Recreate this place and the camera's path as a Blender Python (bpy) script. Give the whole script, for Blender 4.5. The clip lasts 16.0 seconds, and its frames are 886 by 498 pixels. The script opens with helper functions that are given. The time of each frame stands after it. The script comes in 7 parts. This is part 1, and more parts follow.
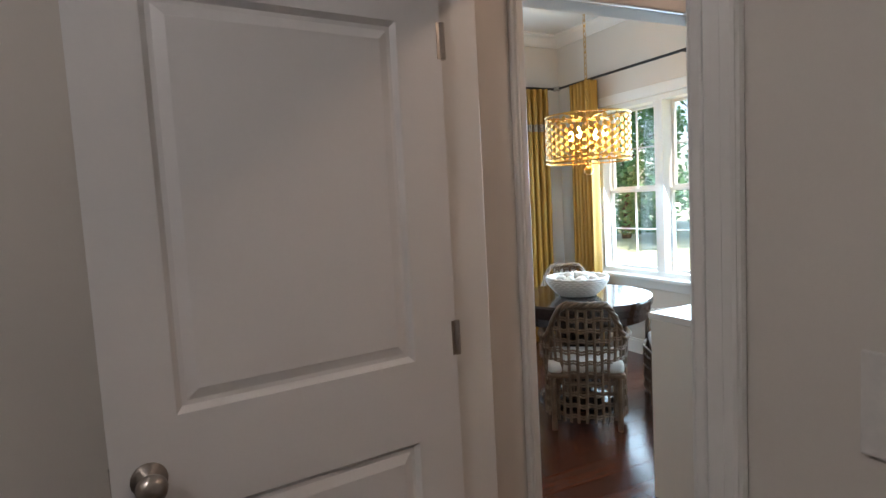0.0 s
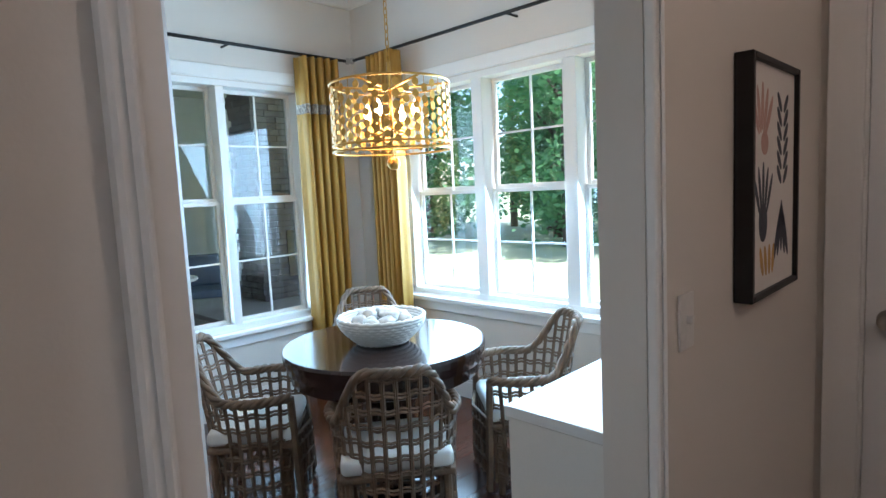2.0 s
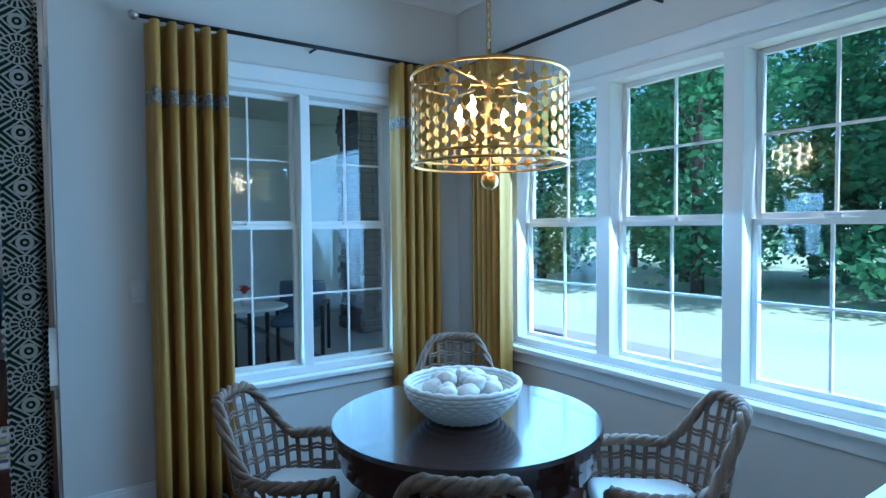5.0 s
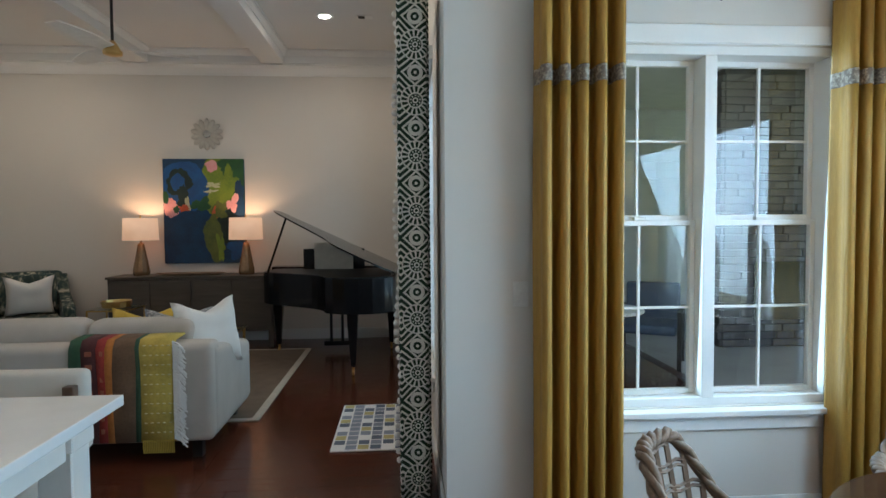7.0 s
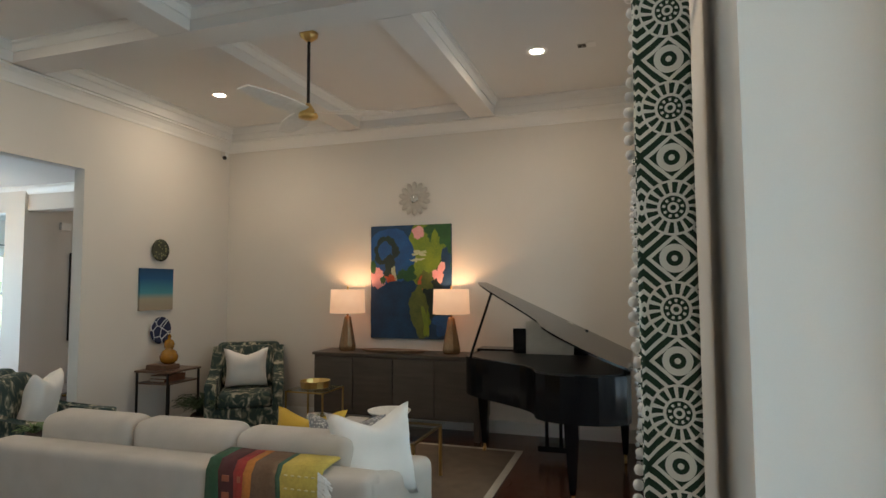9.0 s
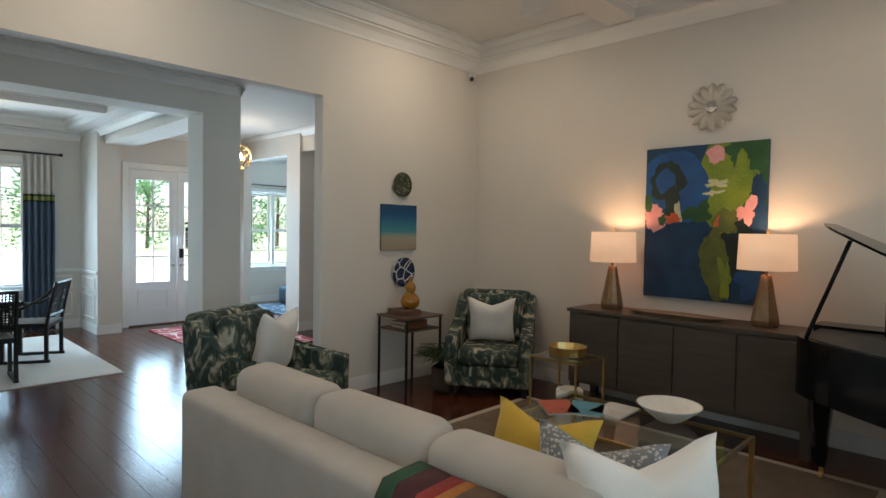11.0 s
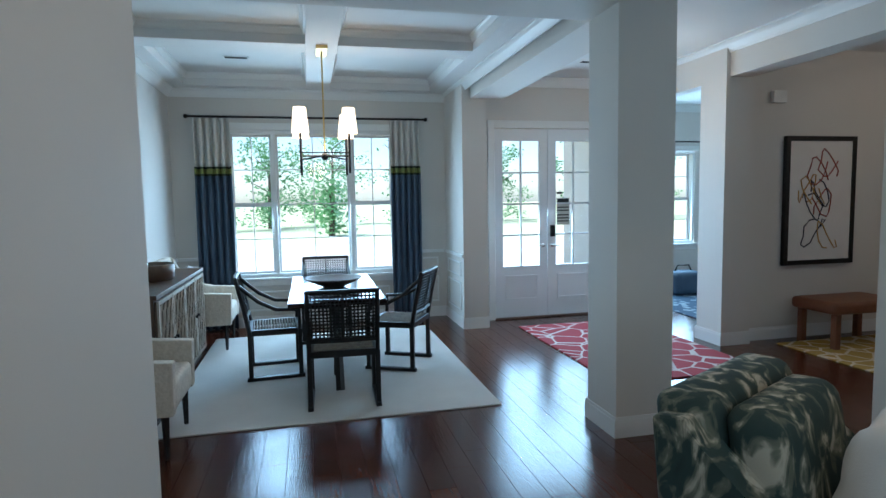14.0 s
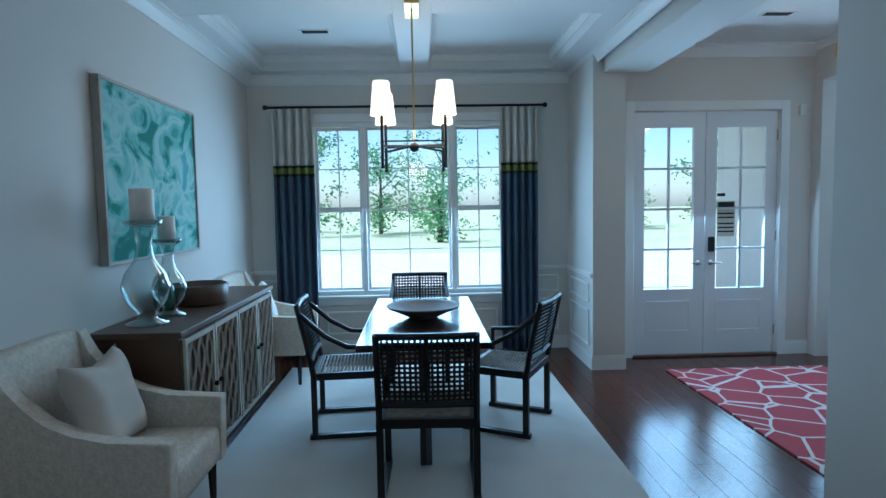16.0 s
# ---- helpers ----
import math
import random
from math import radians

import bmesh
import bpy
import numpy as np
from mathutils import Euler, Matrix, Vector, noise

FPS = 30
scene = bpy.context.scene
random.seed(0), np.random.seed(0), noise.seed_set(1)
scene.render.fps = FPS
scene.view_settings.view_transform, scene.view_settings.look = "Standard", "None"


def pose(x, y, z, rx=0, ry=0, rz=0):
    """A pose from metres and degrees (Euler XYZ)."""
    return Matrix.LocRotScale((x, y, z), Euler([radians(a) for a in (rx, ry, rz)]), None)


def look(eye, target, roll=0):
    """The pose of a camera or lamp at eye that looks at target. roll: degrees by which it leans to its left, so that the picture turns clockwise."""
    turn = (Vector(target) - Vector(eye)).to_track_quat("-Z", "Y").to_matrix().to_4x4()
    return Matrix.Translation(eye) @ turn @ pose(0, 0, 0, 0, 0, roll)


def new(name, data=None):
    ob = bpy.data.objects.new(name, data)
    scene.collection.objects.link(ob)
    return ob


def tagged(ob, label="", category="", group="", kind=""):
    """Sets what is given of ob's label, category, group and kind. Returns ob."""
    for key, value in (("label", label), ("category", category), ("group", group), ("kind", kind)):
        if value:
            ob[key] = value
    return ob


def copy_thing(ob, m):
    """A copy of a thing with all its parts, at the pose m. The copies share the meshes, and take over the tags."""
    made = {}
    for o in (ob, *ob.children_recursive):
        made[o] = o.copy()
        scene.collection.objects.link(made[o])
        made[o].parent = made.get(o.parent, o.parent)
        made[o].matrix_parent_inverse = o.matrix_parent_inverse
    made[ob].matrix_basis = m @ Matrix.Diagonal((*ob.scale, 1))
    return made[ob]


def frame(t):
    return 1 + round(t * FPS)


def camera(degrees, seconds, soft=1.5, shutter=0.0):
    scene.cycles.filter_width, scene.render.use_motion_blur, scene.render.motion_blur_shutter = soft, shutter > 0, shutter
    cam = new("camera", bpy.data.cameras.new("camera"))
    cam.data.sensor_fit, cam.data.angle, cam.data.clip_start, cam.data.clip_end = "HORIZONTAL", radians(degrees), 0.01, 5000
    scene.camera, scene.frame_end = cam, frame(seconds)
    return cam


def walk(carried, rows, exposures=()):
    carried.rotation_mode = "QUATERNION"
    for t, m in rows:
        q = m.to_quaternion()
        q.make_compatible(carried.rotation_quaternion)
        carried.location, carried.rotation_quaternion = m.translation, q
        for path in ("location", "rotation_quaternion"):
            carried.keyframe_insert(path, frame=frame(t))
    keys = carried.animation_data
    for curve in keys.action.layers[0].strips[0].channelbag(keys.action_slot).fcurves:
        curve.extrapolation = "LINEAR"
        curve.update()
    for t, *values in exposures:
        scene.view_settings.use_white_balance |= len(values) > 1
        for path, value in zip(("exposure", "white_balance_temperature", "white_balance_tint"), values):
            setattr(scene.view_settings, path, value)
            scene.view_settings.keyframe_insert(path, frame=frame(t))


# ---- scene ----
cam = camera(75.2, 16.0)
PATH = [
    (0, (0.88, 0.906, 1.483), (1.761, 2.693, 1.311), -3.1),
    (0.5, (1.06, 1.173, 1.472), (2.086, 2.881, 1.303), -3.5),
    (1, (1.257, 1.472, 1.465), (2.444, 3.071, 1.277), -3.3),
    (1.5, (1.484, 1.688, 1.483), (2.802, 3.18, 1.286), -3.0),
    (2, (1.741, 1.932, 1.486), (3.16, 3.326, 1.283), -2.8),
    (2.5, (1.943, 2.103, 1.518), (3.435, 3.42, 1.318), -2.7),
    (3, (2.087, 2.217, 1.554), (3.602, 3.51, 1.367), -2.5),
    (3.2, (2.159, 2.269, 1.566), (3.667, 3.57, 1.386), -2.3),
    (5.3, (2.259, 2.447, 1.444), (3.273, 4.169, 1.362), -0.6),
    (5.5, (2.23, 2.482, 1.441), (3.156, 4.253, 1.349), -0.7),
    (6, (2.167, 2.672, 1.443), (2.846, 4.55, 1.34), -0.7),
    (6.5, (2.093, 2.867, 1.468), (2.503, 4.821, 1.361), -0.6),
    (7, (2.093, 3.103, 1.466), (2.233, 5.097, 1.382), -0.4),
    (7.5, (2.088, 3.396, 1.497), (1.982, 5.393, 1.458), -0.2),
    (8, (2.068, 3.731, 1.591), (1.764, 5.707, 1.652), -0.3),
    (8.2, (2.073, 3.856, 1.606), (1.708, 5.82, 1.709), -0.3),
    (10.3, (1.771, 5.176, 1.607), (0.647, 6.830, 1.630), 0.5),
    (10.5, (1.668, 5.294, 1.603), (0.463, 6.890, 1.590), 0.6),
    (11, (1.458, 5.583, 1.560), (0.056, 7.007, 1.496), 0.9),
    (11.5, (1.114, 5.775, 1.534), (-0.469, 6.990, 1.406), 0.7),
    (12, (0.782, 5.978, 1.541), (-0.944, 6.974, 1.377), 0.3),
    (12.5, (0.337, 6.097, 1.536), (-1.49, 6.892, 1.36), 0.1),
    (13, (-0.17, 6.174, 1.538), (-2.056, 6.818, 1.362), -0.5),
    (13.5, (-0.685, 6.193, 1.555), (-2.606, 6.72, 1.38), -0.8),
    (14, (-1.171, 6.177, 1.539), (-3.112, 6.627, 1.372), -1.0),
    (14.5, (-1.601, 6.218, 1.547), (-3.559, 6.592, 1.38), -1.1),
    (15, (-1.973, 6.237, 1.551), (-3.948, 6.512, 1.397), -1.0),
    (15.5, (-2.26, 6.293, 1.537), (-4.246, 6.478, 1.388), -1.0),
    (16, (-2.518, 6.379, 1.531), (-4.511, 6.452, 1.389), -1.0),
]
EXPOSE = [(0, 1.35, 6300, 14), (1.5, 1.4, 5800, 11), (3, 1.08, 4600, 4), (5.5, 0.55, 4150, 0), (6.5, 0.9, 5100, 6), (8, 1.3, 6400, 9), (11, 1.25, 6200, 9), (12.5, 1.12, 5700, 8), (14, 0.95, 5300, 6), (16, 0.5, 4800, 2)]
SKY, SUN = 0.15, 5.0
NOOKDAY, DINEDAY, SHADEGLOW = 44, 42, 0.22
HALL, CLOSET = 6.5, 6.2
walk_rows = [(t, look(eye, target, roll)) for t, eye, target, roll in PATH]
walk(cam, walk_rows, EXPOSE)

# ---- world and light ----
world = bpy.data.worlds.new("sky_world")
scene.world = world
world.use_nodes = True
wn = world.node_tree.nodes
sky = wn.new("ShaderNodeTexSky")
sky.sky_type, sky.sun_disc, sky.sun_elevation, sky.sun_rotation = "NISHITA", False, radians(58), radians(170)
wn["Background"].inputs[1].default_value = SKY
world.node_tree.links.new(sky.outputs[0], wn["Background"].inputs[0])
sun = new("sun", bpy.data.lights.new("sun", "SUN"))
sun.data.energy, sun.data.angle, sun.data.color = SUN, radians(0.6), (1.0, 0.95, 0.87)
sun.matrix_world = look((0, 0, 20), (0 - 2, 0 + 12.0, 0))


def area(name, eye, target, w, h, power, color):
    ob = new(name, bpy.data.lights.new(name, "AREA"))
    ob.data.shape, ob.data.size, ob.data.size_y, ob.data.energy, ob.data.color = "RECTANGLE", w, h, power, color
    ob.matrix_world = look(eye, target)
    return ob


def bulb(name, p, power, color=(1.0, 0.62, 0.33), r=0.03):
    ob = new(name, bpy.data.lights.new(name, "POINT"))
    ob.location, ob.data.energy, ob.data.color, ob.data.shadow_soft_size = p, power, color, r
    return ob


DAY = (0.58, 0.83, 1.0)
area("nook_east_daylight", (4.715, 4.12, 1.48), (2.0, 4.12, 0.3), 2.08, 1.4, NOOKDAY, DAY)
area("nook_north_daylight", (3.56, 5.775, 1.45), (3.56, 0, 1.2), 1.2, 1.6, 10, DAY)
area("dining_daylight", (-8.655, 6.25, 1.5), (-5.5, 6.25, 0.4), 1.7, 1.55, DINEDAY, DAY)
area("door_daylight", (-8.14, 9.2, 1.45), (-5.0, 9.2, 0.4), 1.3, 1.6, DINEDAY * 0.75, DAY)
area("study_daylight", (-9.825, 11.8, 1.5), (0, 11.8, 1.2), 1.5, 1.6, 50, DAY)
area("patio_window_daylight", (2.5, 7.9, 1.6), (-4, 7.9, 1.0), 1.8, 1.8, 9, DAY)

# ---- materials ----
MATS = {}


def mat(name, base, rough=0.6, metal=0.0, second=None, scale=6.0, fine=60.0, mix=0.5, bump=0.15, stretch=(1, 1, 1), coat=0.0, emit=None, power=0.0):
    """A surface of two colours that drift at two scales, with fine relief."""
    if name in MATS:
        return MATS[name]
    m = bpy.data.materials.new(name)
    m.use_nodes = True
    n, l = m.node_tree.nodes, m.node_tree.links
    b = n["Principled BSDF"]
    b.inputs["Roughness"].default_value, b.inputs["Metallic"].default_value = rough, metal
    b.inputs["Coat Weight"].default_value = coat
    tc, mp = n.new("ShaderNodeTexCoord"), n.new("ShaderNodeMapping")
    mp.inputs["Scale"].default_value = stretch
    l.new(tc.outputs["Object"], mp.inputs[0])
    big, small = n.new("ShaderNodeTexNoise"), n.new("ShaderNodeTexNoise")
    big.inputs["Scale"].default_value, small.inputs["Scale"].default_value = scale, fine
    big.inputs["Detail"].default_value, small.inputs["Detail"].default_value = 4, 3
    for x in (big, small):
        l.new(mp.outputs[0], x.inputs["Vector"])
    add = n.new("ShaderNodeMath")
    add.operation = "MULTIPLY_ADD"
    l.new(small.outputs[0], add.inputs[0])
    add.inputs[1].default_value = 0.5
    l.new(big.outputs[0], add.inputs[2])
    ramp = n.new("ShaderNodeMapRange")
    ramp.inputs[1].default_value, ramp.inputs[2].default_value = 0.45, 1.05
    ramp.inputs[4].default_value = mix * 2
    l.new(add.outputs[0], ramp.inputs[0])
    mixer = n.new("ShaderNodeMix")
    mixer.data_type = "RGBA"
    c2 = second or tuple(c * 0.82 for c in base)
    mixer.inputs[6].default_value, mixer.inputs[7].default_value = (*base, 1), (*c2, 1)
    l.new(ramp.outputs[0], mixer.inputs[0])
    l.new(mixer.outputs[2], b.inputs["Base Color"])
    if bump:
        bp = n.new("ShaderNodeBump")
        bp.inputs["Strength"].default_value, bp.inputs["Distance"].default_value = bump, 0.004
        l.new(small.outputs[0], bp.inputs["Height"])
        l.new(bp.outputs[0], b.inputs["Normal"])
    if emit:
        b.inputs["Emission Color"].default_value, b.inputs["Emission Strength"].default_value = (*emit, 1), power
    MATS[name] = m
    return m


def nodes_of(m):
    return m.node_tree.nodes, m.node_tree.links, m.node_tree.nodes["Principled BSDF"]


def ramp_mat(name, make, stops, rough=0.85, scale=(1, 1, 1), interp="CONSTANT", bumpy=0.15):
    """A cloth or canvas whose colours follow one texture through a colour ramp. make(nodes, links, vector) gives the factor socket."""
    m = bpy.data.materials.new(name)
    m.use_nodes = True
    n, l, b = nodes_of(m)
    b.inputs["Roughness"].default_value = rough
    tc, mp = n.new("ShaderNodeTexCoord"), n.new("ShaderNodeMapping")
    mp.inputs["Scale"].default_value = scale
    l.new(tc.outputs["Object"], mp.inputs[0])
    cr = n.new("ShaderNodeValToRGB")
    cr.color_ramp.interpolation = interp
    while len(cr.color_ramp.elements) < len(stops):
        cr.color_ramp.elements.new(0.5)
    for e, (p, c) in zip(cr.color_ramp.elements, stops):
        e.position, e.color = p, (*c, 1)
    l.new(make(n, l, mp.outputs[0]), cr.inputs[0])
    l.new(cr.outputs[0], b.inputs["Base Color"])
    t = n.new("ShaderNodeTexNoise")
    t.inputs["Scale"].default_value = 180
    l.new(tc.outputs["Object"], t.inputs["Vector"])
    bp = n.new("ShaderNodeBump")
    bp.inputs["Strength"].default_value, bp.inputs["Distance"].default_value = bumpy, 0.004
    l.new(t.outputs[0], bp.inputs["Height"])
    l.new(bp.outputs[0], b.inputs["Normal"])
    MATS[name] = m
    return m


def tex_noise(scale, detail=3, distort=0.0):
    def make(n, l, v):
        t = n.new("ShaderNodeTexNoise")
        t.inputs["Scale"].default_value, t.inputs["Detail"].default_value, t.inputs["Distortion"].default_value = scale, detail, distort
        l.new(v, t.inputs["Vector"])
        return t.outputs[0]
    return make


def tex_voronoi(scale, feature="F1", rand=1.0, smooth=None):
    def make(n, l, v):
        t = n.new("ShaderNodeTexVoronoi")
        t.feature = feature
        t.inputs["Scale"].default_value, t.inputs["Randomness"].default_value = scale, rand
        l.new(v, t.inputs["Vector"])
        return t.outputs["Distance"]
    return make


def tex_medallion(cell_y, cell_z):
    """Ringed flower heads in rows with rays between, drawn in the y-z plane."""
    def make(n, l, v):
        def op(kind, a, b=None):
            x = n.new("ShaderNodeMath")
            x.operation = kind
            for i, s in enumerate((a, b)):
                if s is None:
                    continue
                if isinstance(s, (int, float)):
                    x.inputs[i].default_value = s
                else:
                    l.new(s, x.inputs[i])
            return x.outputs[0]
        sep = n.new("ShaderNodeSeparateXYZ")
        l.new(v, sep.inputs[0])
        fy = op("SUBTRACT", op("FRACT", op("ADD", op("DIVIDE", sep.outputs[1], cell_y), 0.5)), 0.5)
        fz = op("MULTIPLY", op("SUBTRACT", op("FRACT", op("DIVIDE", sep.outputs[2], cell_z)), 0.5), cell_z / cell_y)
        r = op("SQRT", op("ADD", op("MULTIPLY", fy, fy), op("MULTIPLY", fz, fz)))
        ang = op("ARCTAN2", fz, fy)
        def band(lo, hi):
            return op("MULTIPLY", op("GREATER_THAN", r, lo), op("LESS_THAN", r, hi))
        rays = op("GREATER_THAN", op("SINE", op("MULTIPLY", ang, 16.0)), -0.25)
        dots = op("GREATER_THAN", op("SINE", op("MULTIPLY", ang, 9.0)), 0.2)
        ink = op("ADD", op("LESS_THAN", r, 0.045), op("MULTIPLY", band(0.09, 0.2), op("SUBTRACT", 1.0, op("MULTIPLY", dots, band(0.12, 0.17)))))
        ink = op("ADD", ink, op("MULTIPLY", band(0.25, 0.43), rays))
        fz2 = op("SUBTRACT", cell_z / cell_y * 0.5, op("ABSOLUTE", fz))
        r2 = op("SQRT", op("ADD", op("MULTIPLY", fy, fy), op("MULTIPLY", fz2, fz2)))
        ink = op("ADD", ink, op("MULTIPLY", op("GREATER_THAN", r2, 0.05), op("LESS_THAN", r2, 0.13)))
        side = op("MULTIPLY", op("GREATER_THAN", r, 0.47), op("GREATER_THAN", r2, 0.24))
        leaf = op("GREATER_THAN", op("SINE", op("MULTIPLY", op("ADD", fz2, op("MULTIPLY", op("ABSOLUTE", fy), 0.9)), 30.0)), -0.35)
        return op("SUBTRACT", 1.0, op("ADD", ink, op("MULTIPLY", side, leaf)))
    return make


def glass_mat(name, tint=(1, 1, 1), thin=True, rough=0.0, edge=4.0):
    m = bpy.data.materials.new(name)
    m.use_nodes = True
    n, l, b = nodes_of(m)
    if thin:
        g, t, mx = n.new("ShaderNodeBsdfGlossy"), n.new("ShaderNodeBsdfTransparent"), n.new("ShaderNodeMixShader")
        g.inputs["Roughness"].default_value = 0.02
        t.inputs["Color"].default_value = (*tint, 1)
        f, pw, sc = n.new("ShaderNodeLayerWeight"), n.new("ShaderNodeMath"), n.new("ShaderNodeMath")
        f.inputs[0].default_value = 0.5
        pw.operation, pw.inputs[1].default_value = "POWER", edge
        sc.operation, sc.inputs[1].default_value, sc.inputs[2].default_value = "MULTIPLY_ADD", 0.8, 0.035
        l.new(f.outputs["Facing"], pw.inputs[0])
        l.new(pw.outputs[0], sc.inputs[0])
        l.new(sc.outputs[0], mx.inputs[0])
        l.new(t.outputs[0], mx.inputs[1])
        l.new(g.outputs[0], mx.inputs[2])
        l.new(mx.outputs[0], n["Material Output"].inputs[0])
    else:
        b.inputs["Transmission Weight"].default_value, b.inputs["Roughness"].default_value = 1.0, rough
        b.inputs["Base Color"].default_value, b.inputs["IOR"].default_value = (*tint, 1), 1.45
    MATS[name] = m
    return m


WALL = mat("wall_paint", (0.66, 0.62, 0.57), 0.75, second=(0.63, 0.59, 0.54), scale=1.2, fine=220, bump=0.06)
TRIM = mat("white_trim", (0.78, 0.77, 0.75), 0.4, second=(0.75, 0.74, 0.71), scale=2, fine=90, bump=0.03)
CEIL = mat("ceiling_paint", (0.72, 0.71, 0.69), 0.85, second=(0.69, 0.68, 0.66), scale=1.5, fine=150, bump=0.08)
DOORW = mat("door_paint", (0.76, 0.76, 0.76), 0.35, second=(0.73, 0.73, 0.73), scale=3, fine=110, bump=0.05)
BRASS = mat("aged_brass", (0.72, 0.5, 0.2), 0.28, 1.0, (0.6, 0.4, 0.14), 20, 90)
GOLD = mat("gold_leaf_metal", (0.62, 0.38, 0.1), 0.34, 1.0, (0.48, 0.27, 0.06), 30, 120)
NICKEL = mat("satin_nickel", (0.5, 0.46, 0.42), 0.3, 1.0, scale=20, fine=150)
BLACKM = mat("black_iron", (0.018, 0.016, 0.015), 0.45, 0.4, scale=20, fine=100)
ESPRESSO = mat("espresso_wood", (0.032, 0.014, 0.011), 0.16, 0, (0.018, 0.008, 0.007), 3, 40, bump=0.05, stretch=(1, 8, 1), coat=0.3)
EBONY = mat("black_stained_wood", (0.006, 0.006, 0.006), 0.42, 0, (0.011, 0.01, 0.009), 6, 50, stretch=(1, 1, 6))
LACQUER = mat("piano_lacquer", (0.003, 0.003, 0.0035), 0.14, 0, (0.005, 0.005, 0.006), 3, 30, bump=0.0)
LACQUER.node_tree.nodes["Principled BSDF"].inputs["Specular IOR Level"].default_value = 0.25
RATTAN = mat("grey_brown_rattan", (0.22, 0.14, 0.085), 0.55, 0, (0.09, 0.055, 0.032), 14, 120, bump=0.5)
LINEN = mat("cream_linen", (0.62, 0.56, 0.49), 0.9, 0, (0.55, 0.49, 0.42), 5, 240, bump=0.5)
SOFAC = mat("oatmeal_sofa_cloth", (0.52, 0.47, 0.42), 0.92, 0, (0.44, 0.4, 0.35), 6, 260, bump=0.6)
WHITEC = mat("white_cotton", (0.78, 0.76, 0.73), 0.92, 0, (0.7, 0.68, 0.65), 6, 260, bump=0.45)
BOUCLE = mat("cream_boucle", (0.74, 0.67, 0.57), 0.95, 0, (0.58, 0.51, 0.42), 30, 60, bump=1.0)
YELLOWC = mat("mustard_velvet", (0.62, 0.4, 0.045), 0.8, 0, (0.48, 0.3, 0.03), 5, 160, bump=0.4)
CURTY = mat("gold_curtain_silk", (0.47, 0.26, 0.04), 0.6, 0, (0.27, 0.14, 0.02), 3, 60, bump=0.25, stretch=(6, 6, 0.5))
BANDG = mat("grey_embroidered_band", (0.55, 0.47, 0.36), 0.8, 0, (0.17, 0.13, 0.1), 55, 120, mix=0.8)
CURTW = mat("ivory_curtain", (0.66, 0.63, 0.57), 0.8, 0, (0.55, 0.52, 0.47), 4, 160)
CURTB = mat("slate_blue_curtain", (0.075, 0.11, 0.16), 0.8, 0, (0.05, 0.075, 0.115), 4, 160)
BLKBAND = mat("dark_green_braid", (0.02, 0.03, 0.012), 0.8)
GRNBAND = mat("olive_braid", (0.3, 0.32, 0.08), 0.8, 0, (0.16, 0.18, 0.05), 60, 140)
QUARTZ = mat("white_quartz", (0.74, 0.73, 0.71), 0.22, 0, (0.66, 0.65, 0.63), 3, 14, bump=0.0)
CABW = mat("cabinet_white", (0.74, 0.71, 0.66), 0.4, 0, (0.7, 0.67, 0.62), 3, 90, bump=0.05)
CERAM = mat("white_ceramic", (0.78, 0.76, 0.72), 0.35, 0, (0.66, 0.63, 0.58), 14, 60)
CONSOLE = mat("grey_stained_oak", (0.085, 0.068, 0.055), 0.45, 0, (0.05, 0.04, 0.032), 3, 60, stretch=(1, 1, 9), bump=0.25)
LAMPB = mat("bronze_ribbed_glass", (0.3, 0.2, 0.11), 0.25, 0.5, (0.18, 0.11, 0.055), 8, 60)
SHADE = mat("linen_lampshade", (0.8, 0.62, 0.48), 0.9, 0, (0.74, 0.56, 0.42), 10, 200, emit=(1.0, 0.55, 0.3), power=SHADEGLOW)
SHADE2 = mat("white_silk_lampshade", (0.85, 0.8, 0.72), 0.9, 0, scale=10, fine=200, emit=(1.0, 0.72, 0.45), power=1.1)
GLOW = mat("lit_bulb", (1, 0.8, 0.5), 0.4, emit=(1.0, 0.62, 0.26), power=24)
CANGLOW = mat("lit_recessed_lens", (1, 0.95, 0.9), 0.4, emit=(1.0, 0.88, 0.72), power=12)
PANE = glass_mat("window_pane")
TABLEGLASS = glass_mat("table_glass", (0.9, 0.96, 0.95))
BLOWN = glass_mat("blown_glass", (0.82, 0.88, 0.88), edge=1.6)
WAX = mat("ivory_candle_wax", (0.8, 0.76, 0.68), 0.5, 0, scale=8, fine=60)
AMBER = mat("amber_glaze", (0.36, 0.17, 0.012), 0.15, 0, (0.25, 0.1, 0.008), 8, 40, coat=0.4)
LEATHER = mat("cognac_leather", (0.2, 0.075, 0.035), 0.5, 0, (0.14, 0.05, 0.022), 8, 120)
SIDEWOOD = mat("brown_sideboard_wood", (0.14, 0.08, 0.048), 0.4, 0, (0.075, 0.04, 0.025), 3, 60, stretch=(8, 1, 1), bump=0.2)
FRET = mat("whitewashed_fretwork", (0.5, 0.45, 0.38), 0.6, 0, (0.36, 0.31, 0.25), 10, 90)
PLASTIC = mat("white_plastic", (0.75, 0.73, 0.7), 0.4, scale=10, fine=90, bump=0.02)
JUTE = mat("tan_jute_rug", (0.17, 0.12, 0.08), 0.95, 0, (0.11, 0.078, 0.052), 8, 160, bump=0.8)
RUGEDGE = mat("pale_rug_binding", (0.5, 0.43, 0.34), 0.95, scale=20, fine=160, bump=0.5)
WOOLRUG = mat("ivory_wool_rug", (0.6, 0.58, 0.54), 0.95, 0, (0.5, 0.48, 0.45), 2.5, 180, bump=0.7)
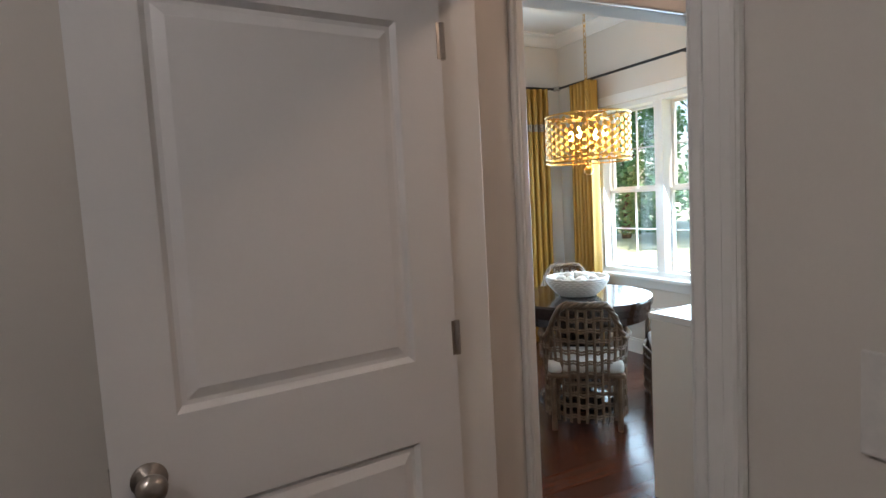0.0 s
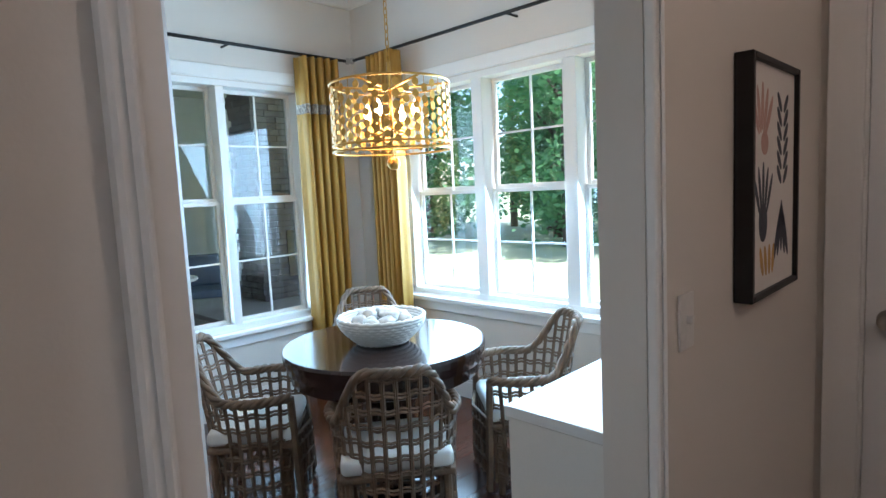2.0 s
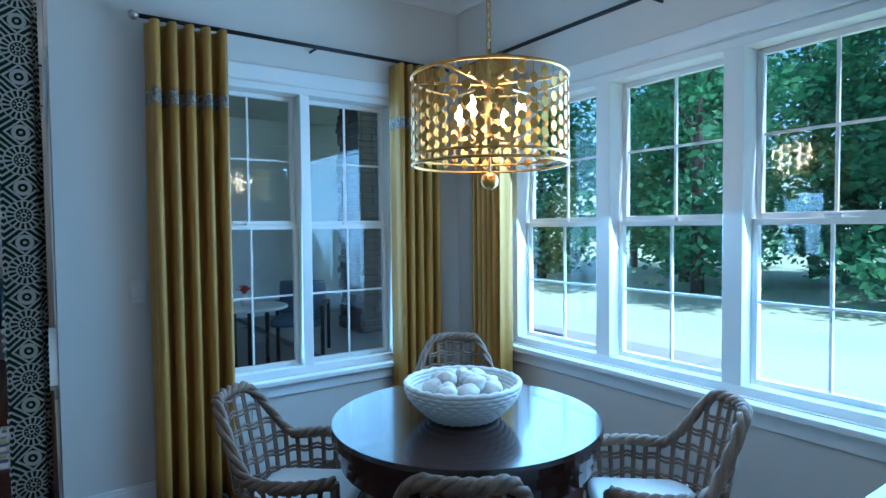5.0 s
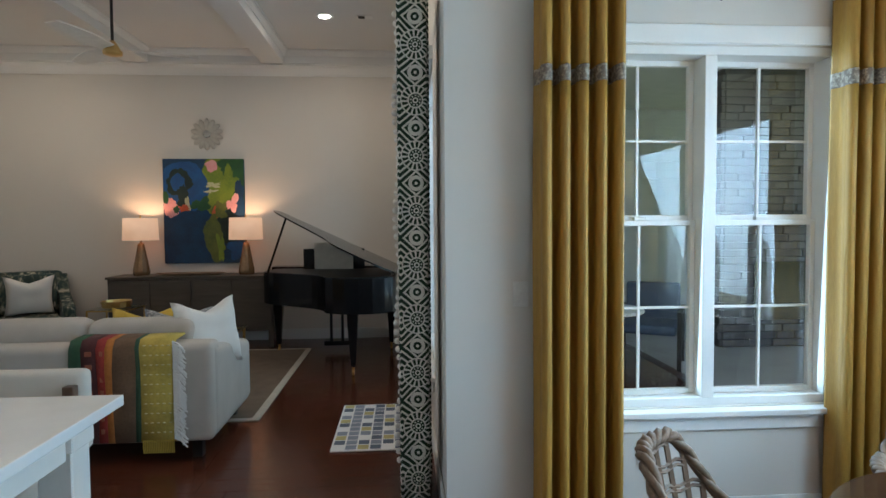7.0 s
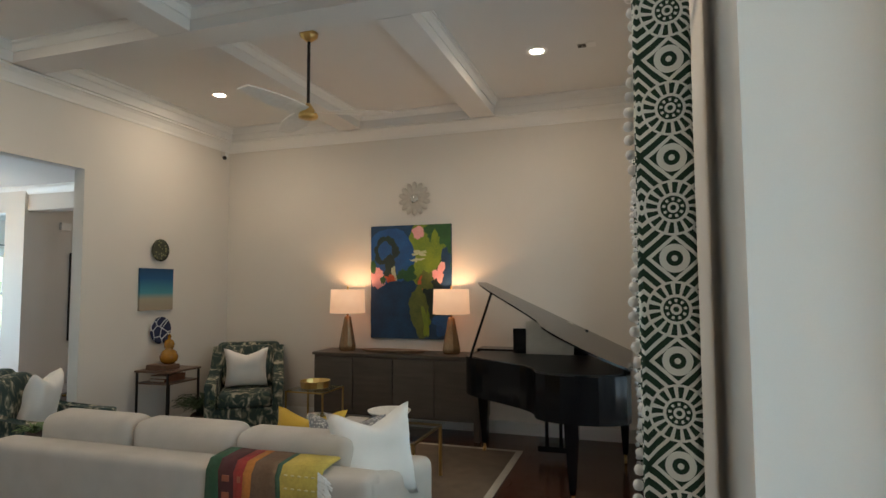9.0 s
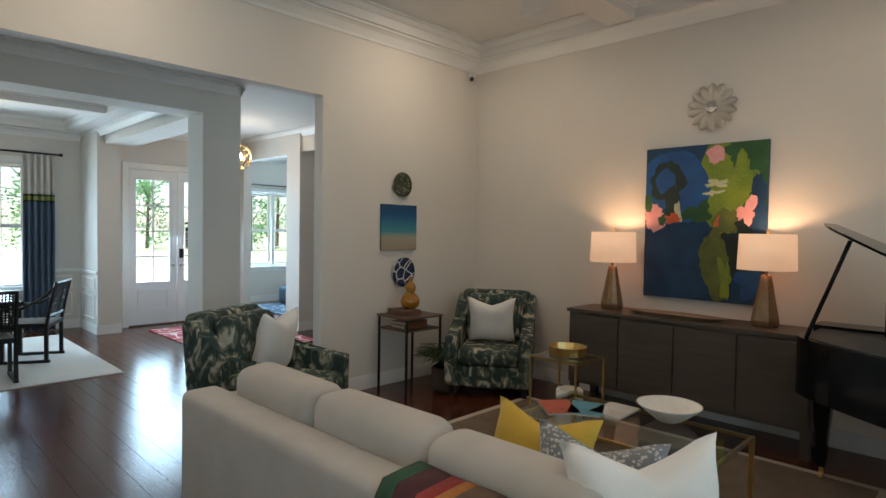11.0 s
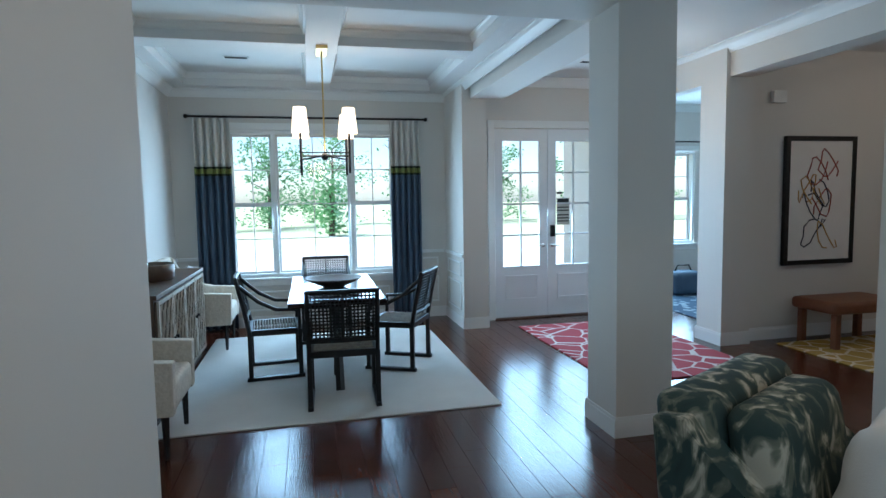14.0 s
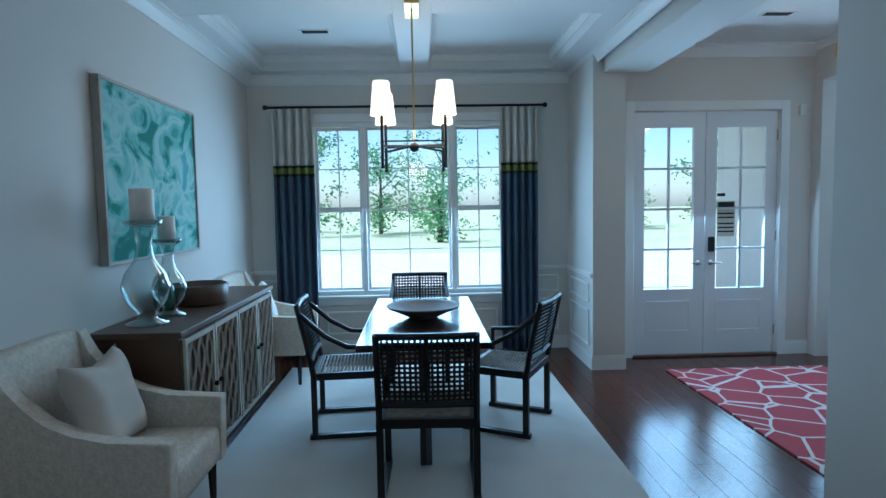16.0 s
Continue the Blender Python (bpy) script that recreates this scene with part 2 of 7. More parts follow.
LEAF = mat("tree_leaves", (0.2, 0.4, 0.17), 0.5, 0, (0.12, 0.27, 0.11), 1.2, 9, mix=0.7, bump=0)
LEAF2 = mat("dark_conifer_leaves", (0.16, 0.34, 0.14), 0.5, 0, (0.1, 0.23, 0.09), 1.0, 8, mix=0.7, bump=0)
BARK = mat("bark", (0.1, 0.075, 0.055), 0.9, 0, (0.05, 0.04, 0.03), 4, 30, bump=0.8, stretch=(1, 1, 0.3))
GRASS = mat("lawn_grass", (0.36, 0.42, 0.22), 0.9, 0, (0.46, 0.48, 0.3), 0.25, 14, mix=0.7, bump=0.4)
SIDING = mat("white_lap_siding", (0.72, 0.75, 0.77), 0.6, scale=3, fine=60)
STONE = mat("grey_ledge_stone", (0.16, 0.15, 0.145), 0.85, 0, (0.07, 0.068, 0.07), 5, 40, mix=0.7, bump=0.7)
CONCRETE = mat("concrete", (0.36, 0.35, 0.33), 0.85, 0, (0.28, 0.27, 0.26), 2, 60)
FERN = mat("fern_leaf", (0.035, 0.07, 0.02), 0.6, 0, (0.02, 0.04, 0.012), 8, 40, bump=0)
SUCC = mat("succulent_leaf", (0.12, 0.2, 0.06), 0.5, 0, (0.06, 0.11, 0.035), 12, 40, bump=0)
TERRA = mat("dark_pot", (0.07, 0.05, 0.04), 0.7, scale=10, fine=80)
PAPER = mat("book_paper", (0.62, 0.58, 0.5), 0.9, scale=12, fine=120)
DARKGLASS = mat("dark_electronics", (0.01, 0.01, 0.012), 0.2, scale=10, fine=50, bump=0)
FLORAL = ramp_mat("green_watercolour_ikat", tex_noise(8.0, 4, 1.1), [(0, (0.008, 0.018, 0.02)), (0.46, (0.022, 0.045, 0.042)), (0.53, (0.1, 0.115, 0.085)), (0.64, (0.42, 0.39, 0.31))], scale=(1.5, 1.5, 0.9), interp="EASE")
GREENCURT = ramp_mat("green_medallion_print", tex_medallion(0.165, 0.28), [(0, (0.012, 0.036, 0.016)), (0.5, (0.74, 0.72, 0.64))])
GREENLEAF = ramp_mat("green_foliage_print", tex_voronoi(14), [(0, (0.02, 0.2, 0.06)), (0.3, (0.015, 0.03, 0.02)), (0.5, (0.03, 0.3, 0.1))])
REDRUG = ramp_mat("red_lattice_rug", tex_voronoi(3.4, "DISTANCE_TO_EDGE"), [(0, (0.62, 0.52, 0.5)), (0.032, (0.33, 0.045, 0.06))], rough=0.95, bumpy=0.5)
BLUERUG = ramp_mat("blue_pattern_rug", tex_voronoi(7), [(0, (0.3, 0.36, 0.42)), (0.35, (0.06, 0.1, 0.16))], rough=0.95)
GREYPRINT = ramp_mat("grey_speckled_weave", tex_voronoi(70), [(0, (0.5, 0.48, 0.45)), (0.4, (0.2, 0.2, 0.21))])


for leafy in (LEAF, LEAF2):
    n, l, b = nodes_of(leafy)
    tr, mx = n.new("ShaderNodeBsdfTranslucent"), n.new("ShaderNodeMixShader")
    l.new(b.inputs["Base Color"].links[0].from_socket, tr.inputs["Color"])
    mx.inputs[0].default_value = 0.5
    l.new(b.outputs[0], mx.inputs[1])
    l.new(tr.outputs[0], mx.inputs[2])
    l.new(mx.outputs[0], n["Material Output"].inputs[0])

# ---- mesh helpers ----
def part(name, bm, material, parent=None, label="", smooth=False):
    """Links a bmesh as one mesh object, under a thing where one is given."""
    me = bpy.data.meshes.new(name)
    bmesh.ops.recalc_face_normals(bm, faces=bm.faces)
    if smooth:
        for f in bm.faces:
            f.smooth = True
    bm.to_mesh(me)
    bm.free()
    me.materials.append(material)
    ob = new(name, me)
    if parent is not None:
        ob.parent = parent
    if label:
        tagged(ob, label)
    return ob


def thing(name, m, label, category, group="", kind=""):
    ob = new(name)
    ob.matrix_world = m
    return tagged(ob, label, category, group, kind)


def box(bm, x0, x1, y0, y1, z0, z1, m=None):
    t = Matrix.LocRotScale(((x0 + x1) / 2, (y0 + y1) / 2, (z0 + z1) / 2), None, (abs(x1 - x0), abs(y1 - y0), abs(z1 - z0)))
    return bmesh.ops.create_cube(bm, size=1, matrix=(m @ t) if m else t)["verts"]


def boxed(*b, bevel=0.0, seg=2):
    bm = bmesh.new()
    box(bm, *b)
    if bevel:
        bmesh.ops.bevel(bm, geom=bm.edges[:], offset=bevel, segments=seg, affect="EDGES", profile=0.6)
    return bm


def boxes(items, bevel=0.0):
    bm = bmesh.new()
    for b in items:
        box(bm, *b)
    if bevel:
        bmesh.ops.bevel(bm, geom=bm.edges[:], offset=bevel, segments=1, affect="EDGES")
    return bm


def lathe(bm, profile, seg=24, m=None, close=False):
    rings = []
    for r, z in profile:
        ring = []
        for i in range(seg):
            a = 2 * math.pi * i / seg
            v = Vector((r * math.cos(a), r * math.sin(a), z))
            ring.append(bm.verts.new(m @ v if m else v))
        rings.append(ring)
    for a, b in zip(rings, rings[1:]):
        for i in range(seg):
            bm.faces.new((a[i], a[(i + 1) % seg], b[(i + 1) % seg], b[i]))
    if profile[0][0] > 1e-4:
        bm.faces.new(rings[0][::-1])
    if profile[-1][0] > 1e-4:
        bm.faces.new(rings[-1])
    return bm


def turned(profile, seg=24):
    return lathe(bmesh.new(), profile, seg)


def tube(bm, pts, r, n=5, closed=False):
    """A round bar along points."""
    pts = [Vector(p) for p in pts]
    rings, count = [], len(pts)
    for i, p in enumerate(pts):
        a = pts[i - 1] if (i or closed) else p
        b = pts[(i + 1) % count] if (i < count - 1 or closed) else p
        d = (b - a).normalized()
        s = d.cross(Vector((0, 0, 1)) if abs(d.z) < 0.9 else Vector((1, 0, 0))).normalized()
        u = s.cross(d)
        rr = r[i] if isinstance(r, (list, tuple)) else r
        rings.append([bm.verts.new(p + rr * (math.cos(2 * math.pi * k / n) * s + math.sin(2 * math.pi * k / n) * u)) for k in range(n)])
    for i in range(count if closed else count - 1):
        a, b = rings[i], rings[(i + 1) % count]
        for k in range(n):
            bm.faces.new((a[k], a[(k + 1) % n], b[(k + 1) % n], b[k]))
    if not closed:
        bm.faces.new(rings[0][::-1])
        bm.faces.new(rings[-1])
    return bm


def bar(p, q, r, n=8):
    return tube(bmesh.new(), [p, q], r, n)


def pillow_mesh(w, h, d, ears=0.12, n=14, chop=0.0):
    """A filled cushion in the x-z plane, base at z = 0; chop dents its upper edge."""
    bm = bmesh.new()
    grid = {}
    for side in (1, -1):
        for i in range(n + 1):
            for j in range(n + 1):
                u, v = 2 * i / n - 1, 2 * j / n - 1
                edge = i in (0, n) or j in (0, n)
                if edge and side < 0:
                    grid[side, i, j] = grid[1, i, j]
                    continue
                pinch = 1 - ears * ((1 - u * u) * abs(v) ** 3 + (1 - v * v) * abs(u) ** 3)
                x = w / 2 * u * (1 - ears * (1 - v * v) * abs(u) ** 2)
                z = h / 2 + h / 2 * v * (1 - ears * (1 - u * u) * abs(v) ** 2)
                if chop and v > 0:
                    z -= chop * v * max(0, 1 - abs(u) * 1.3)
                y = side * d / 2 * ((1 - u ** 4) * (1 - v ** 4)) ** 0.55 + 0.012 * noise.noise((u * 2 + w * 9, v * 2 + h * 7, side * 3)) * (0 if edge else 1)
                grid[side, i, j] = bm.verts.new((x, y, z))
        for i in range(n):
            for j in range(n):
                bm.faces.new([grid[side, *k] for k in ((i, j), (i + 1, j), (i + 1, j + 1), (i, j + 1))])
    return bm


def soft_box(x0, x1, y0, y1, z0, z1, r=0.05, seg=4):
    return boxed(x0, x1, y0, y1, z0, z1, bevel=min(r, 0.45 * min(abs(x1 - x0), abs(y1 - y0), abs(z1 - z0))), seg=seg)


def wall(name, axis, lo, hi, a, b, z0, z1, holes=(), material=None):
    """A wall along an axis ('x' or 'y') from a to b, between lo and hi across; holes: (from, to, z0, z1)."""
    bm = bmesh.new()

    def put(a0, a1, q0, q1):
        if a1 - a0 > 1e-4 and q1 - q0 > 1e-4:
            box(bm, *((a0, a1, lo, hi) if axis == "x" else (lo, hi, a0, a1)), q0, q1)
    at = a
    for h0, h1, q0, q1 in sorted(holes):
        put(at, h0, z0, z1)
        put(h0, h1, z0, q0)
        put(h0, h1, q1, z1)
        at = h1
    put(at, b, z0, z1)
    return tagged(part(name, bm, material or WALL), "", "wall", kind="structure")


def strip(name, label, pieces, material=None, category="trim", bevel=0.004):
    return tagged(part(name, boxes(pieces, bevel), material or TRIM), label, category, kind="structure")


def crown(name, x0, x1, y0, y1, z, drop=0.12, out=0.1, sides=(0, 1, 2, 3)):
    """A crown moulding round a rectangle under a ceiling at z, as one stepped cove."""
    bm = bmesh.new()
    prof = [(0, -drop), (0.012, -drop), (0.02, -drop * 0.8), (out * 0.55, -drop * 0.35), (out * 0.8, -drop * 0.2), (out, -0.018), (out, 0)]
    rings = []
    for o, dz in prof:
        rings.append([bm.verts.new(p) for p in ((x0 + o, y0 + o, z + dz), (x1 - o, y0 + o, z + dz), (x1 - o, y1 - o, z + dz), (x0 + o, y1 - o, z + dz))])
    for a, b in zip(rings, rings[1:]):
        for i in sides:
            bm.faces.new((a[i], a[(i + 1) % 4], b[(i + 1) % 4], b[i]))
    return tagged(part(name, bm, TRIM), "white painted crown moulding under the ceiling", "crown moulding", kind="structure")


def window(name, axis, wall_in, wall_out, units, z0, z1, meet=None, cols=2, row_count=2, widest=9.0, label="white double-hung windows with grid bars"):
    """Windows side by side in a hole of a wall along an axis. units: (from, to) of each. wall_in: the room's face."""
    w = thing(name, pose(0, 0, 0), label, "window", kind="structure")
    s = 1 if wall_out > wall_in else -1
    mid = wall_in + s * 0.09
    fit = (lambda a0, a1, c0, c1, q0, q1: (a0, a1, min(c0, c1), max(c0, c1), q0, q1)) if axis == "x" else (lambda a0, a1, c0, c1, q0, q1: (min(c0, c1), max(c0, c1), a0, a1, q0, q1))
    A, B = units[0][0], units[-1][1]
    e = 0.045
    items = [fit(A - e, A, wall_in + s * 0.01, wall_out, z0, z1), fit(B, B + e, wall_in + s * 0.01, wall_out, z0, z1), fit(A - e, B + e, wall_in + s * 0.01, wall_out, z1, z1 + e), fit(A - e, B + e, wall_in + s * 0.02, wall_out, z0 - e, z0)]
    for (p, q), (u, v) in zip(units, units[1:]):
        items.append(fit(q, u, wall_in + s * 0.012, wall_out, z0, z1))
    part("window_frame", boxes(items, 0.003), TRIM, w)
    part("window_sill", boxes([fit(A - 0.12, B + 0.12, wall_in - s * 0.06, wall_in + s * 0.02, z0 - 0.075, z0 - 0.045), fit(A - 0.08, B + 0.08, wall_in - s * 0.02, wall_in, z0 - 0.15, z0 - 0.075)], 0.004), TRIM, w)
    part("casing", boxes([fit(A - 0.09, B + 0.09, wall_in - s * 0.024, wall_in, z1 + e, z1 + 0.13)], 0.003), TRIM, w)
    for a0, a1 in units:
        sashes = [(z0, meet, mid), (meet, z1, mid + s * 0.03)] if meet and a1 - a0 < widest else [(z0, z1, mid)]
        rows = row_count if len(sashes) > 1 or not meet else row_count * 2
        for q0, q1, c in sashes:
            t = 0.026
            part("sash", boxes([fit(a0, a0 + t, c, c + s * 0.03, q0, q1), fit(a1 - t, a1, c, c + s * 0.03, q0, q1), fit(a0 + t, a1 - t, c, c + s * 0.03, q0, q0 + t), fit(a0 + t, a1 - t, c, c + s * 0.03, q1 - t, q1)], 0.002), TRIM, w)
            bars = [fit(a0 + (a1 - a0) * k / cols - 0.006, a0 + (a1 - a0) * k / cols + 0.006, c + s * 0.008, c + s * 0.022, q0 + t, q1 - t) for k in range(1, cols)]
            bars += [fit(a0 + t, a1 - t, c + s * 0.009, c + s * 0.021, q0 + (q1 - q0) * k / rows - 0.006, q0 + (q1 - q0) * k / rows + 0.006) for k in range(1, rows)]
            part("grid_bar", boxes(bars), TRIM, w)
            g = part("pane", boxes([fit(a0 + t, a1 - t, c + s * 0.0135, c + s * 0.0165, q0 + t, q1 - t)]), PANE, w)
            g.visible_shadow = False
        if len(sashes) > 1:
            c = (a0 + a1) / 2
            part("sash_lock", boxes([fit(c - 0.03, c + 0.03, mid + s * 0.0, mid + s * 0.025, meet, meet + 0.018)], 0.003), TRIM, w)
    return w


def curtain_mesh(w, z0, z1, folds=5, depth=0.045, flare=0.0, taper=0.0, thick=0.006, grow=0.0, phase=0.0):
    """A hanging pleated cloth along x, centred on x = 0."""
    bm = bmesh.new()
    n, rows = folds * 10, 12
    sheets = []
    for off in (thick + grow, -thick - grow):
        sheet = []
        for j in range(rows + 1):
            z = z0 + (z1 - z0) * j / rows
            row = []
            for i in range(n + 1):
                u = i / n - 0.5
                a = 2 * math.pi * folds * (i / n) + phase
                wob = 0.25 * math.sin(3.1 * z + i * 0.35) + 0.3 * noise.noise((u * 4, z * 0.8, folds))
                x = u * w * (1 + flare * (2.6 - z) / 2.6) + 0.012 * math.sin(2 * a + wob)
                y = depth * (math.cos(a + 0.35 * wob) ** 3 * 0.7 + 0.5 * math.cos(a + 0.35 * wob)) * (0.8 + 0.2 * math.sin(i * 0.7 + 1))
                row.append(bm.verts.new((x, y + off, z)))
            sheet.append(row)
        sheets.append(sheet)
    for sheet in sheets:
        for j in range(rows):
            for i in range(n):
                bm.faces.new((sheet[j][i], sheet[j][i + 1], sheet[j + 1][i + 1], sheet[j + 1][i]))
    f, b = sheets
    for j in range(rows):
        for i in (0, n):
            bm.faces.new((f[j][i], f[j + 1][i], b[j + 1][i], b[j][i]))
    for i in range(n):
        for j in (0, rows):
            bm.faces.new((f[j][i], b[j][i], b[j][i + 1], f[j][i + 1]))
    return bm


def curtain(m, w, layers, label, folds=5, depth=0.045, group=""):
    """layers: (name, z0, z1, material, grow)."""
    c = thing("curtain", m, label, "curtain", group)
    for name, z0, z1, material, grow in layers:
        part(name, curtain_mesh(w, z0, z1, folds, depth, grow=grow), material, c, smooth=True)
    return c


def curtain_rod(p, q, r=0.013, wallpt=None, finial=NICKEL):
    rod = thing("curtain_rod", pose(0, 0, 0), "thin black iron curtain rod above the window", "curtain rod")
    part("rod", bar(p, q, r), BLACKM, rod, smooth=True)
    d = (Vector(q) - Vector(p)).normalized()
    for e, s in ((p, -1), (q, 1)):
        bm = bmesh.new()
        bmesh.ops.create_uvsphere(bm, u_segments=12, v_segments=8, radius=0.026, matrix=Matrix.Translation(Vector(e) + d * s * 0.02))
        part("finial", bm, finial, rod, "round metal finial", True)
    if wallpt is not None:
        for k in (0.04, 0.5, 0.96):
            a = Vector(p).lerp(Vector(q), k)
            part("bracket", bar(a, a + Vector(wallpt), 0.008, 6), BLACKM, rod)
    return rod


def panel_door(name, m, w, h, panels, label, knob_side=1, knob=True, material=None, thick=0.035, knob_z=0.97):
    """A panelled door in the x-z plane from x = 0 (its hinges) to w. panels: (x0, x1, z0, z1)."""
    d = thing(name, m, label, "door", kind="structure")
    bm = bmesh.new()
    xs = sorted({0, w, *[p[0] for p in panels], *[p[1] for p in panels]})
    zs = sorted({0, h, *[p[2] for p in panels], *[p[3] for p in panels]})
    for i in range(len(xs) - 1):
        for j in range(len(zs) - 1):
            cx, cz = (xs[i] + xs[i + 1]) / 2, (zs[j] + zs[j + 1]) / 2
            if not any(p[0] < cx < p[1] and p[2] < cz < p[3] for p in panels):
                box(bm, xs[i], xs[i + 1], -thick / 2, thick / 2, zs[j], zs[j + 1])
    bmesh.ops.remove_doubles(bm, verts=bm.verts, dist=1e-5)
    part("door_leaf", bm, material or DOORW, d)
    for x0, x1, z0, z1 in panels:
        bm = bmesh.new()
        rim = 0.045
        for s in (1, -1):
            ring = []
            for o, y in ((0, thick / 2), (0.012, thick / 2 - 0.012), (0.022, thick / 2 - 0.012), (rim, thick / 2 - 0.003)):
                ring.append([bm.verts.new(p) for p in ((x0 + o, s * y, z0 + o), (x1 - o, s * y, z0 + o), (x1 - o, s * y, z1 - o), (x0 + o, s * y, z1 - o))])
            for a, b in zip(ring, ring[1:]):
                for i in range(4):
                    bm.faces.new((a[i], a[(i + 1) % 4], b[(i + 1) % 4], b[i]))
            bm.faces.new(ring[-1])
        part("raised_panel", bm, material or DOORW, d)
    if knob:
        kx = w - 0.065
        for s in (1, -1):
            bm = bmesh.new()
            rot = Matrix.Translation((kx, s * thick / 2, knob_z)) @ Matrix.Rotation(-s * math.pi / 2, 4, "X")
            lathe(bm, [(0.034, 0), (0.034, 0.006), (0.013, 0.01), (0.012, 0.03), (0.024, 0.036), (0.029, 0.048), (0.026, 0.062), (0.012, 0.068), (0.0001, 0.068)], 20, rot)
            part("door_knob", bm, NICKEL, d, "round satin nickel knob", True)
        part("latch_plate", boxed(w, w + 0.002, -0.012, 0.012, knob_z - 0.03, knob_z + 0.03), NICKEL, d)
    return d

# ---- large structure ----
H, HL = 3.06, 3.66
ground = tagged(part("ground", boxed(-400, 400, -400, 400, -0.6, -0.16), GRASS), "sunlit green lawn round the house", "lawn", kind="structure")
floor_ob = tagged(part("floor", boxed(-10.3, 4.84, -0.6, 14.2, -0.15, -0.012), mat("floor_joints", (0.045, 0.018, 0.012), 0.5)), "dark red-brown hardwood plank floor", "floor", kind="structure")
wall("wall_north", "x", 10.64, 10.8, -3.12, 2.45, 0, HL)
wall("wall_living_west", "y", -3.12, -2.99, 5.5, 10.64, 0, HL, [(5.6, 8.53, 0, 2.76)])
wall("wall_living_east", "y", 2.29, 2.45, 5.9, 10.64, 0, HL, [(6.75, 9.2, 0.5, 2.5)])
wall("wall_nook_north", "x", 5.75, 5.9, 2.29, 4.84, 0, H + 0.1, [(2.93, 4.19, 0.58, 2.3)])
wall("wall_nook_east", "y", 4.69, 4.84, 2.38, 5.75, 0, H + 0.1, [(3.06, 5.18, 0.72, 2.25)])
wall("wall_hall_north", "x", 2.405, 2.5, -3.12, 4.69, 0, H + 0.1, [(1.92, 2.755, 0, 2.09)])
wall("wall_hall_west", "y", 1.567, 1.675, -0.6, 2.405, 0, H, [(1.48, 2.29, 0, 2.05)])
wall("wall_hall_east", "y", 4.12, 4.25, -0.6, 2.405, 0, H, [(1.50, 2.28, 0, 2.05)])
# Next four walls are unseen, added to shut sun and sky out.
wall("wall_hall_east_back", "y", 4.6, 4.68, -0.6, 2.405, 0, H)
wall("wall_south", "x", -0.6, -0.45, -3.12, 4.84, 0, H)
wall("wall_closet_west", "y", -0.75, -0.6, -0.45, 2.405, 0, H)
wall("wall_kitchen_west", "y", -3.12, -2.99, 2.51, 5.5, 0, H)
wall("wall_thermostat", "x", 5.5, 5.75, -2.85, -0.85, 0, H)
wall("wall_opening_return", "x", 5.5, 5.6, -2.99, -2.85, 0, H)
wall("wall_living_header", "x", 5.62, 5.75, -2.99, 2.45, H + 0.001, HL)
wall("wall_dining_south", "x", 4.47, 4.6, -8.78, -3.12, 0, H)
wall("wall_dining_east", "y", -3.25, -3.121, 4.6, 5.6, 0, H)
wall("wall_dining_west", "y", -8.78, -8.63, 4.6, 7.95, 0, H, [(5.22, 7.3, 0.62, 2.44)])
wall("wall_pier", "x", 7.95, 8.25, -8.78, -7.74, 0, H)
wall("wall_front", "y", -8.28, -8.13, 8.25, 10.4, 0, H, [(8.46, 9.94, 0, 2.44)])
wall("wall_foyer_study", "x", 10.26, 10.4, -8.13, -6.58, 0, H, [(-8.0, -6.581, 0, 2.7)])
wall("wall_study_west", "y", -9.95, -9.8, 10.26, 14.0, 0, H, [(11.0, 12.6, 0.75, 2.3)])
wall("wall_study_front", "x", 10.26, 10.4, -9.8, -8.281, 0, H)
wall("wall_study_east", "y", -6.45, -6.3, 10.6, 14.0, 0, H)
wall("wall_far_north", "x", 14.0, 14.15, -9.95, -2.99, 0, H)
wall("wall_stair_east", "y", -3.12, -2.99, 10.8, 14.0, 0, H)
wall("wall_behind_living", "x", 10.801, 10.9, -3.6, -3.13, 0, H)
tagged(part("column_1", boxed(-6.58, -6.2, 10.26, 10.6, 0, H), WALL), "painted square wall column", "column", kind="structure")
tagged(part("column_2", boxed(-4.8, -4.42, 8.05, 8.45, 0, 2.72), WALL), "painted square column between dining room and foyer", "column", kind="structure")
tagged(part("beam_3", boxes([(-4.8, -4.42, 4.6, 8.049, 2.72, H)]), WALL), "painted header beam between gallery and dining room", "beam", kind="structure")
tagged(part("beam_1", boxes([(-7.74, -4.42, 8.05, 8.45, 2.72, H)]), WALL), "painted header beam over the dining room", "beam", kind="structure")
tagged(part("beam_2", boxes([(-6.2, -3.121, 10.3, 10.55, 2.72, H)]), WALL), "painted header beam beside the foyer", "beam", kind="structure")
# Thick slabs cover every room, the unseen kitchen too, to block the sun.
for nm, b in (("ceiling_nook", (-3.12, 4.84, 2.38, 5.9, H, H + 0.15)), ("ceiling_hall", (-3.12, 4.84, -0.6, 2.38, H, H + 0.15)), ("ceiling_dining", (-10.0, -2.995, 4.4, 14.2, H, H + 0.15)), ("ceiling_living", (-3.12, 2.45, 5.62, 10.8, HL, HL + 0.15))):
    tagged(part(nm, boxed(*b), CEIL), "flat white painted ceiling", "ceiling", kind="structure")
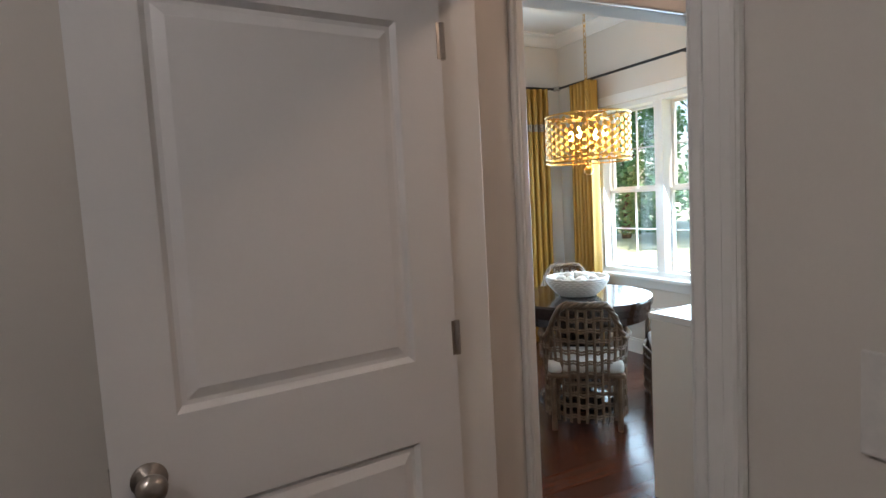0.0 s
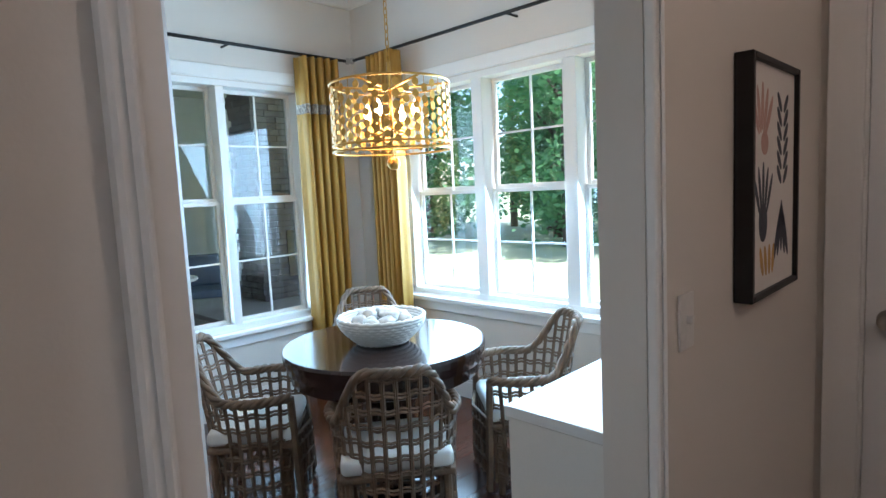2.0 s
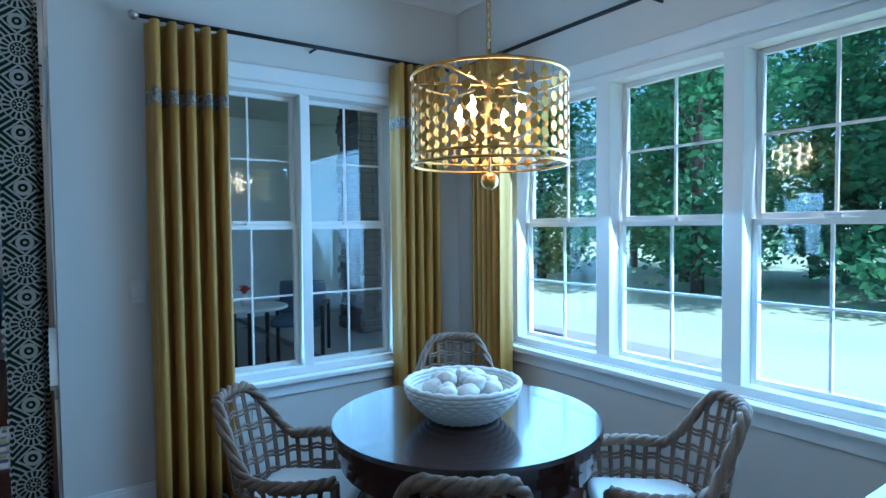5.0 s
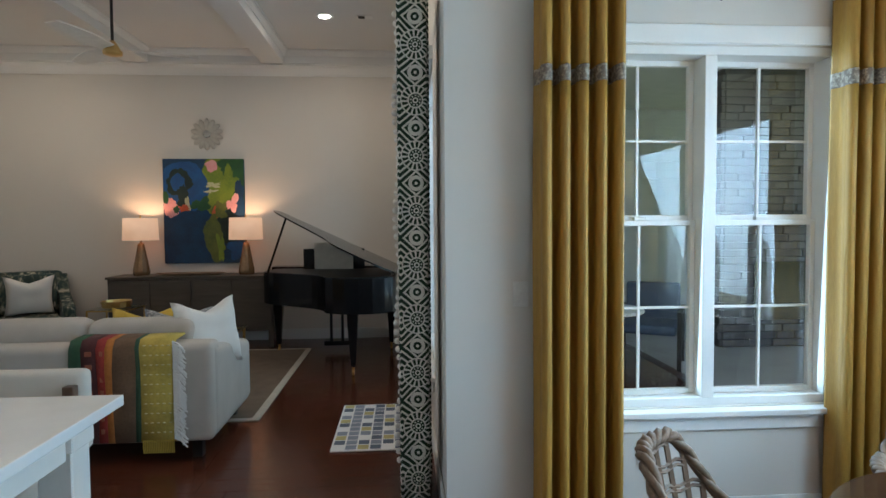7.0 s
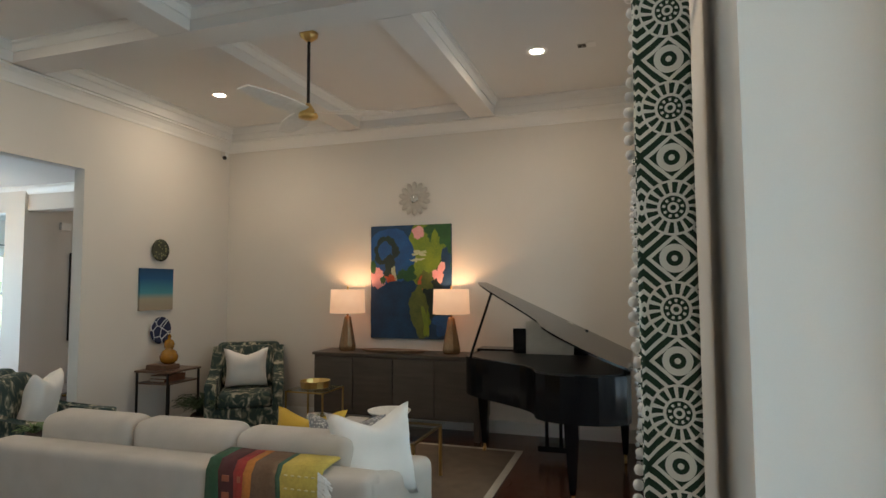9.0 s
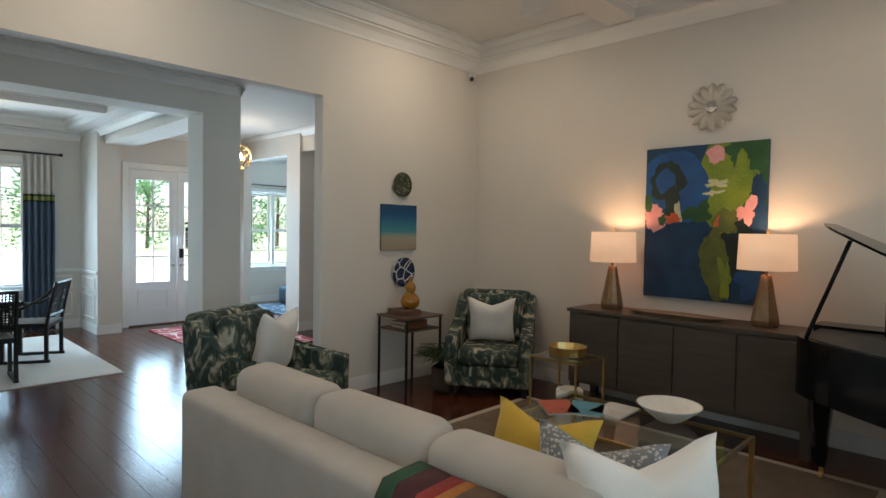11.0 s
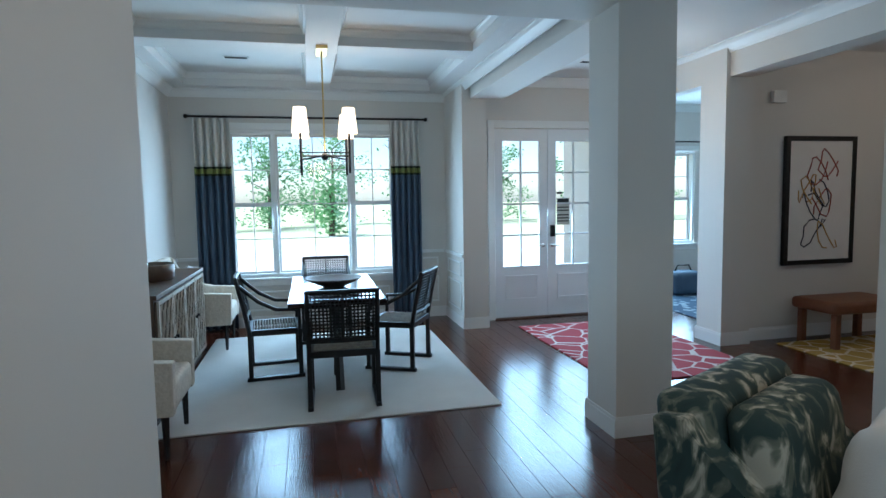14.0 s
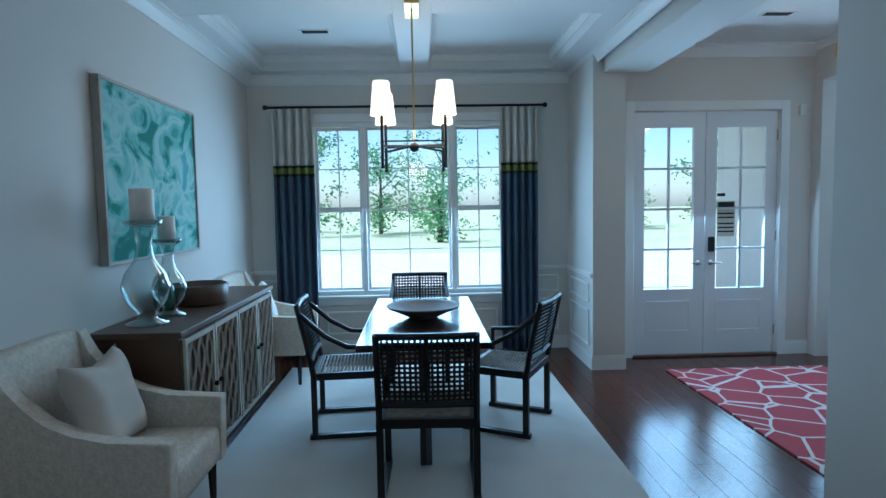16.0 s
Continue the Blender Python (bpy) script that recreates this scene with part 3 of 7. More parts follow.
# coffers
zb = HL - 0.16
strip("ceiling_beams_living", "white coffered ceiling beams", [(-2.99, 2.29, 7.72, 8.0, zb, HL), (-1.3, -1.02, 5.75, 7.72, zb, HL), (-1.3, -1.02, 8.0, 10.64, zb, HL), (0.35, 0.63, 5.75, 7.72, zb, HL), (0.35, 0.63, 8.0, 10.64, zb, HL), (-2.99, 2.29, 10.52, 10.64, zb, HL), (-2.99, -2.86, 5.75, 10.52, zb, HL), (2.16, 2.29, 5.75, 10.52, zb, HL)], CEIL, "ceiling beam")
crown("crown_living", -2.99, 2.29, 5.75, 10.64, zb, 0.13, 0.1)
for i, (x0, x1, y0, y1) in enumerate(((-2.86, -1.3, 8.0, 10.52), (-1.02, 0.35, 8.0, 10.52), (0.63, 2.16, 8.0, 10.52), (-2.86, -1.3, 5.75, 7.72), (-1.02, 0.35, 5.75, 7.72), (0.63, 2.16, 5.75, 7.72))):
    crown("crown_coffer_%d" % (i + 1), x0, x1, y0, y1, HL, 0.07, 0.06)
zd = H - 0.14
strip("ceiling_beams_dining", "white coffered ceiling beams", [(-8.63, -4.8, 6.2, 6.48, zd, H), (-6.75, -6.45, 4.6, 6.2, zd, H), (-6.75, -6.45, 6.48, 7.72, zd, H), (-8.63, -4.8, 7.72, 8.0, zd, H), (-8.63, -8.4, 4.6, 6.2, zd, H), (-8.63, -8.4, 6.48, 7.72, zd, H), (-8.4, -6.75, 4.6, 4.83, zd, H), (-6.45, -4.8, 4.6, 4.83, zd, H)], CEIL, "ceiling beam")
crown("crown_dining", -8.63, -4.8, 4.6, 8.0, zd, 0.1, 0.09)
for i, (x0, x1, y0, y1) in enumerate(((-8.4, -6.75, 4.83, 6.2), (-8.4, -6.75, 6.48, 7.72), (-6.45, -4.8, 4.83, 6.2), (-6.45, -4.8, 6.48, 7.72))):
    crown("crown_coffer_dining_%d" % (i + 1), x0, x1, y0, y1, H, 0.06, 0.05)
crown("crown_foyer", -8.13, -4.42, 8.45, 10.3, H, 0.11, 0.1, (0, 2, 3))
crown("crown_gallery_1", -4.42, -3.12, 4.6, 8.45, H, 0.11, 0.1, (0, 1, 3))
crown("crown_gallery_2", -4.42, -3.12, 8.45, 10.3, H, 0.11, 0.1, (1, 2))
crown("crown_nook", -3.0, 4.69, 2.51, 5.75, H, 0.11, 0.1)
crown("crown_study", -9.8, -6.45, 10.4, 14.0, H, 0.11, 0.1)


def base(name, pieces):
    items = []
    for x0, x1, y0, y1 in pieces:
        items.append((x0, x1, y0, y1, 0, 0.115))
        items.append((x0 + 0.004 * (x1 - x0 < 0.05), x1 - 0.004 * (x1 - x0 < 0.05), y0 + 0.004 * (y1 - y0 < 0.05), y1 - 0.004 * (y1 - y0 < 0.05), 0.115, 0.135))
    return strip(name, "white painted baseboard", items, category="baseboard", bevel=0.0)


base("baseboard_living", [(-2.99, 2.29, 10.624, 10.64), (-2.99, -2.974, 8.53, 10.62), (2.274, 2.29, 5.75, 10.62), (-2.866, -0.85, 5.75, 5.766), (-2.866, -2.85, 5.6, 5.75), (-3.135, -2.985, 8.514, 8.53), (-3.25, -2.866, 5.6, 5.616)])
base("baseboard_nook", [(2.29, 4.69, 5.734, 5.75), (4.674, 4.69, 2.51, 5.73), (2.274, 2.29, 5.734, 5.75)])
base("baseboard_hall", [(2.8, 4.12, 2.389, 2.405), (1.7, 1.87, 2.389, 2.405)])
base("baseboard_dining", [(-8.63, -8.614, 4.6, 7.95), (-8.61, -3.25, 4.6, 4.616), (-8.61, -7.724, 7.934, 7.95), (-7.74, -7.724, 7.95, 8.25), (-8.114, -7.74, 8.25, 8.266), (-3.266, -3.25, 4.6, 5.6)])
base("baseboard_columns", [(-4.816, -4.404, 8.034, 8.05), (-4.816, -4.404, 8.45, 8.466), (-4.816, -4.8, 8.05, 8.45), (-4.42, -4.404, 8.05, 8.45), (-6.596, -6.184, 10.244, 10.26), (-6.2, -6.184, 10.26, 10.6), (-6.596, -6.58, 10.26, 10.6), (-6.3, -6.284, 10.6, 14.0), (-8.13, -8.114, 10.0, 10.26), (-9.8, -9.784, 10.4, 14.0)])
# wainscot
rail = [(-8.63, -8.605, 4.6, 5.12, 0.86, 0.9), (-8.63, -8.605, 7.4, 7.92, 0.86, 0.9), (-8.6, -7.73, 7.925, 7.95, 0.86, 0.9), (-8.6, -3.3, 4.6, 4.625, 0.86, 0.9)]


def frames_along(axis, c, a0, a1, z0, z1, d):
    t = 0.022
    f = (lambda u0, u1, q0, q1: (u0, u1, min(c, c + d), max(c, c + d), q0, q1)) if axis == "x" else (lambda u0, u1, q0, q1: (min(c, c + d), max(c, c + d), u0, u1, q0, q1))
    return [f(a0, a1, z0, z0 + t), f(a0, a1, z1 - t, z1), f(a0, a0 + t, z0 + t, z1 - t), f(a1 - t, a1, z0 + t, z1 - t)]


for a0, a1, z0, z1 in ((4.7, 5.08, 0.62, 0.8), (4.7, 5.08, 0.2, 0.55), (7.44, 7.84, 0.62, 0.8), (7.44, 7.84, 0.2, 0.55), (5.35, 6.2, 0.2, 0.45), (6.32, 7.18, 0.2, 0.45)):
    rail += frames_along("y", -8.63, a0, a1, z0, z1, 0.014)
for a0, a1, z0, z1 in ((-8.5, -7.85, 0.62, 0.8), (-8.5, -7.85, 0.2, 0.55)):
    rail += frames_along("x", 7.95, a0, a1, z0, z1, -0.014)
strip("wainscot", "white chair rail and picture-frame wainscot", rail, category="wainscot", bevel=0.003)
# casings
strip("trim_nook_opening", "white casing round the opening", [(1.875, 1.92, 2.382, 2.405, 0, 2.09), (2.755, 2.79, 2.382, 2.405, 0, 2.09), (1.875, 2.79, 2.382, 2.405, 2.09, 2.165), (1.885, 1.895, 2.374, 2.382, 0, 2.16), (2.77, 2.78, 2.374, 2.382, 0, 2.16), (1.895, 2.77, 2.374, 2.382, 2.145, 2.16)])
strip("trim_hall_door", "white door jamb and casing", [(1.567, 1.69, 2.275, 2.29, 0, 2.05), (1.567, 1.69, 1.48, 1.495, 0, 2.05), (1.567, 1.69, 1.495, 2.275, 2.035, 2.05), (1.549, 1.567, 1.4, 1.476, 0, 2.13), (1.54, 1.549, 1.4, 1.422, 0, 2.13), (1.545, 1.549, 1.45, 1.47, 0, 2.13), (1.549, 1.567, 2.294, 2.37, 0, 2.13), (1.549, 1.567, 1.476, 2.294, 2.05, 2.13), (1.675, 1.695, 1.4, 1.476, 0, 2.13), (1.675, 1.695, 2.294, 2.38, 0, 2.13), (1.675, 1.695, 1.476, 2.294, 2.05, 2.13)])
strip("trim_far_door", "white door casing", [(4.095, 4.12, 2.275, 2.38, 0, 2.13), (4.095, 4.12, 1.42, 1.505, 0, 2.13), (4.095, 4.12, 1.505, 2.275, 2.05, 2.13), (4.12, 4.25, 2.265, 2.28, 0, 2.05), (4.12, 4.25, 1.5, 1.515, 0, 2.05)])
strip("trim_front_door", "white front door casing and frame", [(-8.13, -8.105, 8.38, 8.47, 0, 2.53), (-8.13, -8.105, 9.93, 10.02, 0, 2.53), (-8.13, -8.105, 8.47, 9.93, 2.44, 2.53), (-8.26, -8.13, 8.46, 8.475, 0, 2.44), (-8.26, -8.13, 9.925, 9.94, 0, 2.44)])
strip("trim_threshold", "dark wooden door threshold", [(-8.28, -8.1, 8.46, 9.94, 0.002, 0.02)], SIDEWOOD)

# windows
window("window_1", "x", 5.75, 5.9, [(2.97, 3.53), (3.59, 4.15)], 0.62, 2.26, 1.48, label="white double-hung windows looking on the porch")
window("window_2", "y", 4.69, 4.84, [(3.1, 3.715), (3.805, 4.42), (4.51, 5.14)], 0.76, 2.21, 1.48)
window("window_3", "y", -8.63, -8.78, [(5.265, 5.75), (5.8, 6.7), (6.75, 7.255)], 0.665, 2.395, 1.53, 2, 2, 0.6, "white front windows with grid bars")
window("window_4", "y", -9.8, -9.95, [(11.04, 11.78), (11.86, 12.56)], 0.79, 2.26, 1.5)
window("window_5", "y", 2.29, 2.45, [(6.8, 7.95), (8.03, 9.15)], 0.55, 2.45, 1.5)

# front double doors
for i, (y0, y1, side) in enumerate(((8.477, 9.196, 1), (9.204, 9.923, -1))):
    d = thing("door_%d" % (i + 1), pose(0, 0, 0), "white front door with a divided glass pane", "door", kind="structure")
    g0, g1, q0, q1 = y0 + 0.11, y1 - 0.11, 0.68, 2.28
    x0, x1 = -8.2, -8.155
    part("door_leaf", boxes([(x0, x1, y0, g0, 0.02, 2.43), (x0, x1, g1, y1, 0.02, 2.43), (x0, x1, g0, g1, q1, 2.43), (x0, x1, g0, g1, 0.02, q0)]), DOORW, d)
    part("raised_panel", boxes(frames_along("y", x1, g0 + 0.02, g1 - 0.02, 0.24, 0.56, 0.012)), DOORW, d)
    gl = part("pane", boxes([(x0 + 0.02, x0 + 0.024, g0, g1, q0, q1)]), PANE, d)
    gl.visible_shadow = False
    part("grid_bar", boxes([(x0 + 0.012, x1 - 0.008, (g0 + g1) / 2 - 0.011, (g0 + g1) / 2 + 0.011, q0, q1)] + [(x0 + 0.013, x1 - 0.009, g0, g1, q0 + (q1 - q0) * k / 4 - 0.011, q0 + (q1 - q0) * k / 4 + 0.011) for k in (1, 2, 3)]), DOORW, d)
    ky = y1 - 0.06 if side > 0 else y0 + 0.06
    bm = bmesh.new()
    lathe(bm, [(0.028, 0), (0.026, 0.008), (0.012, 0.012), (0.012, 0.04)], 14, Matrix.Translation((x1, ky, 0.94)) @ Matrix.Rotation(math.pi / 2, 4, "Y"))
    tube(bm, [(x1 + 0.04, ky, 0.94), (x1 + 0.045, ky - side * 0.09, 0.94)], 0.009, 8)
    part("door_handle", bm, NICKEL, d, "nickel lever handle", True)
    for z in (0.25, 1.2, 2.2):
        hy = y0 if side > 0 else y1
        part("hinge", bar((x1 + 0.006, hy, z - 0.05), (x1 + 0.006, hy, z + 0.05), 0.009), NICKEL, d)
    if side < 0:
        part("lock_keypad", boxed(x1, x1 + 0.025, ky - 0.033, ky + 0.033, 1.05, 1.2, bevel=0.008), DARKGLASS, d, "black electronic lock keypad")
        part("notice", boxed(x0 + 0.026, x0 + 0.028, g0 + 0.02, g0 + 0.2, 1.2, 1.55), PAPER, d, "printed paper notice on the glass")
        part("notice_print", boxes([(x0 + 0.0285, x0 + 0.03, g0 + 0.03, g0 + 0.19, z, z + 0.016) for z in (1.24, 1.28, 1.32, 1.38, 1.42)] + [(x0 + 0.0285, x0 + 0.03, g0 + 0.03, g0 + 0.19, 1.48, 1.54)]), BLACKM, d)
        part("sticker", boxed(x0 + 0.026, x0 + 0.028, g0 + 0.02, g0 + 0.1, 1.6, 1.63), BLACKM, d)

# inner doors
two = [(0.12, 0.62, 0.22, 0.86), (0.12, 0.62, 1.07, 1.9)]
wide_two = [(0.125, 0.675, 0.22, 0.86), (0.125, 0.675, 1.07, 1.9)]
d = panel_door("door_3", Matrix.Translation((1.55, 2.262, 0.012)) @ Matrix.Rotation(radians(186), 4, "Z") @ Matrix.Translation((0, 0.02, 0)), 0.8, 2.02, wide_two, "white two-panel inner door standing open", knob_z=0.955)
for z in (0.2, 1.11, 1.865):
    part("hinge", tube(boxes([(0.002, 0.012, 0.0178, 0.0196, z - 0.045, z + 0.045)]), [(-0.004, 0.018, z - 0.045), (-0.004, 0.018, z + 0.045)], 0.008, 8), NICKEL, d, "nickel door hinge")
panel_door("door_4", Matrix.Translation((4.14, 1.517, 0.012)) @ Matrix.Rotation(radians(90), 4, "Z"), 0.745, 2.02, two, "white two-panel inner door, closed")

# ---- planks of the floor ----
def plank_mesh(w, l, z):
    bm = bmesh.new()
    box(bm, 0.0009, l - 0.0009, 0.0009, w - 0.0009, -0.012, z)
    return bm


def wood_floor(name, second, base_c):
    m = bpy.data.materials.new(name)
    m.use_nodes = True
    n, l, b = nodes_of(m)
    tc, mp, info = n.new("ShaderNodeTexCoord"), n.new("ShaderNodeMapping"), n.new("ShaderNodeNewGeometry")
    oi = n.new("ShaderNodeObjectInfo")
    add = n.new("ShaderNodeMath")
    l.new(info.outputs["Random Per Island"], add.inputs[0])
    l.new(oi.outputs["Random"], add.inputs[1])
    fr = n.new("ShaderNodeMath")
    fr.operation = "FRACT"
    l.new(add.outputs[0], fr.inputs[0])
    mp.inputs["Scale"].default_value = (1.2, 14, 1)
    l.new(tc.outputs["Object"], mp.inputs[0])
    off = n.new("ShaderNodeVectorMath")
    l.new(mp.outputs[0], off.inputs[0])
    l.new(fr.outputs[0], off.inputs[1])
    g = n.new("ShaderNodeTexNoise")
    g.inputs["Scale"].default_value, g.inputs["Detail"].default_value, g.inputs["Distortion"].default_value = 3, 6, 0.6
    l.new(off.outputs[0], g.inputs["Vector"])
    mx, mx2 = n.new("ShaderNodeMix"), n.new("ShaderNodeMix")
    mx.data_type = mx2.data_type = "RGBA"
    mx.inputs[6].default_value, mx.inputs[7].default_value = (*base_c, 1), (*second, 1)
    l.new(g.outputs[0], mx.inputs[0])
    l.new(mx.outputs[2], mx2.inputs[6])
    mx2.inputs[7].default_value = (base_c[0] * 0.45, base_c[1] * 0.42, base_c[2] * 0.42, 1)
    l.new(fr.outputs[0], mx2.inputs[0])
    l.new(mx2.outputs[2], b.inputs["Base Color"])
    b.inputs["Roughness"].default_value = 0.17
    w = n.new("ShaderNodeTexNoise")
    w.inputs["Scale"].default_value = 9
    l.new(off.outputs[0], w.inputs["Vector"])
    bp = n.new("ShaderNodeBump")
    bp.inputs["Strength"].default_value, bp.inputs["Distance"].default_value = 0.2, 0.004
    l.new(w.outputs[0], bp.inputs["Height"])
    l.new(bp.outputs[0], b.inputs["Normal"])
    MATS[name] = m
    return m


FLOORW = wood_floor("hardwood_planks", (0.05, 0.015, 0.008), (0.12, 0.036, 0.018))


def lay_floor():
    rng = random.Random(4)
    near, rest, w = [], [], 0.15
    y = 0.0
    while y < 14.0:
        x = -10.0 - rng.random()
        while x < 4.7:
            l = rng.choice((0.7, 0.95, 1.2, 1.5))
            a, b = max(x, -9.95), min(x + l, 4.7)
            if b - a > 0.15:
                (near if (-4.3 < x < 0.2 and 5.7 < y < 8.6) else rest).append((a, y, b - a))
            x += l
        y += w
    bm = bmesh.new()
    verts, faces = [], []
    for x, yy, l in rest:
        k = len(verts)
        x0, x1, y0, y1 = x + 0.0006, x + l - 0.0006, yy + 0.0006, yy + w - 0.0006
        verts += [(x0, y0, -0.012), (x1, y0, -0.012), (x1, y1, -0.012), (x0, y1, -0.012), (x0 + 0.001, y0 + 0.001, 0), (x1 - 0.001, y0 + 0.001, 0), (x1 - 0.001, y1 - 0.001, 0), (x0 + 0.001, y1 - 0.001, 0)]
        faces += [(k + 4, k + 5, k + 6, k + 7), (k, k + 1, k + 5, k + 4), (k + 1, k + 2, k + 6, k + 5), (k + 2, k + 3, k + 7, k + 6), (k + 3, k, k + 4, k + 7)]
    bm.free()
    me = bpy.data.meshes.new("planks")
    me.from_pydata(verts, [], faces)
    me.materials.append(FLOORW)
    o = new("planks", me)
    o.parent = floor_ob
    tagged(o, kind="stuff")
    shared = {}
    for x, yy, l in near:
        k = round(l, 2)
        if k not in shared:
            me = bpy.data.meshes.new("plank")
            b2 = plank_mesh(w, l, 0)
            b2.to_mesh(me)
            b2.free()
            me.materials.append(FLOORW)
            shared[k] = me
        p = new("plank", shared[k])
        p.location = (x, yy, 0)
        p.parent = floor_ob

# ---- lamps of the rooms ----
TX, TY = 3.54, 4.14
bulb("nook_chandelier_light", (TX + 0.1, TY - 0.03, 1.86), 6, r=0.1)
bulb("table_lamp_light_a", (-1.1, 10.38, 1.45), 4.5, r=0.05)
bulb("table_lamp_light_b", (0.16, 10.38, 1.45), 4.5, r=0.05)
for i, (x, y) in enumerate(((1.3, 9.3), (-2.1, 9.35), (-2.1, 6.7), (1.4, 6.7))):
    area("recessed_light_%d" % i, (x, y, HL - 0.02), (x, y, 0), 0.11, 0.11, 5, (1.0, 0.8, 0.58))
# Hall, closet, kitchen and stair lamps are unseen, added to light their rooms.
bulb("hall_light", (2.6, 0.9, 2.75), HALL, (1.0, 0.72, 0.53), 0.12)
bulb("closet_fill_light", (-0.2, 0.7, 2.75), CLOSET, (1.0, 0.95, 0.93), 0.12)
bulb("kitchen_light", (0.2, 4.2, 2.85), 4.5, (1.0, 0.82, 0.62), 0.12)
bulb("kitchen_light", (-1.8, 3.8, 2.85), 3, (1.0, 0.82, 0.62), 0.12)
bulb("foyer_lantern_light", (-6.3, 9.3, 2.5), 5, (1.0, 0.75, 0.5), 0.08)
bulb("dining_chandelier_light", (-6.6, 6.34, 2.05), 5, (1.0, 0.75, 0.5), 0.15)
bulb("stair_hall_fill_light", (-4.6, 12.2, 2.8), 6, (1.0, 0.8, 0.6), 0.12)


def ceiling_can(x, y, z):
    c = thing("recessed_light", pose(x, y, z), "round white recessed ceiling light, lit", "recessed light", "recessed ceiling lights")
    part("trim_ring", turned([(0.062, 0.0), (0.062, -0.006), (0.092, -0.008), (0.095, 0.0)]), TRIM, c, smooth=True)
    part("lens", turned([(0.06, -0.001), (0.055, -0.006), (0.0001, -0.007)]), CANGLOW, c, "glowing lens")


for x, y in ((1.3, 9.3), (-2.1, 9.35), (-2.1, 6.7), (1.4, 6.7)):
    ceiling_can(x, y, HL)
# Unseen cans, added to go with the hall, closet, kitchen and stair lamps.
for x, y in ((0.2, 4.2), (-1.8, 3.8), (2.6, 0.9), (-0.2, 0.7), (-4.6, 12.2)):
    ceiling_can(x, y, H)

# ---- the breakfast nook ----
tb = thing("round_table", pose(TX, TY, 0), "round dark espresso wooden pedestal dining table", "table")
part("tabletop", turned([(0.47, 0.655), (0.485, 0.662), (0.49, 0.70), (0.5, 0.705), (0.503, 0.735), (0.497, 0.75), (0.0001, 0.75)], 64), ESPRESSO, tb, smooth=False)
part("apron", turned([(0.46, 0.60), (0.468, 0.605), (0.468, 0.655), (0.46, 0.656)], 48), ESPRESSO, tb)
part("pedestal", turned([(0.3, 0), (0.3, 0.03), (0.24, 0.06), (0.13, 0.1), (0.11, 0.2), (0.14, 0.45), (0.2, 0.58), (0.3, 0.605)], 32), ESPRESSO, tb, smooth=True)

bowl = thing("woven_bowl", pose(TX - 0.02, TY - 0.01, 0.75), "white woven basket bowl on the round table", "bowl")
bm = bmesh.new()
for k in range(9):
    f = k / 8
    r = 0.125 + 0.085 * math.sin(f * math.pi / 2)
    pts = [(r * math.cos(a), r * math.sin(a), 0.016 + f * 0.115 + 0.003 * math.sin(a * 26 + k * math.pi)) for a in [2 * math.pi * i / 78 for i in range(78)]]
    part("woven_coil", tube(bmesh.new(), pts, 0.011, 6, True), CERAM, bowl, smooth=True)
lathe(bm, [(0.0001, 0.006), (0.125, 0.006), (0.2, 0.1), (0.204, 0.125), (0.196, 0.1), (0.12, 0.018), (0.0001, 0.018)], 40)
part("basket", bm, CERAM, bowl, smooth=True)
rng = random.Random(3)
for k in range(13):
    a, r = k * 2.4, 0.03 + 0.1 * math.sqrt(k / 13)
    bm = bmesh.new()
    s = rng.uniform(0.032, 0.05)
    bmesh.ops.create_icosphere(bm, subdivisions=3, radius=s)
    for v in bm.verts:
        v.co *= 1 + 0.22 * noise.noise(v.co * 45 + Vector((k, 0, 0)))
        v.co.z *= 0.8
    o = part("seashell", bm, CERAM, None, smooth=True)
    o.matrix_world = pose(TX - 0.02 + r * math.cos(a), TY - 0.01 + r * math.sin(a), 0.75 + 0.115 + 0.02 * (k < 4), rng.uniform(0, 60), 0, a * 57)
    tagged(o, "white bleached shell ball heaped in the bowl", "shell", "shells in the bowl")


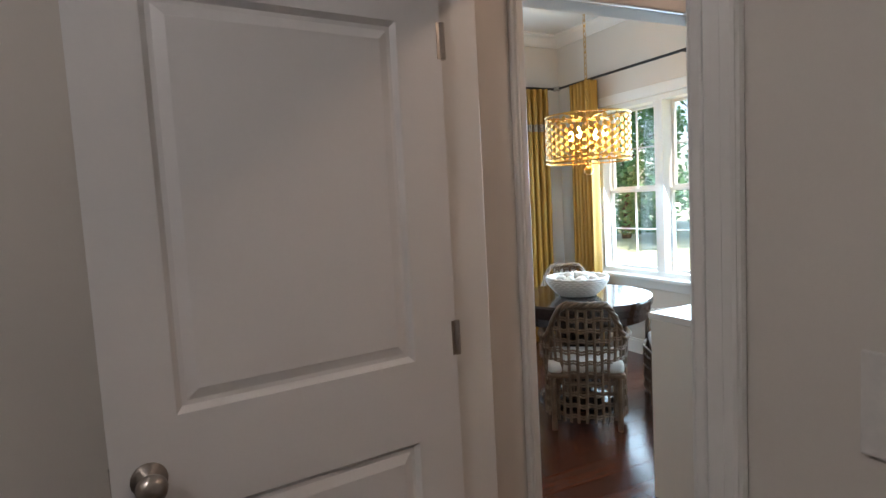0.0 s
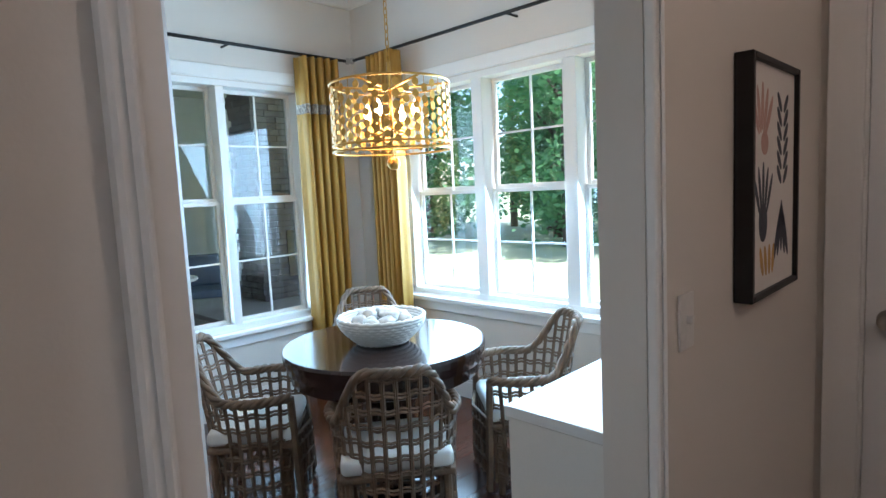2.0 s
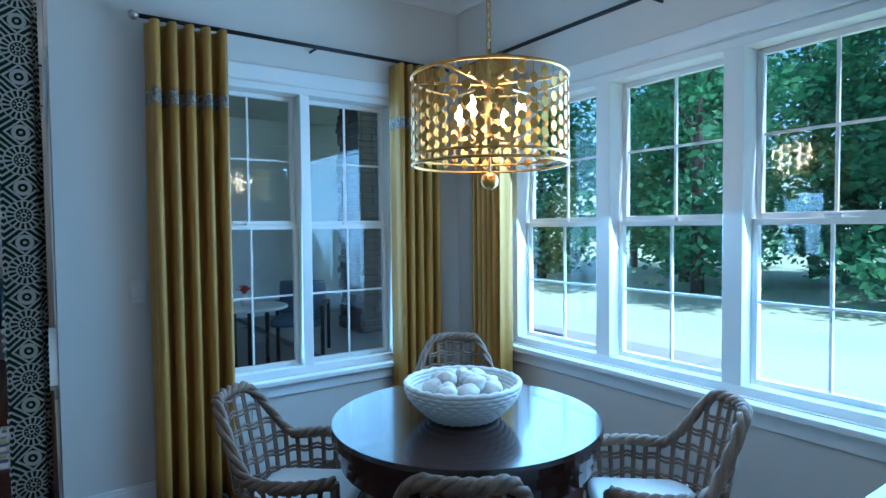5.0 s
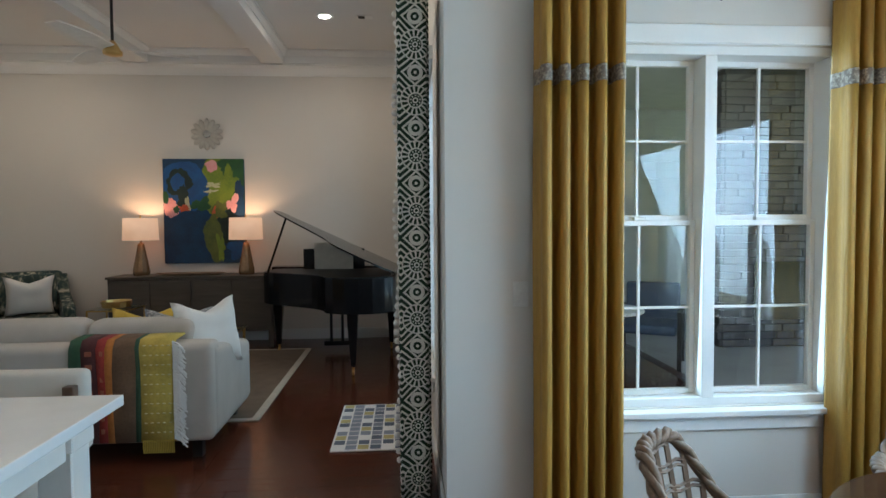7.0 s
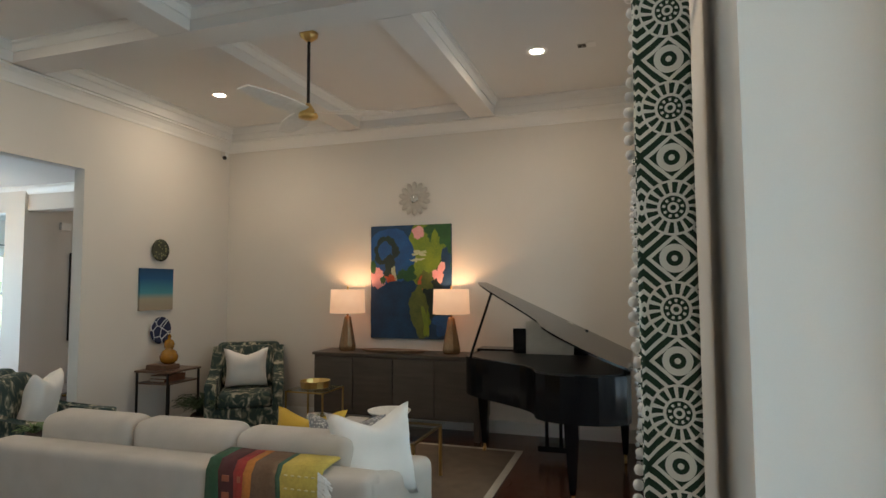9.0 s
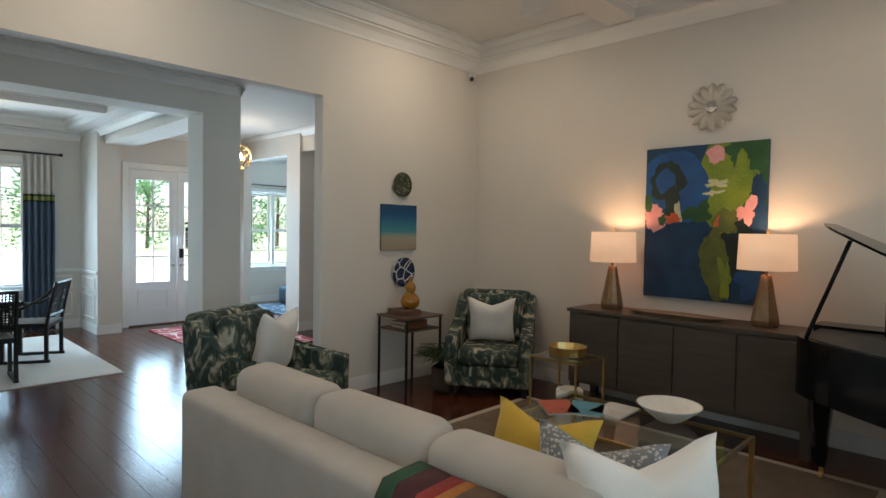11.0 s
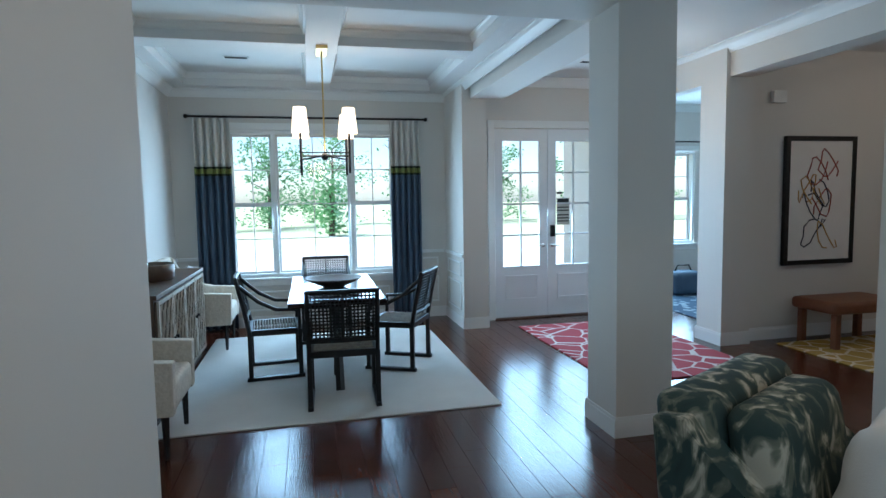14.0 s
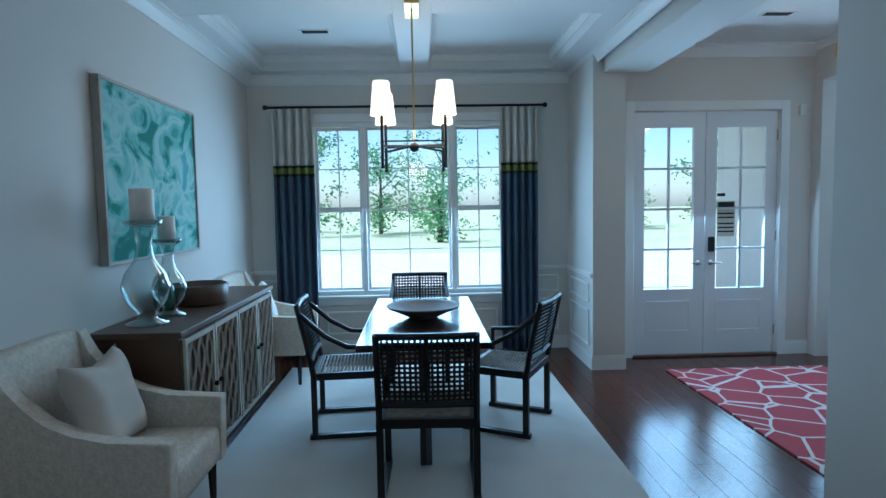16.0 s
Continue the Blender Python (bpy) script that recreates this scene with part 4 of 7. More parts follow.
def rattan_chair(m):
    c = thing("rattan_chair", m, "woven grey-brown rattan barrel armchair with white cushion", "chair", "rattan chairs round the nook table")
    A = radians(128)

    def rim(u):
        k = max(0.0, min(1.0, (1.12 - abs(u)) / 0.75))
        k = k * k * (3 - 2 * k)
        return 0.575 + 0.24 * k

    def spot(u, z):
        t = z / 0.83
        rx = 0.25 + 0.05 * max(0, t - 0.25) + 0.03 * max(0, 0.35 - t)
        ry = 0.235 + 0.075 * max(0, t - 0.2) + 0.03 * max(0, 0.35 - t)
        lean = 0.10 * max(0, z - 0.45) * max(0, math.cos(u))
        return Vector((rx * math.sin(u), -ry * math.cos(u) - lean + 0.02, z))
    us = [-A + 2 * A * i / 24 for i in range(25)]
    bm = bmesh.new()
    for i, u in enumerate(us):
        h = rim(u)
        for d in (-0.012, 0.012):
            tube(bm, [spot(u + d + 0.02 * math.sin(4 * z + i), z) for z in [0.06 + (h - 0.06) * k / 7 for k in range(8)]], 0.0065, 4)
    part("upright_weave", bm, RATTAN, c)
    bm = bmesh.new()
    for k in range(11):
        z = 0.1 + 0.069 * k
        run = [u for u in [-A + 2 * A * i / 48 for i in range(49)] if rim(u) > z + 0.02]
        if len(run) > 3:
            for dz in (-0.008, 0.008):
                tube(bm, [spot(u, z + dz + 0.006 * math.sin(i * math.pi / 2)) * 1.0 + Vector((0, 0, 0)) for i, u in enumerate(run)], 0.0062, 4)
    part("cross_weave", bm, RATTAN, c)
    bm = bmesh.new()
    for ph in range(3):
        pts = []
        for i in range(73):
            u = -A + 2 * A * i / 72
            p = spot(u, rim(u))
            a = i * 0.9 + ph * 2.094
            pts.append(p + Vector((0.013 * math.cos(a) * math.sin(u), -0.013 * math.cos(a) * math.cos(u), 0.013 * math.sin(a))))
        tube(bm, pts, 0.0135, 5)
    part("braided_rim", bm, RATTAN, c, "braided rattan rim", True)
    bm = bmesh.new()
    l, r = spot(-A, 0.575), spot(A, 0.575)
    for e in (l, r):
        tube(bm, [e, e * 1.0 + Vector((0, 0.01, -0.3)), Vector((e.x * 1.02, e.y + 0.02, 0.03))], 0.018, 6)
    for z in (0.38, 0.33, 0.25, 0.17, 0.1):
        tube(bm, [(l.x, l.y + 0.01, z), (0, l.y + 0.055, z), (r.x, r.y + 0.01, z)], 0.009, 5)
    for k in range(1, 9):
        x = l.x + (r.x - l.x) * k / 9
        y = l.y + 0.01 + 0.045 * (1 - abs(2 * k / 9 - 1))
        tube(bm, [(x, y, 0.08), (x, y, 0.38)], 0.008, 4)
    part("front_panel", bm, RATTAN, c)
    for sx, y in ((-1, -0.2), (1, -0.2), (-1, 0.16), (1, 0.16)):
        part("leg", bar((sx * 0.2, y * 0.9, 0.0), (sx * 0.2, y * 0.9, 0.37), 0.017, 8), RATTAN, c)
    part("seat_frame", soft_box(-0.235, 0.235, -0.2, 0.19, 0.335, 0.365, 0.02), RATTAN, c)
    part("cushion", soft_box(-0.23, 0.23, -0.2, 0.195, 0.366, 0.44, 0.035), WHITEC, c, "white seat cushion", True)
    return c


first = rattan_chair(pose(3.05, 4.54, 0, 0, 0, -130))
for x, y, r in ((3.28, 3.79, -38), (4.05, 3.7, 50), (4.04, 4.9, 145)):
    copy_thing(first, pose(x, y, 0, 0, 0, r))

# chandelier
ch = thing("chandelier", pose(TX + 0.1, TY - 0.03, 0), "gold drum chandelier of metal discs, lit", "chandelier")
zc0, zc1, rc = 1.69, 2.01, 0.29
bm = bmesh.new()
for z in (zc0, zc0 + 0.03, zc1):
    tube(bm, [(rc * math.cos(a), rc * math.sin(a), z) for a in [2 * math.pi * i / 64 for i in range(64)]], 0.006, 6, True)
part("drum_ring", bm, GOLD, ch, smooth=True)
bm = bmesh.new()
for i in range(40):
    a = 2 * math.pi * i / 40
    rot = Matrix.Rotation(a, 4, "Z")
    tube(bm, [rot @ Vector((rc, 0, zc0)), rot @ Vector((rc, 0, zc1))], 0.0018, 4)
    for k in range(6):
        z = zc0 + 0.034 + 0.05 * k + (0.025 if i % 2 else 0)
        if z > zc1 - 0.012:
            continue
        m = rot @ Matrix.Translation((rc + 0.002, 0, z)) @ Matrix.Rotation(math.pi / 2, 4, "Y") @ Matrix.Diagonal((1.12, 1, 1, 1))
        bmesh.ops.create_cone(bm, cap_ends=True, segments=10, radius1=0.0165, radius2=0.0165, depth=0.002, matrix=m)
part("disc_screen", bm, GOLD, ch, "strands of flat gold discs")
bm = bmesh.new()
for i in range(6):
    a = 2 * math.pi * i / 6 + 0.3
    tube(bm, [(0, 0, zc1 - 0.02), (rc * math.cos(a), rc * math.sin(a), zc1)], 0.006, 6)
for i in range(4):
    a = 2 * math.pi * i / 4 + 0.4
    tube(bm, [(0, 0, 1.80), (0.07 * math.cos(a), 0.07 * math.sin(a), 1.775), (0.13 * math.cos(a), 0.13 * math.sin(a), 1.79), (0.13 * math.cos(a), 0.13 * math.sin(a), 1.85)], 0.007, 6)
tube(bm, [(0, 0, 1.74), (0, 0, 2.12)], 0.01, 8)
part("arm_frame", bm, GOLD, ch, smooth=True)
for i in range(4):
    a = 2 * math.pi * i / 4 + 0.4
    b = turned([(0.009, 0), (0.018, 0.02), (0.016, 0.045), (0.004, 0.075), (0.0001, 0.08)], 12)
    o = part("bulb", b, GLOW, ch, "glowing candle bulb", True)
    o.location = (0.13 * math.cos(a), 0.13 * math.sin(a), 1.85)
bm = bmesh.new()
bmesh.ops.create_uvsphere(bm, u_segments=20, v_segments=12, radius=0.033, matrix=Matrix.Translation((0, 0, 1.63)))
tube(bm, [(0, 0, 1.65), (0, 0, 1.75)], 0.005, 6)
part("ball_finial", bm, GOLD, ch, "gold ball hanging below", True)
bm = bmesh.new()
z, i = 2.12, 0
while z < H - 0.04:
    rot = Matrix.Translation((0, 0, z + 0.018)) @ Matrix.Rotation(i * math.pi / 2, 4, "Z")
    tube(bm, [rot @ Vector((0.01 * math.cos(a), 0, 0.024 * math.sin(a))) for a in [2 * math.pi * k / 8 for k in range(8)]], 0.003, 4, True)
    z, i = z + 0.036, i + 1
part("chain", bm, GOLD, ch)
part("ceiling_rose", turned([(0.065, H), (0.06, H - 0.02), (0.02, H - 0.035), (0.0001, H - 0.035)]), GOLD, ch, smooth=True)

# nook curtains
LY = [("upper_cloth", 2.16, 2.50, CURTY, 0.0), ("embroidered_band", 2.09, 2.16, BANDG, 0.003), ("lower_cloth", 0.01, 2.09, CURTY, 0.0)]
lab = "floor-length gold pleated curtain with grey embroidered band"
curtain(pose(2.89, 5.63, 0), 0.40, LY, lab, 5, 0.062, "gold nook curtains")
curtain(pose(4.27, 5.63, 0), 0.32, LY, lab, 5, 0.062, "gold nook curtains")
curtain(pose(4.57, 5.22, 0, 0, 0, 90), 0.3, LY, lab, 5, 0.062, "gold nook curtains")
curtain(pose(4.57, 2.85, 0, 0, 0, 90), 0.38, LY, lab, 5, 0.062, "gold nook curtains")
curtain_rod((2.66, 5.63, 2.515), (4.53, 5.63, 2.515), 0.012, (0, 0.12, 0))
curtain_rod((4.57, 5.58, 2.515), (4.57, 2.62, 2.515), 0.012, (0.12, 0, 0))


def wall_plate(m, label, kind="switch"):
    p = thing("light_switch" if kind == "switch" else "power_outlet", m, label, "light switch" if kind == "switch" else "outlet")
    part("plate", boxed(-0.036, 0.036, -0.007, 0, -0.059, 0.059, bevel=0.003), PLASTIC, p)
    if kind == "switch":
        part("toggle", boxed(-0.006, 0.006, -0.02, -0.0072, -0.004, 0.014, bevel=0.002), PLASTIC, p)
    else:
        part("socket", boxes([(-0.017, 0.017, -0.0095, -0.0072, 0.008, 0.04), (-0.017, 0.017, -0.0095, -0.0072, -0.04, -0.008)], 0.003), PLASTIC, p)


wall_plate(pose(2.64, 5.749, 1.14), "white wall switch beside the gold curtain")
wall_plate(pose(3.24, 5.749, 0.36), "white wall outlet under the window", "outlet")
wall_plate(pose(2.93, 2.404, 1.19), "white wall switch in the hall")
wall_plate(pose(1.566, 1.225, 1.235, 0, 0, -90), "white wall switch beside the door casing")

cab = thing("buffet_cabinet", pose(0, 0, 0), "white buffet cabinet with quartz waterfall top", "cabinet")
part("body", boxes([(2.95, 3.85, 2.53, 2.84, 0.0, 0.87)]), CABW, cab)
part("end_panel", boxed(2.915, 2.948, 2.53, 2.87, 0, 0.871, bevel=0.003), CABW, cab)
part("worktop", boxed(2.91, 3.87, 2.528, 2.88, 0.873, 0.903, bevel=0.003), QUARTZ, cab, "white quartz top")
for x in (2.97, 3.42):
    dr = part("cabinet_door", boxed(x, x + 0.42, 2.84, 2.86, 0.05, 0.84, bevel=0.003), CABW, cab)
    part("handle", bar((x + 0.2, 2.875, 0.6), (x + 0.2, 2.875, 0.72), 0.006), NICKEL, dr)


def wall_art(name, m, w, h, d, rim, rimmat, canvas, label):
    """A canvas in the x-z plane facing -y; m is the middle of its back on the wall."""
    a = thing(name, m, label, "painting")
    part("canvas", boxed(-w / 2 + rim, w / 2 - rim, -d + 0.012, -d + 0.016, -h / 2 + rim, h / 2 - rim), canvas, a)
    if rim:
        part("frame", boxes([(-w / 2, -w / 2 + rim, -d, -0.001, -h / 2, h / 2), (w / 2 - rim, w / 2, -d, -0.001, -h / 2, h / 2), (-w / 2 + rim, w / 2 - rim, -d, -0.001, h / 2 - rim, h / 2), (-w / 2 + rim, w / 2 - rim, -d, -0.001, -h / 2, -h / 2 + rim)], 0.002), rimmat, a)
    else:
        part("stretcher", boxed(-w / 2, w / 2, -d + 0.011, -0.001, -h / 2, h / 2), canvas, a)
    return a


def blob(parent, name, pts, y, material, t=0.0016):
    """A flat painted shape: its outline in x-z, raised a little on the canvas."""
    bm = bmesh.new()
    f = [bm.verts.new((x, y, z)) for x, z in pts]
    b = [bm.verts.new((x, y + t, z)) for x, z in pts]
    bm.faces.new(f)
    bm.faces.new(b[::-1])
    for i in range(len(f)):
        bm.faces.new((f[i], b[i], b[(i + 1) % len(f)], f[(i + 1) % len(f)]))
    return part(name, bm, material, parent)


def ell(cx, cz, rx, rz, tilt=0.0, n=18, wob=0.0, seed=0):
    out = []
    for i in range(n):
        a = 2 * math.pi * i / n
        k = 1 + wob * (noise.noise((math.cos(a) * 1.6 + seed, math.sin(a) * 1.6, seed * 0.7)) + 0.4 * noise.noise((math.cos(a) * 5 + seed, math.sin(a) * 5, seed * 1.7)))
        x, z = rx * k * math.cos(a), rz * k * math.sin(a)
        c, s = math.cos(radians(tilt)), math.sin(radians(tilt))
        out.append((cx + c * x - s * z, cz + s * x + c * z))
    return out


def paint(name, c, c2=None, rough=0.6):
    return mat(name, c, rough, 0, c2 or tuple(x * 0.6 for x in c), 6, 60, bump=0.4)


IVORYC = paint("ivory_canvas", (0.74, 0.7, 0.66), (0.7, 0.66, 0.62))
art = wall_art("botanical_print", pose(3.44, 2.404, 1.475), 0.42, 0.6, 0.045, 0.016, BLACKM, IVORYC, "black framed print of cut-out leaves and corals")
INK, ROSE, OCHRE = paint("ink_blue", (0.04, 0.045, 0.07)), paint("dusty_rose", (0.6, 0.36, 0.3)), paint("ochre", (0.62, 0.35, 0.1))
for k in range(5):
    blob(art, "rose_frond", ell(-0.1 + 0.028 * (k - 2), 0.16 + 0.01 * (2 - abs(k - 2)), 0.011, 0.06, -(k - 2) * 16), -0.0335, ROSE)
blob(art, "rose_frond", ell(-0.08, 0.09, 0.03, 0.03), -0.0336, ROSE)
for k in range(6):
    for s in (-1, 1):
        blob(art, "leaf_sprig", ell(0.08 + s * 0.03, 0.01 + 0.038 * k, 0.011, 0.032, -s * 40), -0.0336, INK)
for k in range(5):
    blob(art, "coral_branch", ell(-0.09 + 0.026 * (k - 2), -0.04 + 0.012 * (2 - abs(k - 2)), 0.009, 0.06, -(k - 2) * 14), -0.0336, INK)
blob(art, "coral_branch", ell(-0.09, -0.11, 0.035, 0.05), -0.0337, INK)
for k in range(5):
    blob(art, "blue_frond", ell(0.075 + 0.02 * (k - 2), -0.13 - 0.012 * abs(k - 2), 0.012, 0.07, (k - 2) * 12), -0.0336, INK)
for k in range(4):
    blob(art, "ochre_petal", ell(-0.1 + 0.033 * k, -0.21, 0.011, 0.04, 20 - 10 * k), -0.0336, OCHRE)

# island
isl = thing("kitchen_island", pose(0, 0, 0), "white kitchen island with quartz top", "kitchen island")
part("worktop", boxed(-0.9, 1.18, 3.6, 5.03, 0.885, 0.92, bevel=0.004), QUARTZ, isl)
part("body", boxed(-0.8, 0.85, 3.7, 4.7, 0.0, 0.884), CABW, isl)
for x, y in ((1.06, 4.9), (1.06, 3.72)):
    part("corner_leg", boxes([(x - 0.05, x + 0.05, y - 0.05, y + 0.05, 0, 0.8), (x - 0.06, x + 0.06, y - 0.06, y + 0.06, 0.8, 0.884), (x - 0.06, x + 0.06, y - 0.06, y + 0.06, 0, 0.1)], 0.004), CABW, isl)
part("apron", boxes([(0.86, 1.05, 4.84, 4.88, 0.78, 0.884), (1.06, 1.1, 3.78, 4.84, 0.78, 0.884)]), CABW, isl)
st = thing("bar_stool", pose(0.66, 5.12, 0, 0, 0, 180), "cream upholstered counter stool with a wooden frame", "stool")
part("backrest", soft_box(-0.24, 0.24, -0.27, -0.2, 0.62, 0.93, 0.05), LINEN, st, smooth=True)
part("seat", soft_box(-0.23, 0.23, -0.22, 0.2, 0.56, 0.64, 0.03), LINEN, st, smooth=True)
for sx in (-0.2, 0.2):
    for y in (-0.2, 0.17):
        part("leg", boxed(sx - 0.018, sx + 0.018, y - 0.018, y + 0.018, 0, 0.57), SIDEWOOD, st)
    part("arm_post", boxed(sx - 0.02 + 0.04 * (sx > 0), sx + 0.02 + 0.04 * (sx > 0), -0.2, -0.16, 0.6, 0.88, bevel=0.006), SIDEWOOD, st)
nb = thing("napkin_holder", pose(0.5, 4.6, 0.92), "wooden holder with green printed napkins", "napkin holder")
part("tray", boxes([(-0.09, 0.09, -0.09, 0.09, 0, 0.01), (-0.09, 0.09, -0.09, -0.08, 0.01, 0.06), (-0.09, 0.09, 0.08, 0.09, 0.01, 0.06), (-0.09, -0.08, -0.08, 0.08, 0.01, 0.06), (0.08, 0.09, -0.08, 0.08, 0.01, 0.06)]), SIDEWOOD, nb)
part("napkin_stack", boxes([(-0.075, 0.075, -0.06 + 0.03 * k, -0.045 + 0.03 * k, 0.012, 0.13 + 0.006 * (k % 2)) for k in range(4)], 0.003), ramp_mat("leaf_print_paper", tex_voronoi(40), [(0, (0.08, 0.2, 0.08)), (0.35, (0.7, 0.7, 0.64))]), nb)

# ---- the living room ----
def rug(name, x0, x1, y0, y1, material, label, edge=None, t=0.012):
    r = thing(name, pose(0, 0, 0), label, "rug")
    e = 0.06 if edge else 0.0
    part("rug_field", boxed(x0 + e, x1 - e, y0 + e, y1 - e, 0.001, t, bevel=0.003), material, r)
    if edge:
        part("binding", boxes([(x0, x1, y0, y0 + e, 0.001, t - 0.002), (x0, x1, y1 - e, y1, 0.001, t - 0.002), (x0, x0 + e, y0 + e, y1 - e, 0.001, t - 0.002), (x1 - e, x1, y0 + e, y1 - e, 0.001, t - 0.002)]), edge, r)
    return r


rug("area_rug", -1.75, 1.0, 7.45, 10.0, JUTE, "tan woven area rug with pale binding", RUGEDGE)
mat_rug = rug("woven_mat", 1.61, 2.12, 6.8, 7.75, WHITEC, "small woven mat with grey and yellow checks")
PATCH = [paint("mat_grey", (0.25, 0.27, 0.33)), paint("mat_yellow", (0.55, 0.45, 0.16)), paint("mat_slate", (0.1, 0.12, 0.17))]
rng = random.Random(8)
for k, mt in enumerate(PATCH):
    for i in range(6):
        for j in range(11):
            if (i * 5 + j * 3 + (i * j) % 4) % 4 == k + 1:
                part("woven_check", boxed(1.625 + i * 0.081, 1.625 + i * 0.081 + 0.07, 6.815 + j * 0.085, 6.815 + j * 0.085 + 0.07, 0.0121, 0.0135), mt, mat_rug)

sofa = thing("sofa", pose(-0.32, 6.72, 0, 0, 0, 1.0), "oatmeal linen three-seat sofa with loose back cushions", "sofa")
bm = soft_box(-1.16, 1.22, 0.0, 0.2, 0.12, 0.74, 0.05)
part("back", bm, SOFAC, sofa, smooth=True)
part("seat_base", soft_box(-1.14, 1.2, 0.18, 0.9, 0.12, 0.32, 0.03), SOFAC, sofa, smooth=True)
for s in (-1, 1):
    a0, a1 = (1.06, 1.23) if s > 0 else (-1.17, -1.0)
    bm = soft_box(a0, a1, 0.05, 0.95, 0.12, 0.6, 0.07)
    for v in bm.verts:
        if v.co.z > 0.4:
            v.co.z += 0.16 * max(0, 1 - max(0, v.co.y - 0.05) / 0.45) ** 2
    part("arm", bm, SOFAC, sofa, smooth=True)
    for y in (0.1, 0.88):
        part("leg", boxed(s * 1.1 - 0.03, s * 1.1 + 0.03, y - 0.03, y + 0.03, 0, 0.125), EBONY, sofa)
for k in range(3):
    x0 = -0.99 + k * 0.68
    part("seat_cushion", soft_box(x0, x0 + 0.67, 0.2, 0.93, 0.32, 0.48, 0.06), SOFAC, sofa, smooth=True)
    bm = soft_box(x0, x0 + 0.675, 0.19, 0.42, 0.47, 0.865, 0.09, 5)
    for v in bm.verts:
        v.co.z += 0.015 * noise.noise(v.co * 5)
    part("back_cushion", bm, SOFAC, sofa, smooth=True)


def cushion(m, w, h, d, material, label, chop=0.0, piping=None):
    o = part("throw_pillow", pillow_mesh(w, h, d, chop=chop), material, smooth=True)
    o.matrix_world = m
    tagged(o, label, "pillow")
    return o


cushion(pose(0.79, 7.12, 0.5, -12, 0, 55), 0.5, 0.48, 0.17, WHITEC, "large white throw pillow on the sofa", 0.07)
cushion(pose(0.5, 7.25, 0.48, -18, 0, 12), 0.46, 0.42, 0.16, GREYPRINT, "grey speckled throw pillow on the sofa", 0.05)
cushion(pose(0.2, 7.33, 0.47, -20, 0, 4), 0.46, 0.43, 0.16, YELLOWC, "mustard yellow throw pillow on the sofa", 0.05)

# throw blanket over the back
th = thing("throw_blanket", pose(-0.32, 6.72, 0, 0, 0, 1.0), "bright striped throw with yellow and white fringe over sofa back", "blanket")
stripe = [("green_stripe", 0.07, (0.04, 0.1, 0.05)), ("brown_stripe", 0.1, (0.09, 0.025, 0.025)), ("red_stripe", 0.05, (0.35, 0.04, 0.03)), ("orange_stripe", 0.04, (0.55, 0.2, 0.04)), ("tan_stripe", 0.13, (0.2, 0.115, 0.065)), ("green_stripe", 0.03, (0.06, 0.12, 0.07)), ("yellow_stripe", 0.2, (0.62, 0.47, 0.1))]


def drape(x0, x1, off=0.012, lo=0.14, bumps=0.0):
    bm = bmesh.new()
    path = [(-0.012, lo), (-0.014, 0.35), (-0.014, 0.6), (-0.012, 0.725), (0.02, 0.762), (0.1, 0.768), (0.18, 0.77)]
    rows = []
    for s in (0, 1):
        rows.append([[bm.verts.new((xx + 0.006 * math.sin(z * 9 + xx * 20), y - (off * 0.5 if s else 0) + 0.005 * math.sin(xx * 25 + z * 4), z + (off if s and y > 0 else 0))) for xx in (x0, (x0 + x1) / 2, x1)] for y, z in path])
    for r in rows:
        for a, b in zip(r, r[1:]):
            for i in range(2):
                bm.faces.new((a[i], a[i + 1], b[i + 1], b[i]))
    f, b = rows
    for i in (0, 2):
        for j in range(len(path) - 1):
            bm.faces.new((f[j][i], f[j + 1][i], b[j + 1][i], b[j][i]))
    for j in (0, len(path) - 1):
        for i in range(2):
            bm.faces.new((f[j][i], f[j][i + 1], b[j][i + 1], b[j][i]))
    return bm


x = 0.38
for nm, w, c in stripe:
    part(nm, drape(x, x + w - 0.001), paint(nm + "_%d" % int(x * 100), c, tuple(v * 0.55 for v in c), 0.95), th, smooth=True)
    if nm == "brown_stripe" or nm == "red_stripe":
        for z in (0.2, 0.28, 0.36, 0.44, 0.52, 0.6, 0.68):
            part("woven_diamond", boxed(x + w * 0.3, x + w * 0.7, -0.0235, -0.02, z, z + 0.03, bevel=0.001), paint("woven_accent", (0.4, 0.12, 0.06)), th)
    if nm == "yellow_stripe":
        tuft = bmesh.new()
        for i in range(5):
            for j in range(10):
                bmesh.ops.create_icosphere(tuft, subdivisions=1, radius=0.008, matrix=Matrix.Translation((x + 0.03 + 0.036 * i, -0.024, 0.2 + 0.06 * j)) @ Matrix.Diagonal((1.5, 0.6, 0.6, 1)))
        part("tuft_rows", tuft, paint("pale_yellow_tuft", (0.72, 0.62, 0.3)), th)
        fr = bmesh.new()
        for i in range(18):
            tube(fr, [(x + 0.01 + i * 0.0105, -0.018, 0.15), (x + 0.01 + i * 0.0105, -0.022, 0.11), (x + 0.012 + i * 0.0105, -0.02, 0.07)], 0.004, 4)
        part("yellow_fringe", fr, paint("mustard_fringe", (0.55, 0.38, 0.05)), th)
    x += w
fr = bmesh.new()
rng = random.Random(5)
for i in range(90):
    z = 0.16 + 0.61 * i / 90
    tube(fr, [(x - 0.004, -0.02, z), (x + 0.03 + 0.015 * rng.random(), -0.03 - 0.01 * rng.random(), z - 0.012), (x + 0.05 + 0.03 * rng.random(), -0.026, z - 0.04 - 0.02 * rng.random())], 0.005, 4)
part("white_fringe", fr, WHITEC, th, "shaggy white fringe")


